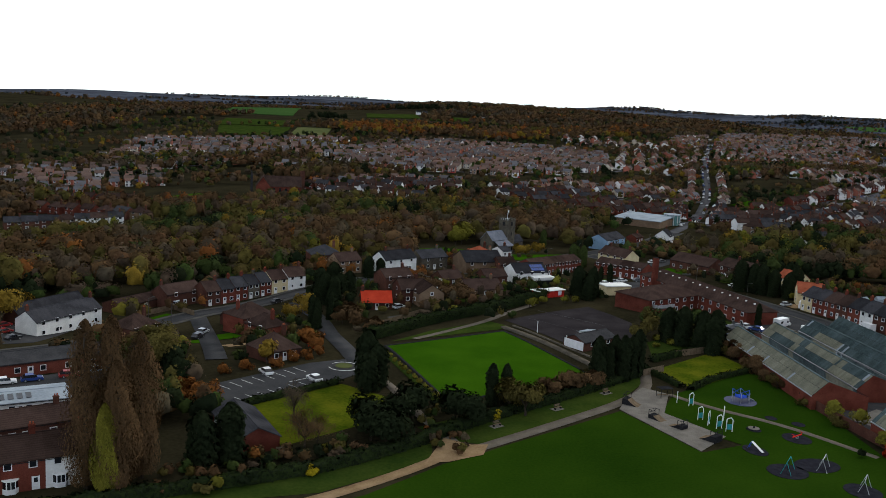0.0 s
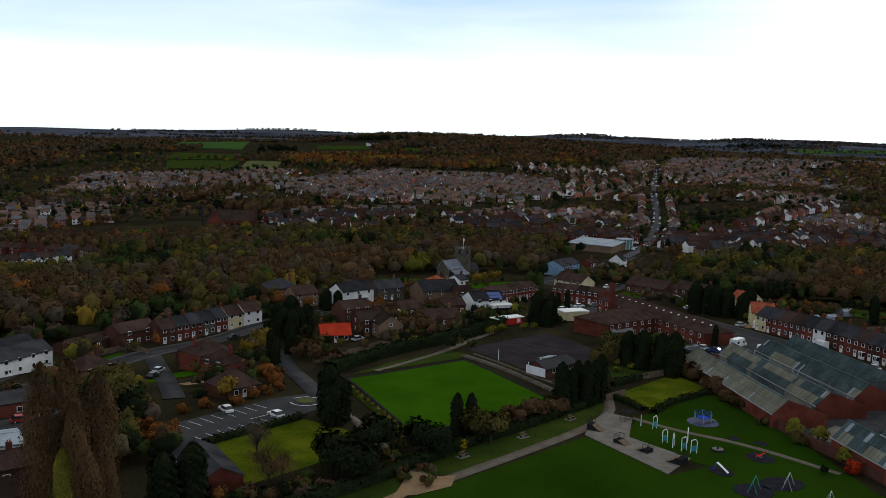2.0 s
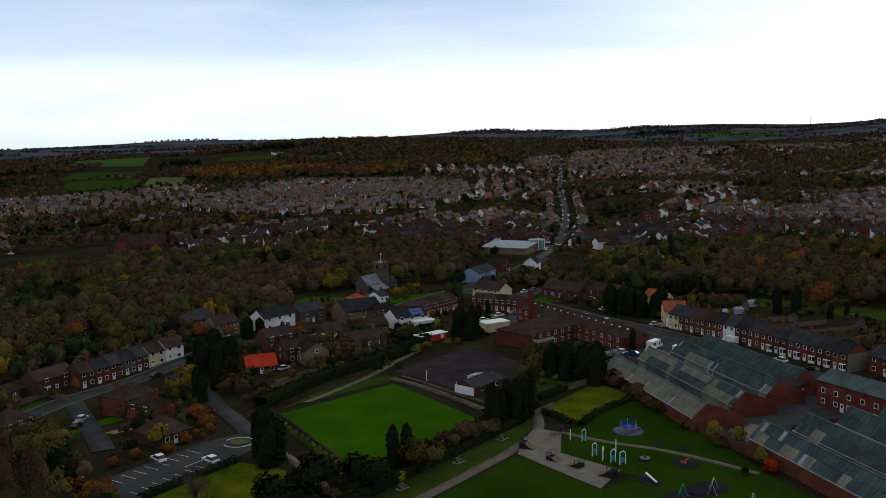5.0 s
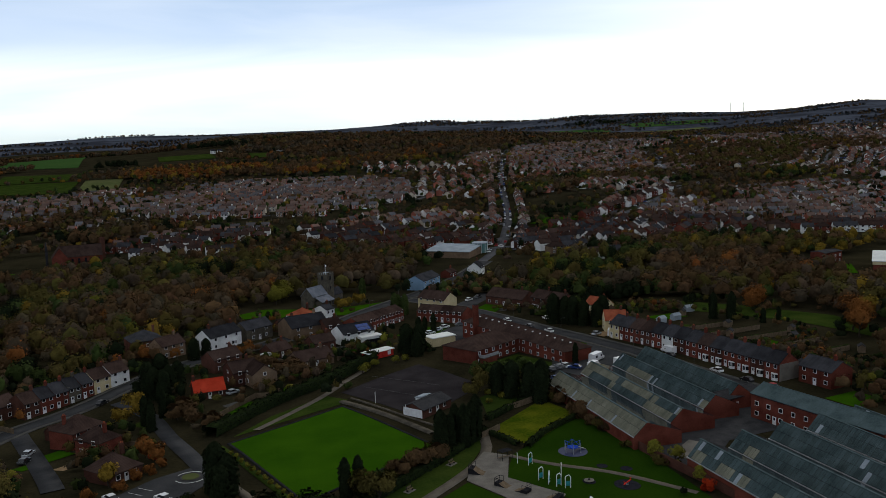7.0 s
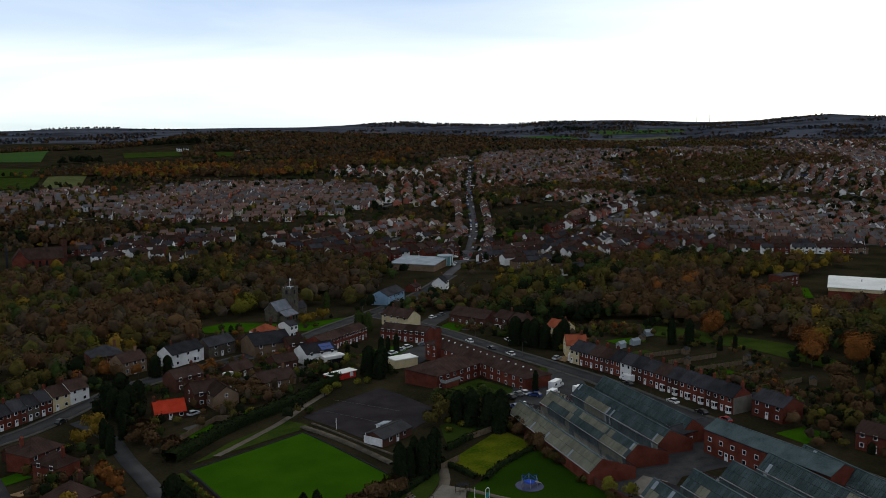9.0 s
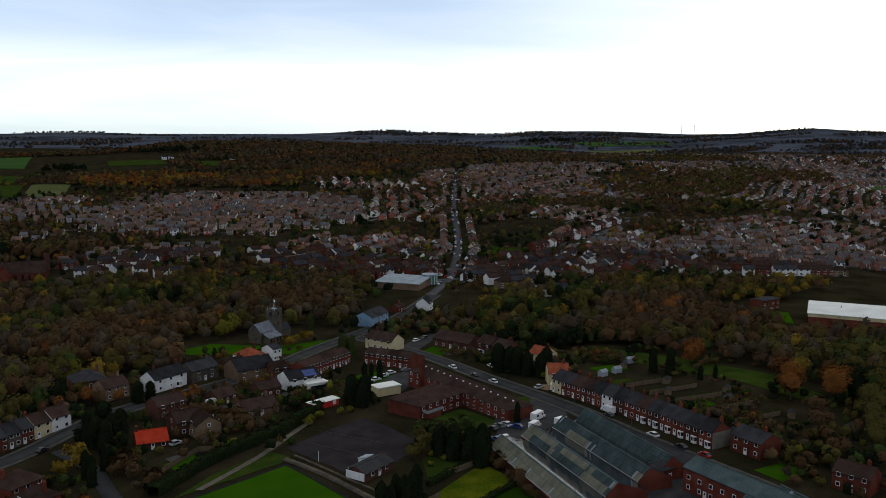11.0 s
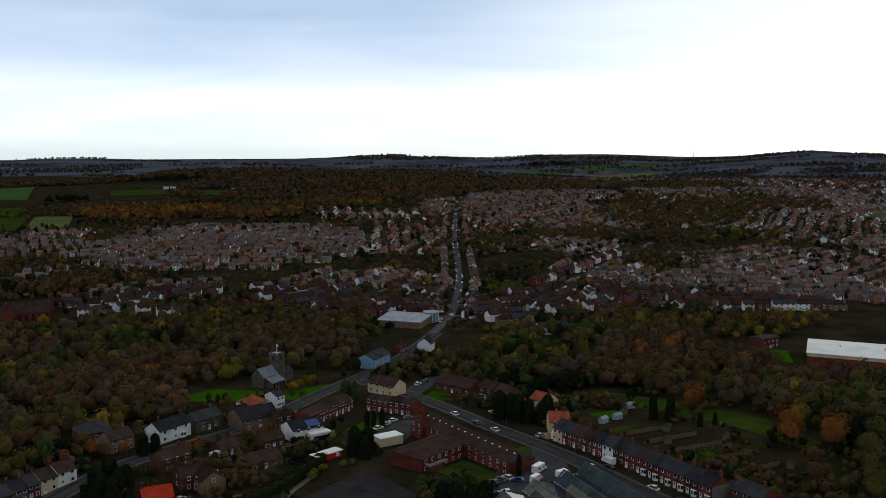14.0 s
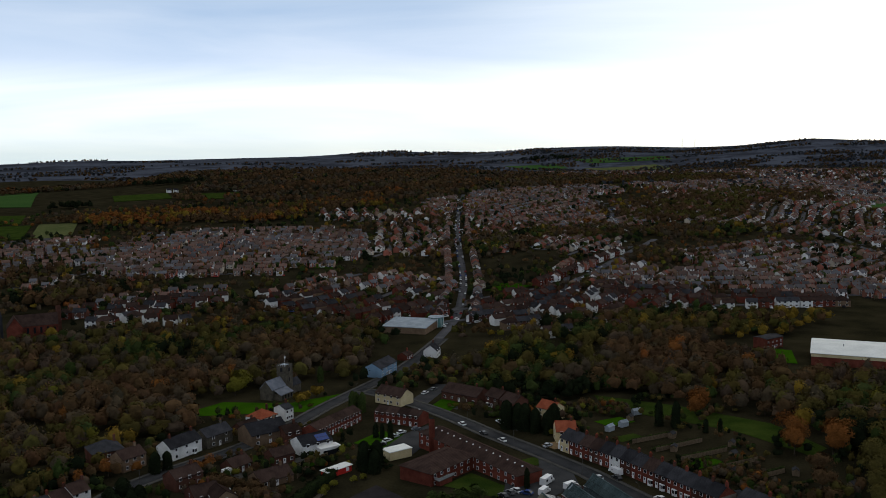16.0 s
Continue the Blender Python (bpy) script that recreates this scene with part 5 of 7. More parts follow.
# ---- saw-tooth factory ----
def tooth(fac, x0, y0, x1, y1, width, low, high, split):
    """One bay of the saw-tooth roof: its ridge runs from the first to the second point, the long slope faces the park."""
    a, b = Vector((x0, y0, 0)), Vector((x1, y1, 0))
    length = (b - a).length
    yaw = math.degrees(math.atan2(b.y - a.y, b.x - a.x))

    m = fac.matrix_basis.inverted() @ pose(x0, y0, 0, 0, 0, yaw)
    back = width - 3.4
    bayo = part("roof_bay", Build().add([(0, -width + back, low), (length, -width + back, low), (length, 0, high), (0, 0, high), (0, back, low), (length, back, low),
                                        (0, -width + back, -1), (length, -width + back, -1), (0, back, -1), (length, back, -1)],
                                       [(3, 2, 5, 4), (6, 7, 1, 0), (7, 9, 5, 2, 1), (8, 6, 0, 3, 4), (9, 8, 4, 5)]).add([(0, -width + back, low), (length, -width + back, low), (length, 0, high), (0, 0, high)], [(0, 1, 2, 3)], 1), [BRICK, BLACK], fac, "brick gabled bay under the saw-tooth roof", m=m)
    run = math.hypot(width - back, high - low)
    tilt = math.degrees(math.atan2(high - low, width - back))
    rows, sw = 2, (0.8 if y0 > 200 else 1.2)
    n = int(length / sw)
    sw = length / n
    sh = run / rows
    keyname = "roof_sheet_%d_%d" % (round(sw * 100), round(sh * 100))
    if keyname not in WIN:
        q = Build().box(0.05, sw - 0.05, 0.05, sh - 0.04, 0.0, 0.05)
        for k in range(3):
            q.box(sw * (k + 0.5) / 3 - 0.05, sw * (k + 0.5) / 3 + 0.05, 0.0, sh - 0.05, 0.05, 0.11)
        WIN[keyname] = [q.mesh("roof_sheet", [mm]) for mm in (SHEET, SHEETB, METAL)]
    pool = WIN[keyname]
    base = pose(0, -width + back, low + 0.06, tilt, 0, 0)
    r = random.Random(int(x0 * 7 + y0))
    kept = [0 if r.random() < split else 1 for _ in range(rows)]
    for i in range(n):
        for j in range(rows):
            if r.random() < 0.22:
                kept[j] = 0 if r.random() < split else 1
            pick = 2 if r.random() < 0.025 else kept[j]
            part("roof_sheet", pool[pick], SHEET, bayo, m=base @ pose(i * sw, j * sh, 0.012 * (j % 2), 0, 0, 0))
    part("ridge_cap", Build().box(-0.1, length + 0.1, -0.25, 0.25, high + 0.05, high + 0.18), SHEETB, bayo)
    part("back_glazing", Build().slab([(length, back + 0.06, low + 0.06), (0, back + 0.06, low + 0.06), (0, 0.06, high + 0.03), (length, 0.06, high + 0.03)], 0.03), GLASS, bayo)
    part("gutter", Build().box(0, length, -width + back - 0.25, -width + back, low - 0.15, low + 0.05), STEEL, bayo)
    return bayo


factory = thing("factory", 95, 220, 0, "old red-brick factory with a weathered saw-tooth roof", "factory", z=0)
for k, (rx0, ry0, rx1, ry1, rw, rlow, rhigh, rs) in enumerate([(79.3, 236, 83.3, 187, 12.6, 3.1, 6.2, 0.98), (91.5, 243, 96, 194, 12.4, 3.1, 6.2, 0.72), (103.5, 248, 108.5, 201, 10.6, 3.2, 6.4, 0.08), (113, 252.5, 118.5, 207, 8.0, 3.3, 6.7, 0.03)]):
    tooth(factory, rx0, ry0, rx1, ry1, rw, rlow, rhigh, rs)
factory_b = thing("factory", 120, 160, 0, "old brick factory shed with a grey-green saw-tooth roof", "factory", z=0)
for k in range(5):
    tooth(factory_b, 89 + 11.5 * k, 172 + 2.6 * k, 96.5 + 11.5 * k, 108 + 2.6 * k, 11.3, 3.2, 6.7, (0.16, 0.08, 0.04, 0.04, 0.04)[k])
BLOCKED += [(95, 220, 34), (112, 232, 26), (118, 150, 40), (100, 195, 22)]
house(127.5, 183, -74, 38, 9, "long two-storey brick factory range with roof glazing", wall=BRICK, roof=SHEETB, eaves=6.6, rise=2.0, cols=10, name="factory_range", category="factory", chims=(), doors=(-0.3, 0.1))
house(117, 209, 20, 17, 5, "low dark-roofed factory store", wall=BRICK, roof=FELT, eaves=3.6, rise=1.6, cols=4, storeys=1, name="store", category="store", chims=())
drape("factory_yard", [(82, 186), (104, 206), (124, 212), (122, 190), (104, 186), (88, 168)], FELT, 0.12, "littered dark factory yard", "yard")
drape("yard_slab", [(86, 181), (95, 189), (99, 184), (90, 176)], CONCRETE, 0.22, "broken pale concrete slab", "yard", 0.1)
ribbon("boundary_wall", [(77, 230), (79, 210), (81, 186), (84, 172), (87, 160), (92, 130)], 0.35, DBRICK, 2.0, "red-brick boundary wall of the factory", "wall", 2.3)


# ---- trees of the park and gardens ----
def trees(kind, spots, h, hue, label, w=None, group=""):
    for x, y in spots:
        tree(kind, x, y, h * random.uniform(0.85, 1.15), hue, label, w, group)
        BLOCKED.append((x, y, 3))


trees("poplar", [(-48.5, 131), (-45, 134), (-51.5, 129), (-46.5, 128)], 24, "brown", "tall brown Lombardy poplar with thin autumn leaves", 4.1, "poplars")
trees("poplar", [(-47.5, 126)], 15, "lime", "young green poplar among brown ones", 2.4, "poplars")
trees("conifer", [(-37, 139), (-33, 142)], 10, "dark", "dense dark yew by the hedge", 3.4)
trees("broad", [(-58, 186), (-62.3, 194.8), (-68.2, 211.8)], 10, "olive", "olive-brown tree in a garden", 4.5)
trees("conifer", [(-55, 184), (-60, 188)], 9, "dark", "dark evergreen tree by the lane", 3.6)
trees("bush", [(-47, 167), (-45, 172), (-50, 176), (-47.5, 172)], 4, "rust", "rust-orange autumn bush by the car park", 2.4)
trees("conifer", [(-14, 183), (-12.5, 187), (-15, 190)], 10, "dark", "dark columnar conifer by the path", 2.6)
trees("broad", [(-7, 164), (-4, 168), (-11, 155), (-8, 152), (-12, 159)], 7.5, "dark", "dark rounded evergreen by the lawn", 3.6)
trees("broad", [(4, 167), (7, 165)], 8, "dark", "dark evergreen holm oak by the path", 3.8)
trees("broad", [(15, 175), (18, 173)], 8, "olive", "olive-leaved tree by the bowling green", 3.6)
trees("conifer", [(11.5, 178), (14.5, 180)], 9, "dark", "slim dark conifer by the green", 1.8)
trees("broad", [(25, 186), (30, 190), (34, 194)], 5, "brown", "brown thicket by the hedge", 3.2)
trees("bush", [(9, 172), (12, 170)], 2, "yellow", "yellow-flowered bush by the hedge")
trees("bush", [(-19, 138.5)], 1.8, "yellow", "bright yellow bush in the hedge")
trees("conifer", [(36, 197), (39, 200), (42.5, 201), (45, 204), (41, 204), (47, 207)], 10.5, "dark", "tall dark conifer at the court corner", 2.5, "conifers by the court")
trees("broad", [(54, 238), (57, 243)], 6.5, "olive", "olive-green tree in a garden", 3)
trees("conifer", [(62, 240), (65, 236), (69, 232), (71, 229), (73, 234)], 11, "dark", "tall dark conifer by the factory wall", 2.6, "conifers by the factory")
trees("broad", [(64, 250), (69, 254), (60, 254), (74, 256)], 6.5, "green", "dark green garden tree", 3.5)
trees("conifer", [(94, 263)], 7, "dark", "small dark cypress by the cars", 1.2)
trees("broad", [(78, 222), (79, 214), (77, 227)], 4.5, "brown", "brown shrubs by the factory wall", 3)
trees("bush", [(86, 178), (83, 182), (88, 172), (86, 166)], 3.5, "lime", "yellow-green bush against the wall")
trees("bush", [(81, 192), (82, 196), (80, 200), (79, 205)], 2.6, "dark", "dark shrub by the boundary wall")
trees("bush", [(57, 232), (62, 236), (59, 240), (66, 244)], 1.8, "lime", "pale shrub on the garden lawn")
trees("conifer", [(-36.5, 282.3), (-33.2, 278.4), (-38.7, 287.8), (-32.1, 285.5), (-29.8, 289.7), (-35.2, 292.3)], 11, "dark", "dense dark conifer by the houses", 3.4, "conifers by the road")
trees("conifer", [(-36.5, 255.3), (-34.2, 248.7), (-32.1, 260.9)], 9, "dark", "dark cypress by the lane", 2.2)
trees("broad", [(-27.7, 255.3), (-23.2, 249.4), (-25.5, 261.3), (-18.8, 242.8)], 5.5, "brown", "bare brown garden tree", 3.4)
trees("broad", [(-38.7, 264.6), (-43.3, 259.7), (-40.9, 271.5)], 5.5, "gold", "golden-leaved tree in a garden", 2.6)
trees("broad", [(-32.6, 219.1), (-29.3, 213.8), (-34.4, 229.3)], 4.5, "rust", "orange autumn tree in a garden", 2.2)
trees("bush", [(-30.4, 216.9)], 2.6, "red", "vivid red maple bush")
trees("broad", [(-38.5, 199.5)], 5.5, "gold", "golden small tree by the car park", 2.4)
trees("bush", [(-36, 196), (-33, 202), (-30.1, 205.4), (-28.1, 208.7), (-42, 194), (-46, 190)], 2.4, "rust", "rusty shrub in the border")
trees("broad", [(-6.2, 298.5), (2, 284), (6, 290), (-2, 296), (8, 282)], 7, "brown", "bare brown garden tree", 3.6)
trees("broad", [(-12.3, 316.7), (-8.1, 321.2)], 6.5, "rust", "orange autumn tree by the road", 3)
trees("conifer", [(-26.5, 324.6), (-22.4, 327.5)], 8, "dark", "dark pine by the white house", 2.8)
trees("broad", [(-43, 327.7), (-51.6, 322.3)], 6, "rust", "orange autumn tree by a house", 2.8)
trees("broad", [(6, 437), (9, 445)], 11, "lime", "yellow-green tree by the church", 5)
trees("broad", [(38, 414), (44, 420), (34, 408)], 5.5, "gold", "golden tree by the church", 3)
trees("conifer", [(50, 452), (56, 386), (58, 389), (60, 384)], 9, "green", "green cypress by the road", 2.2)
trees("conifer", [(46, 300), (49, 296), (51, 302)], 10, "dark", "dark conifer by the store", 3)
trees("conifer", [(60, 338), (63, 336), (58, 341)], 7, "dark", "slim dark cypress by the lawn", 1.6)
trees("conifer", [(112, 336), (116, 333), (121, 326), (118, 330), (125, 322), (129, 326)], 11, "dark", "tall dark conifer by the villas", 3)
trees("conifer", [(172, 318), (177, 313)], 10, "dark", "dark rounded cypress in the allotments", 2.2)
trees("conifer", [(188, 298), (184, 302)], 6.5, "dark", "slim dark cypress on the meadow", 1.4)
trees("bush", [(30, 283), (33, 287), (28, 279), (40, 288), (44, 290)], 2.4, "lime", "yellow-green shrub by the court")
trees("bush", [(21.5, 262)], 2.8, "green", "round clipped bush by the path")
trees("bare", [(-24, 156), (-20, 152), (-22, 150)], 6, "brown", "leafless brown tree on the lawn", 3.2)
trees("bare", [(-26, 162)], 8, "bare", "leafless tree with a fan of twigs", 3.2)
trees("broad", [(203, 275), (212, 262), (198, 265), (222, 270)], 12, "rust", "large rust-orange autumn tree", 6.5)
trees("broad", [(196, 330), (204, 340)], 10, "rust", "rust-orange autumn tree by the meadow", 5)
trees("broad", [(189, 530)], 9, "gold", "golden tree among the houses", 5)
trees("bush", [(-14 + 0.42 * k, 216 - 1.02 * k) for k in range(4, 38, 3)], 1.2, "lime", "low flowering border shrub", group="border shrubs")

hedge([(-70, 112), (-38, 129.5), (-19, 139.5), (-6, 151), (2, 160), (10, 169)], 2.6, 2.0, "dark clipped park hedge")
hedge([(10, 169), (28, 186), (40, 198), (47, 206)], 2.4, 1.8, "dark clipped park hedge")
hedge([(-36.5, 170.5), (-21, 187)], 1.6, 1.3, "dark hedge beside the car park")
hedge([(-17.5, 232.1), (-3.1, 256.3), (17, 271), (34, 298)], 4.0, 3.0, "tall dark hedge above the bowling green")
hedge([(57, 196), (64, 205), (75, 213)], 1.5, 1.3, "dark clipped hedge round the lawn")
hedge([(53, 218), (62, 226), (70, 233)], 1.5, 1.6, "dark clipped hedge round the lawn")
hedge([(49, 211), (55, 198)], 1.5, 1.3, "dark clipped hedge round the lawn")
hedge([(-87.8, 287.5), (-97, 297.5)], 2, 2, "green hedge by the drive", "green")
for k in range(7):
    x0, y0 = 150 + 3.2 * k, 300 - 13 * k
    hedge([(x0, y0), (x0 + 22, y0 + 6)], 1.0, 1.2, "garden hedge behind the terrace", "green")

# ---- vehicles ----
W_, S_, K_, B_, R_, G_, P_ = PAINTS
for x, y, a, p, lab in [(-37, 191, 125, W_, "white hatchback in the car park"), (-26, 188, 130, W_, "white hatchback in the car park"), (-64.8, 243.8, 75, S_, "silver car at the kerb"), (-64.1, 235.9, 75, K_, "black car at the kerb"),
                        (-93.5, 271.8, 20, W_, "white car in the drive"), (-109.4, 227.3, 60, K_, "black car by the pub"), (-115.5, 235.2, 60, R_, "red car by the pub"), (-119.4, 243, 60, R_, "red car by the pub"),
                        (-86, 175, 30, W_, "white car in the yard"), (-82, 178, 30, B_, "blue car in the yard"), (-76, 182, 30, R_, "red car in the yard"), (-72.1, 186.3, 30, P_, "pale blue car in the yard"), (-67.1, 188.3, 70, R_, "red car in the yard"),
                        (84, 258, 110, K_, "black car in the yard"), (87, 260, 110, G_, "grey car in the yard"), (89.5, 261, 110, W_, "white car in the yard"), (92, 258, 140, B_, "blue car in the yard"), (82, 248, 100, B_, "blue car in the yard"), (85, 249, 100, W_, "white car in the yard"),
                        (54, 324, 30, W_, "white car beside the brick row"), (58, 328, 30, K_, "black car beside the brick row"), (61, 333, 30, W_, "white car beside the brick row"), (65, 338, 30, S_, "silver car beside the brick row"), (69, 343, 30, W_, "white car beside the brick row"),
                        (76, 346, 10, G_, "grey car in the yard"), (120, 264, 105, S_, "silver car at the kerb"), (131, 241, 105, W_, "white car at the kerb"), (126, 262, 105, K_, "black car at the kerb"), (134, 229, 105, K_, "black car at the kerb"), (137, 221, 105, R_, "dark red car at the kerb"),
                        (104, 318, 105, W_, "white car on the road"), (100, 330, 105, K_, "black car on the road"), (96, 347, 105, W_, "white car on the road"), (73, 400, 60, W_, "white car by the inn"), (95, 408, 40, W_, "white car in the inn yard"), (101, 414, 40, G_, "grey car in the inn yard"),
                        (118, 305, 30, S_, "silver car by the cream house"), (-12.6, 274.8, 40, S_, "silver car by the red roof"), (-52.3, 285.3, 60, K_, "black car on the road"), (112, 345, 100, W_, "white car in a drive"), (-40.7, 311, 60, G_, "grey car by the terrace")]:
    car(x, y, a, p, lab)
car(102, 265.2, 40, W_, "white camper van with dark windows", "motorhome")
car(97.8, 257, 42, W_, "white delivery van in the yard", "van")
car(108, 259, 22, W_, "white delivery van beside the factory", "van")
car(81, 372, 150, W_, "white delivery van on the road", "van")
car(128, 267, 105, W_, "small white van at the kerb", "van")
car(122.5, 302, 60, W_, "white touring caravan by the cream house", "caravan")
car(-1, 313, 40, W_, "white touring caravan in a drive", "caravan")

# ---- skate park, playground, benches ----
def bench(x, y, yaw):
    ob = thing("bench", x, y, yaw, "timber park bench on a concrete pad", "bench", "park benches")
    part("pad", Build().box(-1.3, 1.3, -0.8, 0.8, -0.1, 0.1), CONCRETE, ob)
    for k in range(3):
        part("seat_slat", Build().box(-0.9, 0.9, -0.35 + 0.17 * k, -0.22 + 0.17 * k, 0.52, 0.57), WOOD, ob)
        part("back_slat", Build().box(-0.9, 0.9, 0.2, 0.24, 0.68 + 0.16 * k, 0.8 + 0.16 * k), WOOD, ob)
    for s in (-0.8, 0.8):
        part("leg", Build().box(s - 0.05, s + 0.05, -0.35, 0.2, 0.1, 0.52).box(s - 0.05, s + 0.05, 0.14, 0.2, 0.5, 1.1), BLACK, ob)


for bx, by in ((12, 166), (25, 178), (37, 190.5)):
    bench(bx, by, 40)


def ramp(x, y, yaw, l, w, h, label):
    ob = thing("skate_ramp", x, y, yaw, label, "skate ramp")
    n = 8
    prof = [(l * k / n, h * (k / n) ** 1.9) for k in range(n + 1)]
    v = [(px, s * w / 2, pz + 0.1) for s in (-1, 1) for px, pz in prof] + [(l, -w / 2, 0), (l, w / 2, 0)]
    part("deck", Build().add(v, [(k, k + 1, n + 2 + k, n + 1 + k) for k in range(n)] + [tuple(range(n + 1))[::-1] + (2 * n + 2,), tuple(range(n + 1, 2 * n + 2)) + (2 * n + 3,)][:0]), WOOD, ob)
    part("platform", Build().box(l, l + 1.2, -w / 2, w / 2, 0, h + 0.1), BLACK, ob)
    rail = Build()
    for s in (-1, 1):
        rail.bar((l + 0.1, s * w / 2, h), (l + 0.1, s * w / 2, h + 1.1), 0.05).bar((l + 1.1, s * w / 2, h), (l + 1.1, s * w / 2, h + 1.1), 0.05).bar((l + 0.1, s * w / 2, h + 1.1), (l + 1.1, s * w / 2, h + 1.1), 0.05)
    rail.bar((l + 1.1, -w / 2, h + 1.1), (l + 1.1, w / 2, h + 1.1), 0.05).bar((l + 1.1, -w / 2, h + 0.6), (l + 1.1, w / 2, h + 0.6), 0.05)
    part("rail", rail, BLACK, ob)
    side = Build()
    for s in (-1, 1):
        q = [(px, s * w / 2, 0.05) for px, pz in prof] + [(px, s * w / 2, pz + 0.09) for px, pz in prof[::-1]]
        side.add(q, [tuple(range(len(q)))])
    part("side_panel", side, BLACK, ob)


ramp(43, 182.5, 150, 2.6, 2.4, 1.2, "dark steel quarter-pipe ramp with a railed platform")
ramp(51, 166.5, -45, 2.6, 2.8, 1.1, "dark steel quarter-pipe ramp with a railed platform")
ramp(46, 173.5, 130, 2.4, 2.0, 0.7, "low steel funbox ramp")
ramp(46.5, 172.5, -50, 2.4, 2.0, 0.7, "low steel funbox ramp")
shelter = thing("shelter", 49.5, 190, 20, "small dark metal youth shelter", "shelter")
part("roof", Build().box(-1.5, 1.5, -1, 1, 2.1, 2.2), BLACK, shelter)
for sx in (-1.4, 1.4):
    for sy in (-0.9, 0.9):
        part("post", Build().bar((sx, sy, 0), (sx, sy, 2.1), 0.06), BLACK, shelter)
part("seat", Build().box(-1.3, 1.3, 0.4, 0.8, 0.4, 0.48), WOOD, shelter)


def pad(x, y, rx, ry, yaw, label, mat=RUBBER):
    c, s = math.cos(radians(yaw)), math.sin(radians(yaw))
    drape("play_surface", [(x + rx * math.cos(q) * c - ry * math.sin(q) * s, y + rx * math.cos(q) * s + ry * math.sin(q) * c) for q in [k * 0.3142 for k in range(20)]], mat, 0.12, label, "play surface", 0.1)


pad(66, 190, 3.4, 3.6, 0, "dark blue rubber play surface", glossy("blue_rubber", (0.012, 0.02, 0.07), 0.8))
for px, py, rx, ry in ((69, 179.5, 1.2, 1.3), (73.5, 176.5, 1.3, 1.4), (63, 172, 1.3, 1.6), (70, 168, 2.6, 3.0), (59.5, 160.5, 2.0, 2.8), (62, 151, 3.6, 3.4), (68.5, 154.5, 4.4, 3.2), (72, 144, 3.0, 3.2)):
    pad(px, py, rx, ry, 20, "black rubber play surface")
frame_ = thing("climbing_frame", 66, 190, 15, "blue and silver climbing frame on a rubber surface", "climbing frame")
for k in range(6):
    a = k * 1.047
    part("post", Build().bar((2 * math.cos(a), 2 * math.sin(a), 0), (2 * math.cos(a), 2 * math.sin(a), 2.4), 0.07), STEEL, frame_)
    part("net_rope", Build().bar((2 * math.cos(a), 2 * math.sin(a), 2.4), (2 * math.cos(a + 1.047), 2 * math.sin(a + 1.047), 1.2), 0.05).bar((2 * math.cos(a), 2 * math.sin(a), 1.2), (2 * math.cos(a + 1.047), 2 * math.sin(a + 1.047), 2.4), 0.05), BLUEP, frame_)
part("platform", Build().prism([(1.4 * math.cos(k * 1.047), 1.4 * math.sin(k * 1.047)) for k in range(6)], 1.1, 1.25), BLUEP, frame_)
part("slide", Build().slab([(1.2, -0.4, 1.2), (3.4, -0.4, 0.2), (3.4, 0.4, 0.2), (1.2, 0.4, 1.2)], 0.08), STEEL, frame_)
for gx, gy, ga, gl in ((52, 186.5, 0, "tall"), (54, 185, 30, "hoop"), (53.5, 176, 20, "bars"), (54.5, 173.5, 60, "bars"), (56, 171.5, 20, "bars"), (58.5, 177, 70, "hoop"), (57.5, 170, 0, "hoop")):
    gym = thing("gym_station", gx, gy, ga, "white steel outdoor gym frame with teal panels", "gym equipment", "outdoor gym")
    part("post", Build().bar((-0.6, 0, 0), (-0.6, 0, 2.6), 0.08), WHITE, gym)
    if gl != "tall":
        part("post", Build().bar((0.6, 0, 0), (0.6, 0, 2.4), 0.08), WHITE, gym)
        part("arm", Build().bar((-0.6, 0, 2.6), (0.2, 0, 2.9), 0.08).bar((0.2, 0, 2.9), (0.6, 0, 2.4), 0.08), WHITE, gym)
        part("panel", Build().box(-0.5, 0.5, -0.04, 0.04, 0.5, 1.6), TEAL, gym)
ring = thing("roundabout_toy", 63, 172, 0, "pale circular spinning play disc", "play equipment")
part("disc", Build().prism([(1.1 * math.cos(k * 0.3927), 1.1 * math.sin(k * 0.3927)) for k in range(16)], 0.3, 0.42), CONCRETE, ring)
part("hub", Build().bar((0, 0, 0), (0, 0, 0.7), 0.2, 0, 10), BLACK, ring)
seesaw = thing("springer", 70, 168, 40, "red rocking seesaw on a rubber pad", "play equipment")
part("beam", Build().box(-1.6, 1.6, -0.12, 0.12, 0.6, 0.75), REDP, seesaw)
part("pivot", Build().box(-0.2, 0.2, -0.2, 0.2, 0.05, 0.62), STEEL, seesaw)
for s in (-1.5, 1.5):
    part("handle", Build().bar((s, -0.3, 1.15), (s, 0.3, 1.15), 0.05).bar((s, 0, 0.7), (s, 0, 1.15), 0.05), REDP, seesaw)
slide2 = thing("slide", 59.5, 160.5, 130, "small blue and white slide", "slide")
part("chute", Build().slab([(-1.6, -0.3, 0.2), (0.8, -0.3, 1.6), (0.8, 0.3, 1.6), (-1.6, 0.3, 0.2)][::-1], -0.08), WHITE, slide2)
part("ladder", Build().bar((0.8, -0.3, 1.6), (1.5, -0.3, 0), 0.05).bar((0.8, 0.3, 1.6), (1.5, 0.3, 0), 0.05).bar((1.1, -0.3, 0.9), (1.1, 0.3, 0.9), 0.04), BLUEP, slide2)
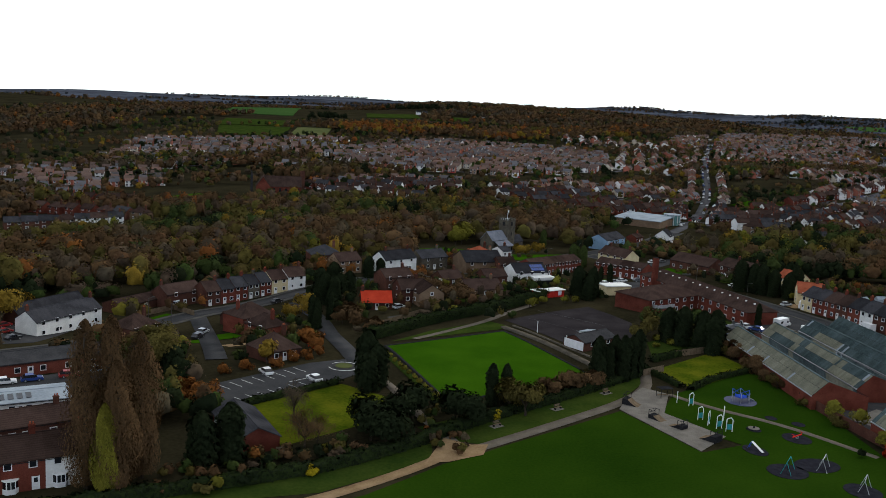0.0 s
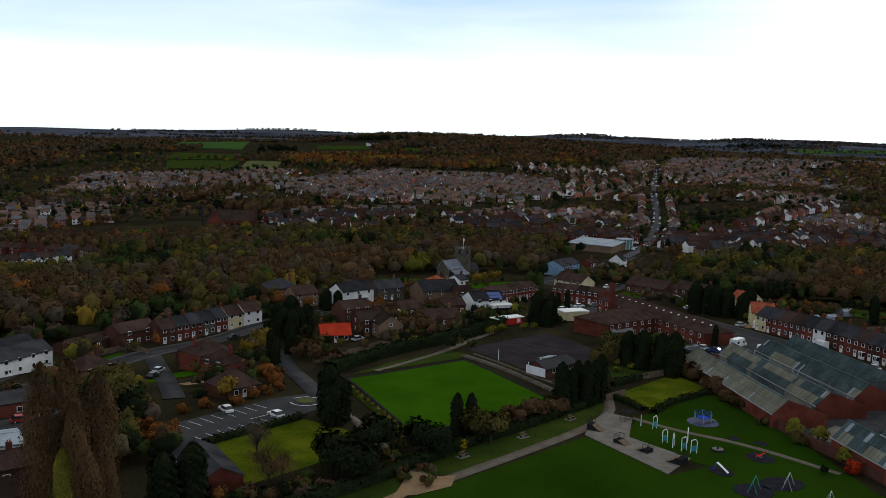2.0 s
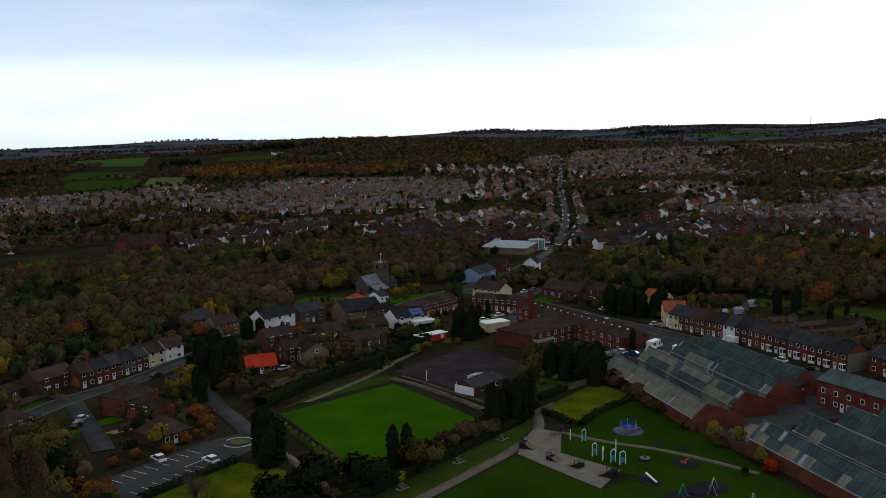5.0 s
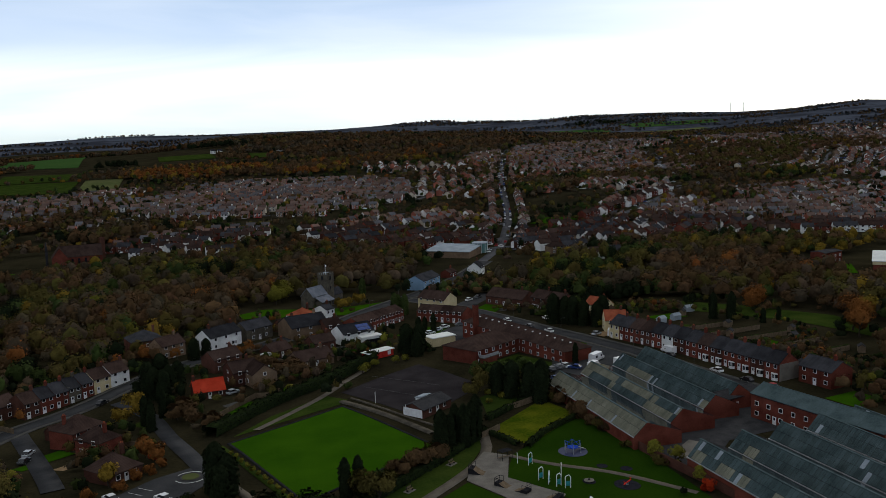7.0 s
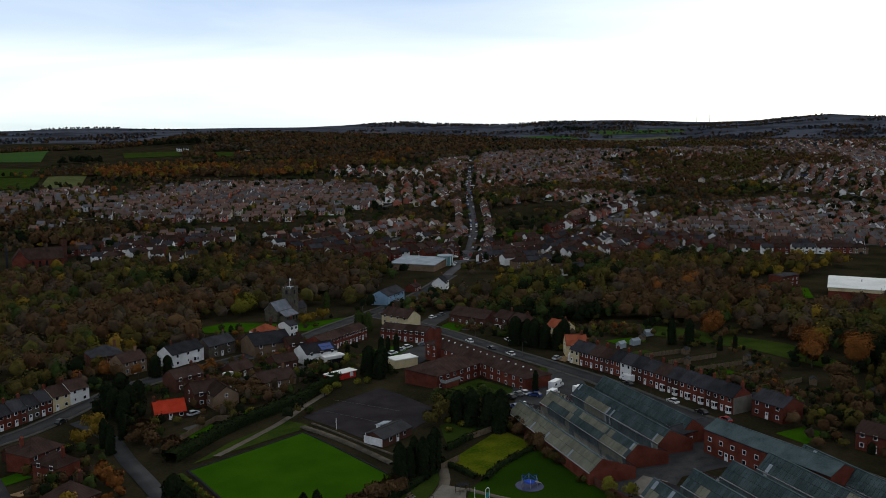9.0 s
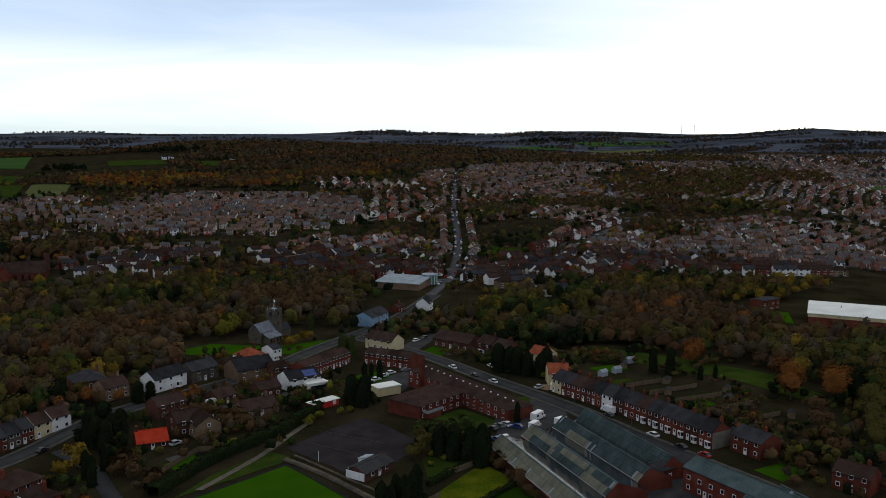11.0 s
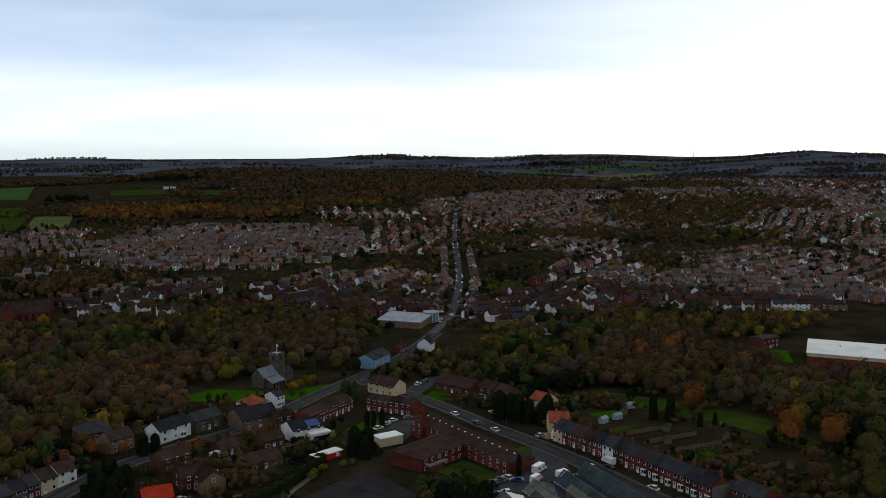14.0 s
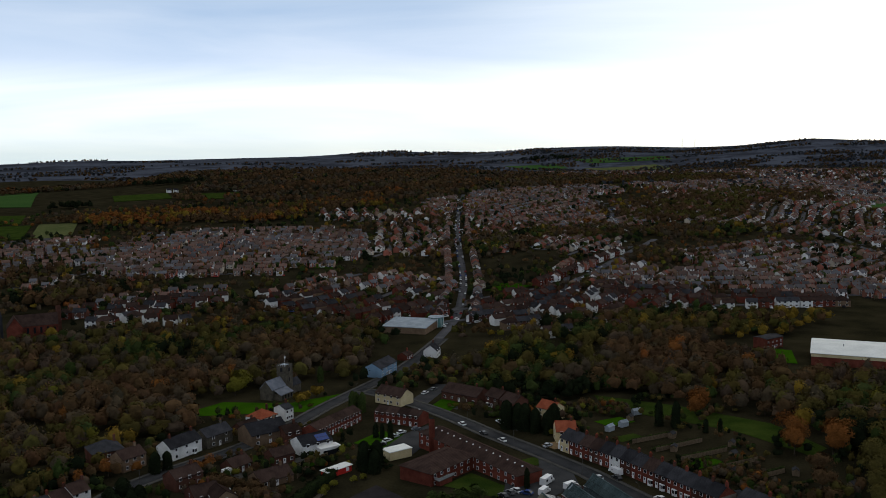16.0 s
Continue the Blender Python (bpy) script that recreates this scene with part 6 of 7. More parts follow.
for sx, sy, col in ((69, 153, STEEL), (72.5, 144.5, STEEL), (62, 151, TEAL)):
    sw = thing("swing", sx, sy, 60, "steel A-frame swing on black rubber", "swing", "swings")
    part("frame", Build().bar((-1.8, -0.9, 0), (-1.8, 0, 2.3), 0.06).bar((-1.8, 0.9, 0), (-1.8, 0, 2.3), 0.06).bar((1.8, -0.9, 0), (1.8, 0, 2.3), 0.06).bar((1.8, 0.9, 0), (1.8, 0, 2.3), 0.06).bar((-1.8, 0, 2.3), (1.8, 0, 2.3), 0.06), col, sw)
    for s in (-0.8, 0.8):
        part("swing_seat", Build().box(s - 0.25, s + 0.25, -0.1, 0.1, 0.5, 0.55).bar((s - 0.22, 0, 0.55), (s - 0.22, 0, 2.3), 0.02).bar((s + 0.22, 0, 0.55), (s + 0.22, 0, 2.3), 0.02), BLACK, sw)


def lamp(x, y, yaw, h=6.5):
    ob = thing("street_lamp", x, y, yaw, "grey steel street lamp with an arm", "street lamp", "street lamps")
    part("post", Build().bar((0, 0, -0.2), (0, 0, h), 0.07), PAVING, ob)
    part("arm", Build().bar((0, 0, h), (1.4, 0, h + 0.3), 0.05), PAVING, ob)
    part("head", Build().box(1.2, 1.9, -0.15, 0.15, h + 0.22, h + 0.36), PAVING, ob)


for lx, ly in ((-86.1, 262.9), (-63.5, 287), (-31.1, 311.3), (45, 388), (62, 412), (84, 442), (108, 474), (117, 270), (123, 240), (106, 310), (98, 345), (-77.2, 255.9), (28, 362)):
    lamp(lx, ly, random.uniform(0, 360))
for lx, ly in ((33, 228), (27, 243)):
    post = thing("floodlight_post", lx, ly, 0, "short white post beside the court", "post")
    part("pole", Build().bar((0, 0, 0), (0, 0, 3.2), 0.09), WHITE, post)

# allotment sheds and greenhouses behind the terrace
for k, (sx, sy, a) in enumerate([(150, 318, 30), (158, 322, 20), (165, 330, 40), (172, 338, 10), (168, 300, 30), (160, 284, 50), (176, 270, 20), (183, 282, 40), (166, 254, 30), (196, 232, 15), (186, 248, 60)]):
    g_ = k in (0, 1, 3)
    s_ = thing("greenhouse" if g_ else "shed", sx, sy, a, "pale glazed garden greenhouse" if g_ else "weathered timber garden shed", "greenhouse" if g_ else "shed", "allotment buildings")
    part("wall", wall_build(4 if g_ else 2.6, 2.2, 2.0, 0.8, False), METAL if g_ else WOOD, s_)
    part("roof", roof_build(4 if g_ else 2.6, 2.2, 2.0, 0.8, False, 0.1, 0.1), METAL if g_ else FELT, s_)


# ---- garden lawns, drives and fences among the near houses ----
def plot(x, y, w, d, yaw, mat, label, category):
    c, s = math.cos(radians(yaw)), math.sin(radians(yaw))
    drape("garden_plot", [(x + u * c - v * s, y + u * s + v * c) for u, v in ((-w / 2, -d / 2), (w / 2, -d / 2), (w / 2, d / 2), (-w / 2, d / 2))], mat, 0.1, label, category)


for gx, gy, gw, gd, ga, gm in [(-58, 238, 9, 8, 40, LAWN), (-62, 231, 6, 5, 40, LAWN), (-83, 266, 8, 5, 60, LAWN), (-36, 258, 8, 6, 45, VERGE), (-10, 258, 10, 7, 30, LAWN), (2, 268, 10, 6, 40, LAWN), (8, 289, 9, 6, 30, VERGE), (20, 310, 9, 6, 35, LAWN),
                               (-2, 305, 9, 7, 40, VERGE), (22, 336, 7, 6, 20, VERGE), (30, 316, 10, 6, 25, LAWN), (8, 328, 9, 6, 40, VERGE), (118, 388, 9, 7, 15, LAWN), (114, 360, 6, 8, 15, VERGE), (117, 349, 6, 8, 15, LAWN), (108, 290, 10, 8, 20, VERGE), (-66, 302, 14, 9, 55, VERGE), (-85, 296, 12, 9, 55, LAWN),
                               (158, 330, 14, 10, 15, LAWN), (152, 306, 12, 7, 15, VERGE), (162, 268, 14, 8, 15, LAWN), (168, 240, 14, 8, 15, VERGE), (152, 205, 12, 10, 15, LAWN)]:
    plot(gx, gy, gw, gd, ga, gm, "small back garden lawn between houses", "lawn")
for gx, gy, gw, gd, ga, gm in [(-51, 224, 7, 5, 45, SAND), (-12, 263, 6, 4, 30, PAVING), (14, 291, 8, 4, 25, PAVING), (27, 322, 9, 5, 22, PAVING), (2, 311, 5, 6, 40, PAVING), (122, 306, 9, 8, 20, SAND), (-86, 249, 10, 7, 60, ASPHALT), (104, 378, 8, 6, 20, PAVING)]:
    plot(gx, gy, gw, gd, ga, gm, "paved drive beside a house", "drive")


def fence(a, b, label="weathered timber garden fence", h=1.7):
    ob = thing("fence", a[0], a[1], 0, label, "fence", "garden fences", z=0)
    ob.matrix_basis = Matrix()
    n = max(2, int(math.hypot(b[0] - a[0], b[1] - a[1]) / 1.9))
    for k in range(n):
        p = [a[i] + (b[i] - a[i]) * k / n for i in (0, 1)]
        q = [a[i] + (b[i] - a[i]) * (k + 0.95) / n for i in (0, 1)]
        z0, z1 = float(height(*p)), float(height(*q))
        part("fence_panel", Build().add([(*p, z0 - 0.1), (*q, z1 - 0.1), (*q, z1 + h), (*p, z0 + h), (p[0] + 0.05, p[1] + 0.05, z0 - 0.1), (q[0] + 0.05, q[1] + 0.05, z1 - 0.1), (q[0] + 0.05, q[1] + 0.05, z1 + h), (p[0] + 0.05, p[1] + 0.05, z0 + h)],
                                        [(0, 1, 2, 3), (5, 4, 7, 6), (3, 2, 6, 7), (0, 3, 7, 4), (1, 5, 6, 2)]), WOOD, ob)


for fa, fb in [((-16, 252), (-6, 266)), ((-6, 266), (4, 262)), ((4, 262), (12, 276)), ((6, 296), (16, 288)), ((22, 300), (28, 312)), ((24, 312), (36, 322)), ((-30, 226), (-40, 238)), ((-36, 210), (-44, 222)), ((54, 210), (48, 205)), ((73, 232), (60, 224)),
               ((150, 298), (172, 303)), ((153, 285), (176, 291)), ((156, 272), (178, 277)), ((159, 259), (182, 264)), ((162, 246), (184, 251)), ((-92, 262), (-82, 278)), ((-74, 268), (-86, 280))]:
    fence(fa, fb)

trees("broad", [(-122, 250), (-126, 244)], 11, "gold", "golden autumn tree by the pub yard", 5)

trees("bush", [(74.5, 233), (75.5, 226), (76, 219), (77, 213), (77.5, 207), (78, 201)], 3.4, "brown", "brown overgrown shrub against the factory wall", 2.2)
trees("bush", [(75, 229.5), (76.5, 216), (78, 204), (79.5, 189), (82, 177)], 2.6, "olive", "olive overgrown shrub against the factory wall", 2.0)
trees("bush", [(84.5, 160)], 3.0, "red", "vivid red shrub by the boundary wall", 1.6)
trees("bush", [(41, 204.5), (33, 197), (29, 193.5), (23, 187)], 3, "olive", "olive shrub along the park hedge", 2.2)

trees("broad", [(206, 232), (214, 244), (222, 252), (198, 222), (190, 212), (228, 236), (216, 222), (205, 212), (232, 262), (236, 280), (230, 298)], 11, "olive", "dark olive tree on the meadow edge", 5)
trees("broad", [(180, 222), (186, 234), (194, 246), (176, 212), (222, 318), (214, 330)], 8, "brown", "brown autumn tree on the meadow edge", 4)


# ---- housing beyond the valley ----
PROTO_H = []
for wm, rm, hw, hip, lab in [(BRICK, TILE, 9, False, "red-brick semi-detached house with a brown roof"), (DBRICK, SLATE, 10, False, "dark-brick house with a slate roof"), (RENDER, TILE, 9, False, "white-rendered house with a brown roof"),
                             (BUFF, TILE, 11, True, "buff-brick house with a hipped brown roof"), (BRICK, TILE, 10, True, "red-brick house with a hipped roof"), (RENDER, SLATE, 8, False, "white house with a slate roof")]:
    PROTO_H.append((wm, rm, hw, hip, lab, []))


def mid_house(x, y, yaw, k):
    wm, rm, hw, hip, lab, made = PROTO_H[k]
    m = pose(x, y, float(height(x, y)), 0, 0, yaw)
    BLOCKED.append((x, y, 8))
    if made:
        return copy_thing(made[0], m)
    ob = thing("house", x, y, yaw, lab, "house", "houses across the valley")
    part("wall", wall_build(hw, 7.5, 5.0, 2.5, hip), wm, ob)
    part("roof", roof_build(hw, 7.5, 5.0, 2.5, hip, 0.35, 0.2), rm, ob)
    chimney(ob, hw * 0.3, 0, 7.5, DBRICK)
    for s in (0, 1):
        for q in (-0.25, 0.25):
            window(ob, pose(q * hw, -3.75, 0.9 + 2.6 * s), 1.7, 1.3)
    made.append(ob)
    return ob


FARHOUSE = surface("weathered_house_fronts", (0.8, 0.8, 0.8), (1.15, 1.15, 1.15), 0.2, 2.0, tint=True, bump=0)
WALLS = np.array([(0.27, 0.095, 0.066), (0.18, 0.08, 0.058), (0.23, 0.155, 0.11), (0.68, 0.67, 0.66), (0.40, 0.35, 0.28), (0.29, 0.10, 0.07), (0.19, 0.115, 0.09)])
ROOFS = np.array([(0.082, 0.057, 0.050), (0.092, 0.091, 0.099), (0.104, 0.071, 0.060), (0.124, 0.077, 0.062), (0.066, 0.061, 0.063)])


def far_houses(name, x, y, yaw, w, label, pale=0.25):
    """Many houses in one mesh: walls with gables, roofs with eaves, chimneys and proud white windows."""
    n = len(x)
    z = height(x, y)
    d, e, r = 6.6, 4.5, 2.0
    V, F, C = [], [], []
    c, s = np.cos(yaw), np.sin(yaw)
    count = 0

    def put(local, tris, col):
        nonlocal count
        loc_ = np.stack([np.broadcast_to(np.asarray(q, float), (n,)) for p in local for q in p], 1).reshape(n, -1, 3)
        px = x[:, None] + loc_[..., 0] * c[:, None] - loc_[..., 1] * s[:, None]
        py = y[:, None] + loc_[..., 0] * s[:, None] + loc_[..., 1] * c[:, None]
        k = loc_.shape[1]
        V.append(np.stack([px, py, z[:, None] + loc_[..., 2]], -1).reshape(-1, 3))
        F.append((count + np.arange(n)[:, None, None] * k + np.asarray(tris)[None]).reshape(-1, 3))
        C.append(np.repeat(col, k, axis=0))
        count += n * k

    prob = np.array([0.24, 0.2, 0.14, pale * 0.75, pale * 0.4, 0.2, 0.12])
    wc = WALLS[rng.choice(7, n, p=prob / prob.sum())] * rng.uniform(0.8, 1.2, (n, 1))
    near = np.sin(x / 37 + 1) + np.sin(y / 29) + rng.normal(0, 0.5, n)
    rc = ROOFS[np.clip((near + 2) / 4 * 5, 0, 4).astype(int)] * rng.uniform(0.8, 1.25, (n, 1))
    h = w / 2
    put([(-h, -d / 2, -2), (h, -d / 2, -2), (h, d / 2, -2), (-h, d / 2, -2), (-h, -d / 2, e), (h, -d / 2, e), (h, d / 2, e), (-h, d / 2, e), (-h, 0, e + r), (h, 0, e + r)],
        [(0, 1, 5), (0, 5, 4), (1, 2, 6), (1, 6, 5), (2, 3, 7), (2, 7, 6), (3, 0, 4), (3, 4, 7), (5, 6, 9), (7, 4, 8)], wc)
    o = d / 2 + 0.4
    lo = e - 0.25
    put([(-h - 0.2, -o, lo), (h + 0.2, -o, lo), (h + 0.2, 0, e + r + 0.12), (-h - 0.2, 0, e + r + 0.12), (-h - 0.2, o, lo), (h + 0.2, o, lo)], [(0, 1, 2), (0, 2, 3), (3, 2, 5), (3, 5, 4)], rc)
    cx = h * rng.choice([-0.9, 0.5, 0.9], n)
    put([(cx - 0.35, -0.3, e + r - 0.6), (cx + 0.35, -0.3, e + r - 0.6), (cx + 0.35, 0.3, e + r - 0.6), (cx - 0.35, 0.3, e + r - 0.6), (cx - 0.35, -0.3, e + r + 0.9), (cx + 0.35, -0.3, e + r + 0.9), (cx + 0.35, 0.3, e + r + 0.9), (cx - 0.35, 0.3, e + r + 0.9)],
        [(0, 1, 5), (0, 5, 4), (1, 2, 6), (1, 6, 5), (2, 3, 7), (2, 7, 6), (3, 0, 4), (3, 4, 7), (4, 5, 6), (4, 6, 7)], WALLS[rng.choice([1, 6, 2], n)] * 0.7)
    for side in (-1, 1):
        for fl in (0.8, 3.0):
            for q in (-0.26, 0.26):
                ok = rng.uniform(0.5, 1.0, n)
                ww, yy = 0.8 * ok, side * (d / 2 + 0.06)
                for grow, col, lift in ((0.2, (0.74, 0.72, 0.70), 0.0), (0.0, (0.03, 0.034, 0.04), 0.05)):
                    y3 = yy + side * lift
                    put([(q * w - ww - grow, y3, fl - grow), (q * w + ww + grow, y3, fl - grow), (q * w + ww + grow, y3, fl + 1.2 + grow), (q * w - ww - grow, y3, fl + 1.2 + grow)],
                        [(0, 1, 2), (0, 2, 3)] if side < 0 else [(0, 2, 1), (0, 3, 2)], np.tile(col, (n, 1)))
    return tagged(new(name, arrays(name, np.vstack(V), np.vstack(F), FARHOUSE, np.vstack(C))), label, "houses", kind="stuff")


def estate(cx, cy, rx, ry, yaw, gap, pitch, curve=0.0):
    """Positions and headings of houses along both sides of parallel streets."""
    out = []
    a = radians(yaw)
    v = -ry
    while v <= ry:
        u = -rx + random.uniform(0, pitch)
        while u <= rx:
            if random.random() < 0.86 and (u / rx) ** 2 + (v / ry) ** 2 < 1.25:
                vv = v + curve * math.sin(u / rx * 2.2) * gap
                for side in (-1, 1):
                    p = vv + side * gap * 0.27 + random.uniform(-1.5, 1.5)
                    out.append((cx + u * math.cos(a) - p * math.sin(a), cy + u * math.sin(a) + p * math.cos(a), a + (0 if side < 0 else math.pi) + random.uniform(-0.14, 0.14)))
            u += pitch * random.choice((1, 1, 1, 1.25))
        v += gap
    return out


def streets(cx, cy, rx, ry, yaw, gap, curve):
    """The roads between the rows of an estate."""
    a = radians(yaw)
    v = -ry
    while v <= ry:
        reach = rx * math.sqrt(max(0.05, 1.2 - (v / ry) ** 2))
        line = []
        for k in range(9):
            u = reach * (k / 4 - 1)
            vv = v + curve * math.sin(u / rx * 2.2) * gap
            line.append((cx + u * math.cos(a) - vv * math.sin(a), cy + u * math.sin(a) + vv * math.cos(a)))
        ribbon("street", line, 5.2, PALETAR, 0.35, "worn grey residential street between the houses", "road", 0.4, 0, 12)
        v += gap


def parked_cars(name, x, y, yaw, label):
    """Cars far off along the streets: each a low body and a narrower cabin."""
    n = len(x)
    z = height(x, y) + 0.4
    c, s = np.cos(yaw), np.sin(yaw)
    paint = np.array([(0.62, 0.62, 0.62), (0.36, 0.38, 0.40), (0.02, 0.02, 0.022), (0.04, 0.07, 0.20), (0.26, 0.03, 0.03), (0.10, 0.10, 0.11)])[rng.choice(6, n, p=(0.3, 0.24, 0.16, 0.1, 0.08, 0.12))]
    V, F, C = [], [], []
    for l, wd, z0, z1, shrink, col in ((2.1, 0.88, 0.25, 0.92, 0.97, paint), (1.2, 0.82, 0.92, 1.35, 0.8, np.tile((0.02, 0.022, 0.026), (n, 1))), (0.95, 0.66, 1.355, 1.42, 1.0, paint)):
        box = np.array([(i * l * k, j * wd * k, zz) for zz, k in ((z0, 1), (z1, shrink)) for i, j in ((-1, -1), (1, -1), (1, 1), (-1, 1))])
        px = x[:, None] + box[:, 0] * c[:, None] - box[:, 1] * s[:, None]
        py = y[:, None] + box[:, 0] * s[:, None] + box[:, 1] * c[:, None]
        f = np.array([(0, 1, 5, 4), (1, 2, 6, 5), (2, 3, 7, 6), (3, 0, 4, 7), (4, 5, 6, 7)])
        F.append(sum(len(q) for q in V) + np.arange(n)[:, None, None] * 8 + f[None])
        V.append(np.stack([px, py, z[:, None] + box[:, 2]], -1).reshape(-1, 3))
        C.append(np.repeat(col, 8, axis=0))
    return tagged(new(name, arrays(name, np.vstack(V), np.vstack([q.reshape(-1, 4) for q in F]), FARHOUSE, np.vstack(C))), label, "cars", kind="stuff")


ESTATES = [  # centre, half sizes, heading, street spacing, pitch, bend, share of pale houses
    (30, 985, 140, 145, -14, 34, 8.6, 0.3, 0.35), (190, 960, 70, 190, 60, 38, 10, 0.4, 0.3), (120, 700, 85, 90, 30, 40, 11, 0.4, 0.35), (-45, 720, 60, 45, -12, 38, 12, 0.3, 0.5),
    (205, 610, 60, 38, 10, 34, 10, 0.2, 0.45), (310, 660, 85, 70, 40, 36, 11, 0.5, 0.35), (420, 640, 120, 70, -20, 36, 9, 0.3, 0.3), (560, 720, 130, 130, 20, 38, 9.5, 0.4, 0.35),
    (370, 835, 55, 40, 42, 36, 10, 0.1, 0.5), (345, 1040, 75, 150, 68, 36, 10, 0.3, 0.2), (455, 1220, 130, 190, 20, 38, 10, 0.5, 0.12), (560, 1420, 130, 110, -10, 40, 11, 0.5, 0.25),
    (760, 1090, 170, 170, 35, 42, 10, 0.6, 0.35), (1000, 1420, 260, 240, 10, 50, 11, 0.7, 0.4), (820, 800, 120, 130, -10, 40, 10, 0.4, 0.35), (230, 1230, 60, 90, 70, 38, 11, 0.3, 0.4),
    (-230, 970, 130, 90, 10, 38, 10, 0.6, 0.5), (-250, 1085, 125, 50, -8, 38, 10, 0.5, 0.45), (-330, 760, 90, 110, 20, 40, 11, 0.5, 0.3),
    (-105, 860, 60, 40, -8, 40, 13, 0.4, 0.5), (1500, 1900, 420, 330, 20, 64, 13, 0.6, 0.4), (1250, 2450, 320, 160, 5, 66, 14, 0.5, 0.4)]
near_list, far_list = [], []
lined = resample(ROADS["long_hill_road"][0], 8.2)
lined_d = np.gradient(lined, axis=0)
lined_a = np.arctan2(lined_d[:, 1], lined_d[:, 0])
lined_on = (lined[:, 1] > 590) & (lined[:, 1] < 1300)
for side in (-1, 1):
    on = lined_on & (rng.uniform(size=len(lined)) < 0.9)
    off = np.c_[np.sin(lined_a), -np.cos(lined_a)] * 12.5 * side
    far_list.append((np.c_[lined + off, lined_a + (math.pi if side < 0 else 0) + math.pi][on], 0.35))
    kerb = np.c_[np.sin(lined_a), -np.cos(lined_a)] * 2.4 * side
    on = lined_on & (rng.uniform(size=len(lined)) < 0.45)
    parked_cars("parked_cars", (lined + kerb)[on, 0], (lined + kerb)[on, 1], lined_a[on], "parked cars along the long hill road")
for cx, cy, rx, ry, yaw, gap, pitch, curve, pale in ESTATES:
    hs = np.array(estate(cx, cy, rx, ry, yaw, gap, pitch, curve))
    if cy < 1700:
        streets(cx, cy, rx, ry, yaw, gap, curve)
        pick = hs[rng.uniform(size=len(hs)) < 0.7]
        away = np.c_[np.sin(pick[:, 2]), -np.cos(pick[:, 2])] * rng.uniform(5.0, 7.5, (len(pick), 1)) + np.c_[np.cos(pick[:, 2]), np.sin(pick[:, 2])] * rng.uniform(-4, 4, (len(pick), 1))
        parked_cars("parked_cars", pick[:, 0] + away[:, 0], pick[:, 1] + away[:, 1], pick[:, 2] + np.where(rng.uniform(size=len(pick)) < 0.4, 1.57, 0), "parked cars along the residential streets")
    hs = hs[clear_of(hs[:, 0], hs[:, 1], 3)]
    if cy < 760 and abs(cx) < 700:
        near_list += [(q, pale) for q in hs]
    else:
        far_list.append((hs, pale))
near_list.sort(key=lambda q: math.hypot(q[0][0], q[0][1]))
for (hx, hy, ha), pale in near_list[:190]:
    k = random.choice((2, 5)) if random.random() < pale * 0.9 else random.choice((0, 1, 3, 4, 0))
    mid_house(hx, hy, math.degrees(ha), k)
if len(near_list) > 190:
    far_list.append((np.array([q for q, _ in near_list[190:]]), 0.35))
for hs, pale in far_list:
    far_houses("house_rows", hs[:, 0], hs[:, 1], hs[:, 2], rng.uniform(5.6, 8.2, len(hs)), "rows of brick and rendered houses with brown roofs", pale)
# red and white landmark houses across the valley
for hx, hy, a, k in ((-45, 722, -10, 4), (-36, 720, -10, 0), (-18, 700, -8, 0), (-60, 668, 30, 5), (-44, 652, 20, 2), (-30, 640, 10, 2), (-20, 640, 10, 5), (-75, 660, 25, 3), (232, 655, 10, 2), (246, 648, 12, 2), (262, 640, 60, 5), (285, 615, 20, 2)):
    mid_house(hx, hy, a, k)
# rows on the western slope, shops at the junction and the red gables along the valley road
for row_a, row_b, count, kinds in (((-230, 481), (-184, 504), 7, (1, 1, 1, 3, 5, 2, 5)), ((-262, 566), (-176, 524), 8, (4, 0, 4, 0, 0, 4, 1, 3)), ((-262, 622), (-210, 604), 6, (0, 4, 0, 4, 0, 0)), ((221, 611), (230, 590), 3, (2, 5, 2)), ((240, 586), (249, 572), 2, (5, 2)),
                                  ((246, 536), (254, 528), 2, (5, 3)), ((204, 522), (216, 524), 2, (2, 1)), ((262, 690), (300, 716), 5, (0, 4, 0, 0, 4)), ((308, 722), (380, 782), 9, (4, 2, 4, 4, 2, 4, 2, 4, 2)), ((132, 634), (150, 640), 3, (0, 3, 0))):
    heading = math.degrees(math.atan2(row_b[1] - row_a[1], row_b[0] - row_a[0]))
    for q in range(count):
        tq = q / max(1, count - 1)
        mid_house(row_a[0] + (row_b[0] - row_a[0]) * tq, row_a[1] + (row_b[1] - row_a[1]) * tq, heading + random.uniform(-4, 4), kinds[q])
BLOCKED += [(-212, 476, 12), (-192, 486, 12), (-225, 540, 14), (-200, 520, 12), (-240, 590, 12)]


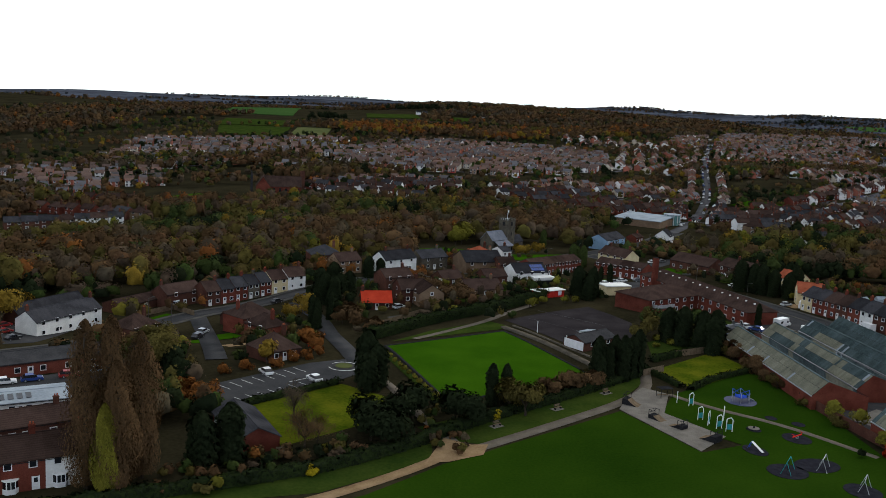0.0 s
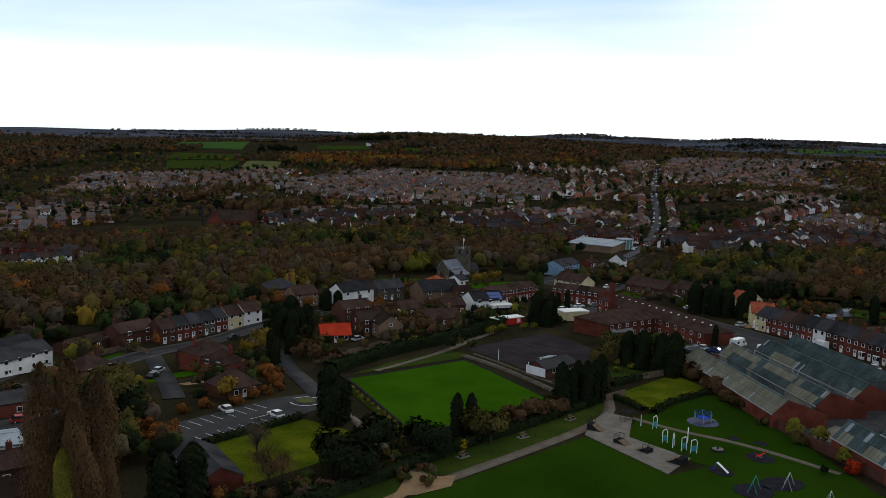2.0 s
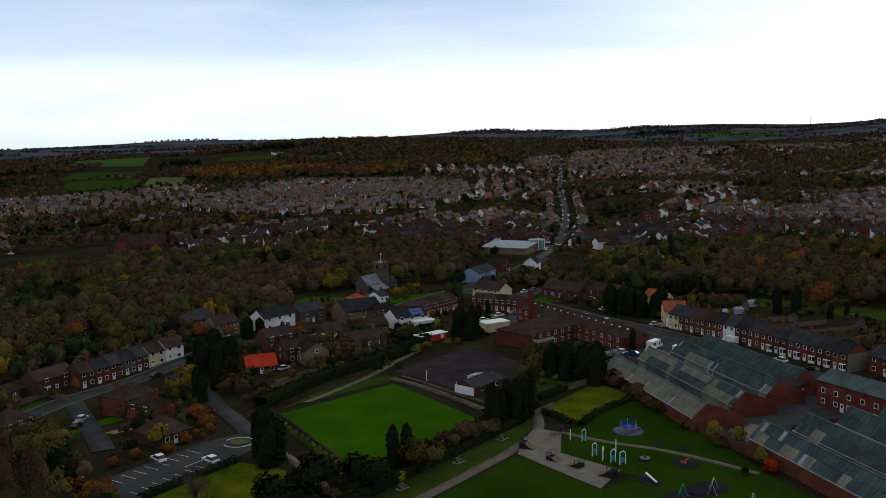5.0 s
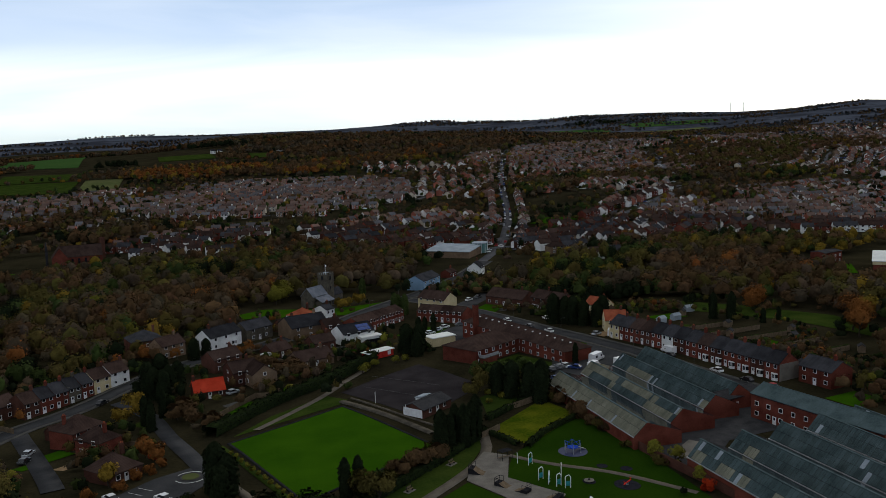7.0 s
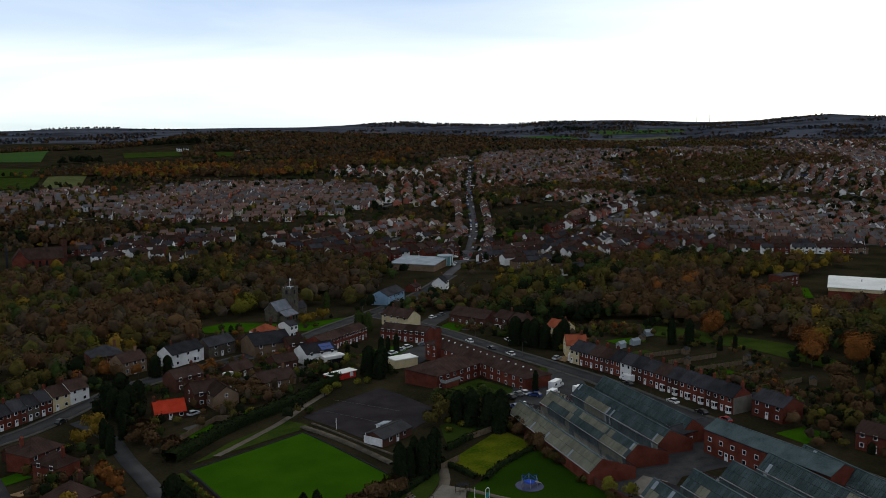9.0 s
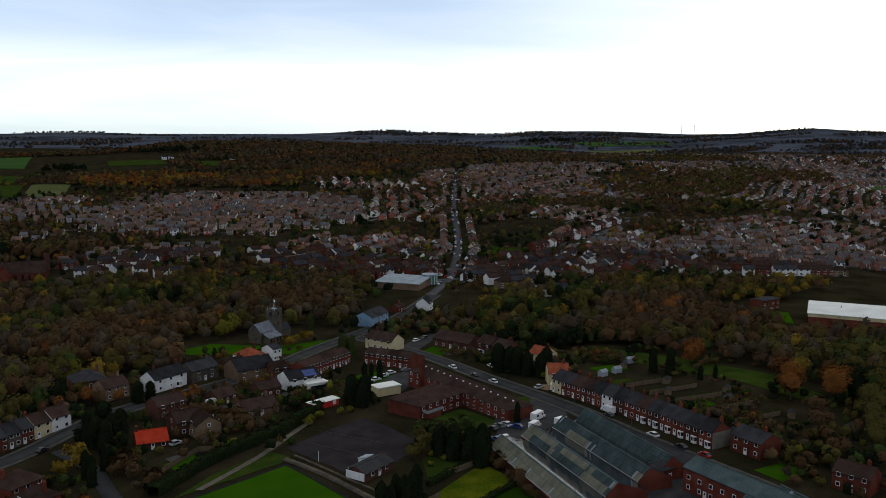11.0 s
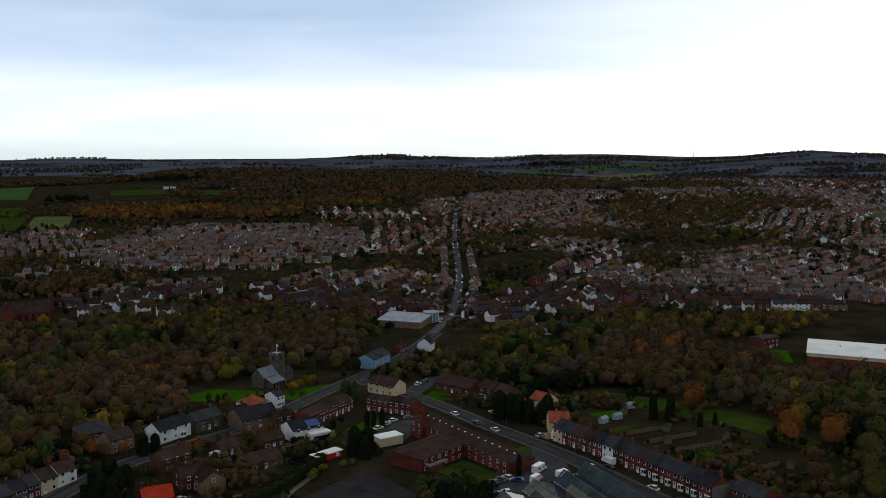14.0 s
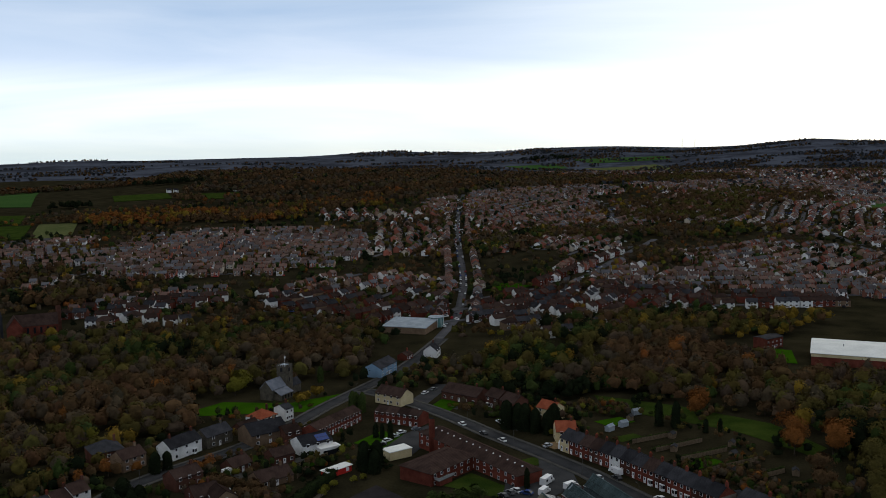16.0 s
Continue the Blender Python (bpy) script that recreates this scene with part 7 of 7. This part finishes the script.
def garden_trees(name, spots, h, leaves, size, hues, label):
    x, y = spots[:, 0], spots[:, 1]
    n = len(x)
    hh = h * rng.uniform(0.5, 1.3, n)
    w = hh * rng.uniform(0.3, 0.5, n)
    names = list(hues)
    pick = rng.choice(len(names), n, p=np.array([hues[k] for k in names]) / sum(hues.values()))
    col = np.array([HUES[k] for k in names])[pick] * rng.uniform(0.7, 1.3, (n, 1))
    d = rng.normal(size=(n, leaves, 3))
    d /= np.linalg.norm(d, axis=2)[..., None]
    p = d * rng.uniform(0.5, 1.05, (n, leaves))[..., None] * np.stack([w, w, hh * 0.5], -1)[:, None, :] + np.stack([x, y, height(x, y) + hh * 0.48], -1)[:, None, :]
    v, f, tv, soft = leaf_sprays(p.reshape(-1, 3), size * 0.7, np.repeat(col, leaves, axis=0), (d + (0, 0, 0.1)).reshape(-1, 3))
    v, f, tv, soft = with_cores(v, f, tv, soft, x, y, height(x, y) + hh * 0.48, w * 0.8, hh * 0.42, col)
    return tagged(new(name, arrays(name, v, f, LEAF, tv, soft)), label, "trees", kind="stuff")


MIXED = {"dark": 2.2, "green": 2, "olive": 3, "bare": 3, "brown": 4, "rust": 0.4, "gold": 0.4, "lime": 0.2}
for hs, pale in far_list:
    n = int(len(hs) * 1.1)
    k = rng.integers(0, len(hs), n)
    spots = hs[k, :2] + rng.normal(0, 10, (n, 2)) + np.c_[-np.sin(hs[k, 2]), np.cos(hs[k, 2])] * 11
    garden_trees("garden_trees", spots, 5.5, 15, 1.35, MIXED, "garden trees and shrubs between the houses")
    n = len(hs)
    hedge_at = hs[:, :2] + rng.normal(0, 5, (n, 2)) + np.c_[-np.sin(hs[:, 2]), np.cos(hs[:, 2])] * 9
    garden_trees("garden_shrubs", hedge_at, 2.2, 6, 1.0, MIXED, "garden hedges and shrubs between the houses")

# ---- fields ----
for pts, mat, lab in [([(1060, 3100), (1300, 3160), (1200, 2820), (1060, 2800)], PASTURE, "green hillside pasture"), ([(-420, 1690), (-295, 1820), (-262, 1530), (-390, 1565)], PASTURE, "green pasture"),
                      ([(-350, 1440), (-249, 1409), (-240, 1312), (-335, 1314)], VERGE, "dull green pasture"), ([(-328, 1304), (-222, 1288), (-216, 1172), (-305, 1204)], VERGE, "rough hillside pasture"),
                      ([(-214, 1292), (-165, 1287), (-160, 1185), (-205, 1152)], STUBBLE, "dry hillside field"), ([(-35, 1615), (62, 1632), (58, 1543), (-34, 1532)], VERGE, "pasture beside the white farm"),
                      ([(-150, 1640), (-60, 1650), (-50, 1560), (-140, 1550)], VERGE, "rough pasture beside the white farm"),
                      ([(-600, 1900), (-380, 1980), (-330, 2080), (-600, 2060)], PASTURE, "green ridge pasture"),
                      ([(900, 1180), (1100, 1240), (1050, 1120), (920, 1090)], PASTURE, "green open field"), ([(1300, 2950), (1600, 3000), (1560, 2750), (1330, 2700)], STUBBLE, "pale far field"), ([(1400, 3300), (1800, 3300), (1750, 3150), (1420, 3150)], PASTURE, "green far field")]:
    drape("field", pts, mat, 1.2, lab, "field", 2.0)
BLOCKED += [(-335, 1690, 75), (-330, 1600, 75), (-295, 1370, 58), (-265, 1240, 55), (-188, 1235, 48), (15, 1580, 58), (-95, 1600, 50), (-46, 1659, 14)]
for hx, hy, a in ((-46, 1659, 10), (-58, 1664, 10), (58, 1660, 20)):
    mid_house(hx, hy, a, 5)

# ---- woods ----
VALLEY = {"rust": 0.15, "brown": 4.2, "bare": 3.6, "olive": 3.2, "lime": 0.2, "gold": 0.25, "green": 1.0, "dark": 0.5}
for px, py in resample([(-15, 412), (0, 415), (40, 412)], 8):
    BLOCKED.append((px, py, 10))
BLOCKED += [(-195, 650, 22), (55, 398, 12), (100, 398, 16), (190, 340, 14), (205, 310, 14), (212, 275, 10), (190, 250, 14), (304, 428, 20), (160, 320, 18), (165, 290, 20)]
GARDEN = {"dark": 4, "green": 3, "lime": 0.4, "olive": 3, "bare": 2, "brown": 4, "rust": 0.35, "gold": 0.25}
BLOCKED += [(11, 211, 27), (40, 254, 20), (-24, 168, 14), (-32, 188, 12), (-22, 200, 9), (60, 222, 16), (62, 175, 22), (78, 262, 10), (95, 262, 14), (62, 330, 12), (58, 337, 10), (-100, 228, 14), (-80, 178, 14)]
for px, py in resample([(-17, 226), (-3, 247), (17, 271), (34, 298)], 5):
    BLOCKED.append((px, py, 5.5))
BLOCKED += [(6, 437, 9), (9, 445, 7)]
for cx, cy, rx, ry, yaw, step, h in [(-72, 292, 50, 22, 55, 5.5, 5), (-40, 228, 22, 42, 0, 4.8, 4), (-76, 205, 22, 22, 0, 5, 5), (-86, 150, 40, 26, 30, 5, 5), (-118, 250, 40, 60, 0, 5.5, 7), (-8, 290, 40, 42, 20, 5, 4.5),
                                     (14, 335, 44, 40, 30, 5.2, 4), (44, 308, 24, 16, 30, 4, 3), (118, 380, 26, 44, 15, 5, 4.5), (134, 335, 20, 26, 10, 5, 5), (168, 290, 26, 62, 12, 4.6, 2.2), (172, 200, 26, 40, 0, 6, 5),
                                     (66, 246, 14, 14, 0, 3.6, 3), (-20, 158, 22, 16, 40, 3.6, 2.4), (30, 196, 22, 6, 42, 2.6, 3), (-30, 138, 22, 6, 35, 3, 2.6), (-2, 166, 8, 20, 20, 3, 2), (20, 400, 40, 16, 20, 6, 4), (100, 440, 40, 36, 50, 6, 7), (84, 178, 5, 26, -8, 2.6, 2.4),
                                     (190, 330, 30, 40, 10, 5, 4), (172, 262, 22, 50, 12, 4, 2.6), (160, 236, 16, 30, 12, 4.5, 4), (205, 240, 26, 50, 0, 6, 5), (150, 350, 26, 20, 0, 4.5, 4), (-140, 180, 40, 60, 0, 6, 7), (-50, 205, 20, 14, 40, 4.5, 5), (-62, 168, 22, 24, 20, 4, 6), (-52, 330, 50, 20, 40, 6, 6)]:
    wood("garden_thicket", cx, cy, rx, ry, yaw, step, GARDEN, h, 58, 0.4, "mixed garden trees and shrubs between the houses")
wood("valley_wood", -105, 322, 70, 34, 30, 7.6, VALLEY, 10, 105, 0.62, "autumn woodland behind the terrace")
wood("scattered_trees", 150, 640, 270, 110, 0, 10, MIXED, 7, 44, 0.9, "trees among the valley houses")
wood("scattered_trees", 330, 820, 640, 260, 5, 15, MIXED, 7, 20, 1.4, "scattered trees among the streets")
wood("scattered_trees", 350, 1280, 700, 300, 5, 17, MIXED, 8, 16, 1.9, "scattered trees on the far side of the valley")
wood("scattered_trees", -300, 1000, 330, 420, 5, 19, MIXED, 8, 18, 1.9, "scattered trees on the western side")
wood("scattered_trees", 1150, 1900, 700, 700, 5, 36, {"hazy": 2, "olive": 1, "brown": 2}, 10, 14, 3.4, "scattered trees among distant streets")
wood("valley_wood", -90, 420, 110, 85, 20, 7.6, VALLEY, 11, 115, 0.62, "autumn woodland filling the valley, brown and olive")
wood("valley_wood", -170, 350, 90, 80, 40, 7.6, VALLEY, 11, 108, 0.62, "autumn woodland beside the pub")
wood("valley_wood", -10, 500, 120, 75, 10, 7.6, VALLEY, 11, 99, 0.66, "autumn woodland behind the church")
wood("valley_wood", -110, 570, 130, 60, 5, 8.0, VALLEY, 10, 84, 0.74, "autumn woodland round the chapel")
wood("valley_wood", 60, 560, 60, 55, 0, 7.0, VALLEY, 9, 84, 0.74, "autumn trees by the road")
wood("east_wood", 210, 450, 100, 75, 15, 7.8, VALLEY, 11, 108, 0.66, "autumn woodland beyond the road")
wood("east_wood", 300, 520, 110, 45, -5, 6.8, {"gold": 1.5, "olive": 3, "brown": 3, "green": 2, "dark": 1}, 10, 92, 0.74, "olive and golden woodland by the works")
wood("east_wood", 255, 350, 60, 110, 20, 7.8, VALLEY, 11, 108, 0.66, "brown autumn woodland beside the meadow")
wood("east_wood", 270, 230, 70, 110, 0, 7, VALLEY, 10, 92, 0.66, "brown woodland past the meadow")
wood("dark_trees", 150, 400, 45, 28, -20, 5.5, {"dark": 5, "green": 2, "olive": 1}, 8, 105, 0.58, "dark evergreen trees behind the villas")
wood("west_wood", -330, 560, 110, 130, 0, 9, VALLEY, 11, 50, 1.3, "brown autumn woodland")
wood("mid_wood", -110, 790, 55, 40, 20, 7.5, {"dark": 2, "brown": 4, "bare": 3, "olive": 2}, 12, 80, 1.2, "dark stand of trees among houses")
wood("mid_wood", 290, 900, 55, 90, -20, 8, VALLEY, 9, 36, 1.5, "trees along the hill road")
wood("mid_wood", 410, 960, 110, 60, 25, 8, VALLEY, 9, 36, 1.6, "brown wooded slope")
wood("mid_wood", 560, 960, 130, 60, 10, 9, VALLEY, 9, 50, 1.4, "brown wooded slope")
wood("mid_wood", 640, 1140, 150, 120, 20, 10, {"olive": 4, "brown": 5, "bare": 1, "gold": 0.3}, 10, 44, 1.7, "olive autumn wood")
wood("mid_wood", 840, 1230, 150, 90, 10, 11, {"olive": 3, "brown": 5, "gold": 0.3}, 10, 40, 1.8, "olive autumn wood")
wood("mid_wood", 420, 760, 60, 40, 20, 8, VALLEY, 8, 60, 1.2, "garden trees on the slope")
wood("mid_wood", -250, 880, 150, 50, 10, 9, VALLEY, 10, 50, 1.4, "brown trees among houses")
wood("larch_wood", -30, 1270, 190, 75, -8, 9, {"rust": 3, "gold": 1.2, "brown": 3}, 11, 46, 1.5, "orange and golden larch wood")
wood("larch_wood", 190, 1360, 110, 60, 10, 9.5, {"gold": 0.6, "brown": 4, "rust": 1, "olive": 1}, 11, 44, 1.6, "golden-brown autumn wood")
RIDGE = {"dark": 0.3, "olive": 0.5, "bare": 3, "brown": 6, "rust": 0.25}
wood("ridge_wood", 250, 1620, 330, 240, 0, 14, RIDGE, 12, 20, 2.9, "red-brown winter wood on the ridge", ragged=0.15)
wood("ridge_wood", 560, 1750, 330, 240, 10, 16, RIDGE, 12, 18, 3.3, "red-brown winter wood on the ridge", ragged=0.15)
wood("ridge_wood", 200, 2030, 420, 210, 0, 16, RIDGE, 12, 20, 3.2, "red-brown winter wood on the ridge", ragged=0.1)
wood("ridge_wood", 640, 2150, 360, 230, 0, 17, RIDGE, 12, 18, 3.4, "red-brown winter wood on the ridge", ragged=0.1)
wood("ridge_wood", -480, 1560, 230, 130, 15, 12, RIDGE, 11, 28, 2.4, "brown wood on the western slope")
wood("ridge_wood", -620, 2080, 500, 200, 5, 17, RIDGE, 11, 18, 3.4, "brown wood on the western ridge")
wood("ridge_wood", -160, 2100, 260, 130, 0, 14, {"brown": 4, "dark": 2, "bare": 2}, 10, 24, 2.6, "brown wood on the ridge")
wood("ridge_wood", 900, 1800, 260, 280, 0, 15, {"olive": 3, "brown": 5, "gold": 0.3}, 11, 24, 2.8, "olive-brown wood on the plateau")
wood("ridge_wood", -640, 1330, 210, 230, 0, 13, RIDGE, 11, 22, 2.6, "red-brown wood on the western hill", ragged=0.15)
wood("pine_clump", -200, 1480, 40, 18, 10, 8, {"dark": 1}, 12, 60, 1.4, "dark pines by the fields")
wood("pine_clump", -70, 1870, 80, 14, 0, 9, {"dark": 1}, 13, 50, 1.6, "dark pines on the skyline")
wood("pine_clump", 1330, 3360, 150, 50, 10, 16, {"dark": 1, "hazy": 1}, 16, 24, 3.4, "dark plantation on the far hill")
# far woods get their distance haze from the bluish "hazy" tint
for k in range(150):
    a = radians(random.uniform(-30, 55) if k < 60 else random.uniform(8, 50))
    r = random.uniform(2600, 4500)
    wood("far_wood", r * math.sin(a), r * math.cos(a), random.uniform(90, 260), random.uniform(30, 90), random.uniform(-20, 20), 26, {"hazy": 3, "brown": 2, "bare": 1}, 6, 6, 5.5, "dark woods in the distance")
for k, (mx, my) in enumerate(((2210, 3880), (2260, 3850))):
    mast = thing("radio_mast", mx, my, 0, "slender grey radio mast on the far hill", "mast", "radio masts")
    part("lattice", Build().bar((0, 0, 0), (0, 0, 46), 1.0, 0, 4).bar((0, 0, 46), (0, 0, 56), 0.5, 0, 4), STEEL, mast)
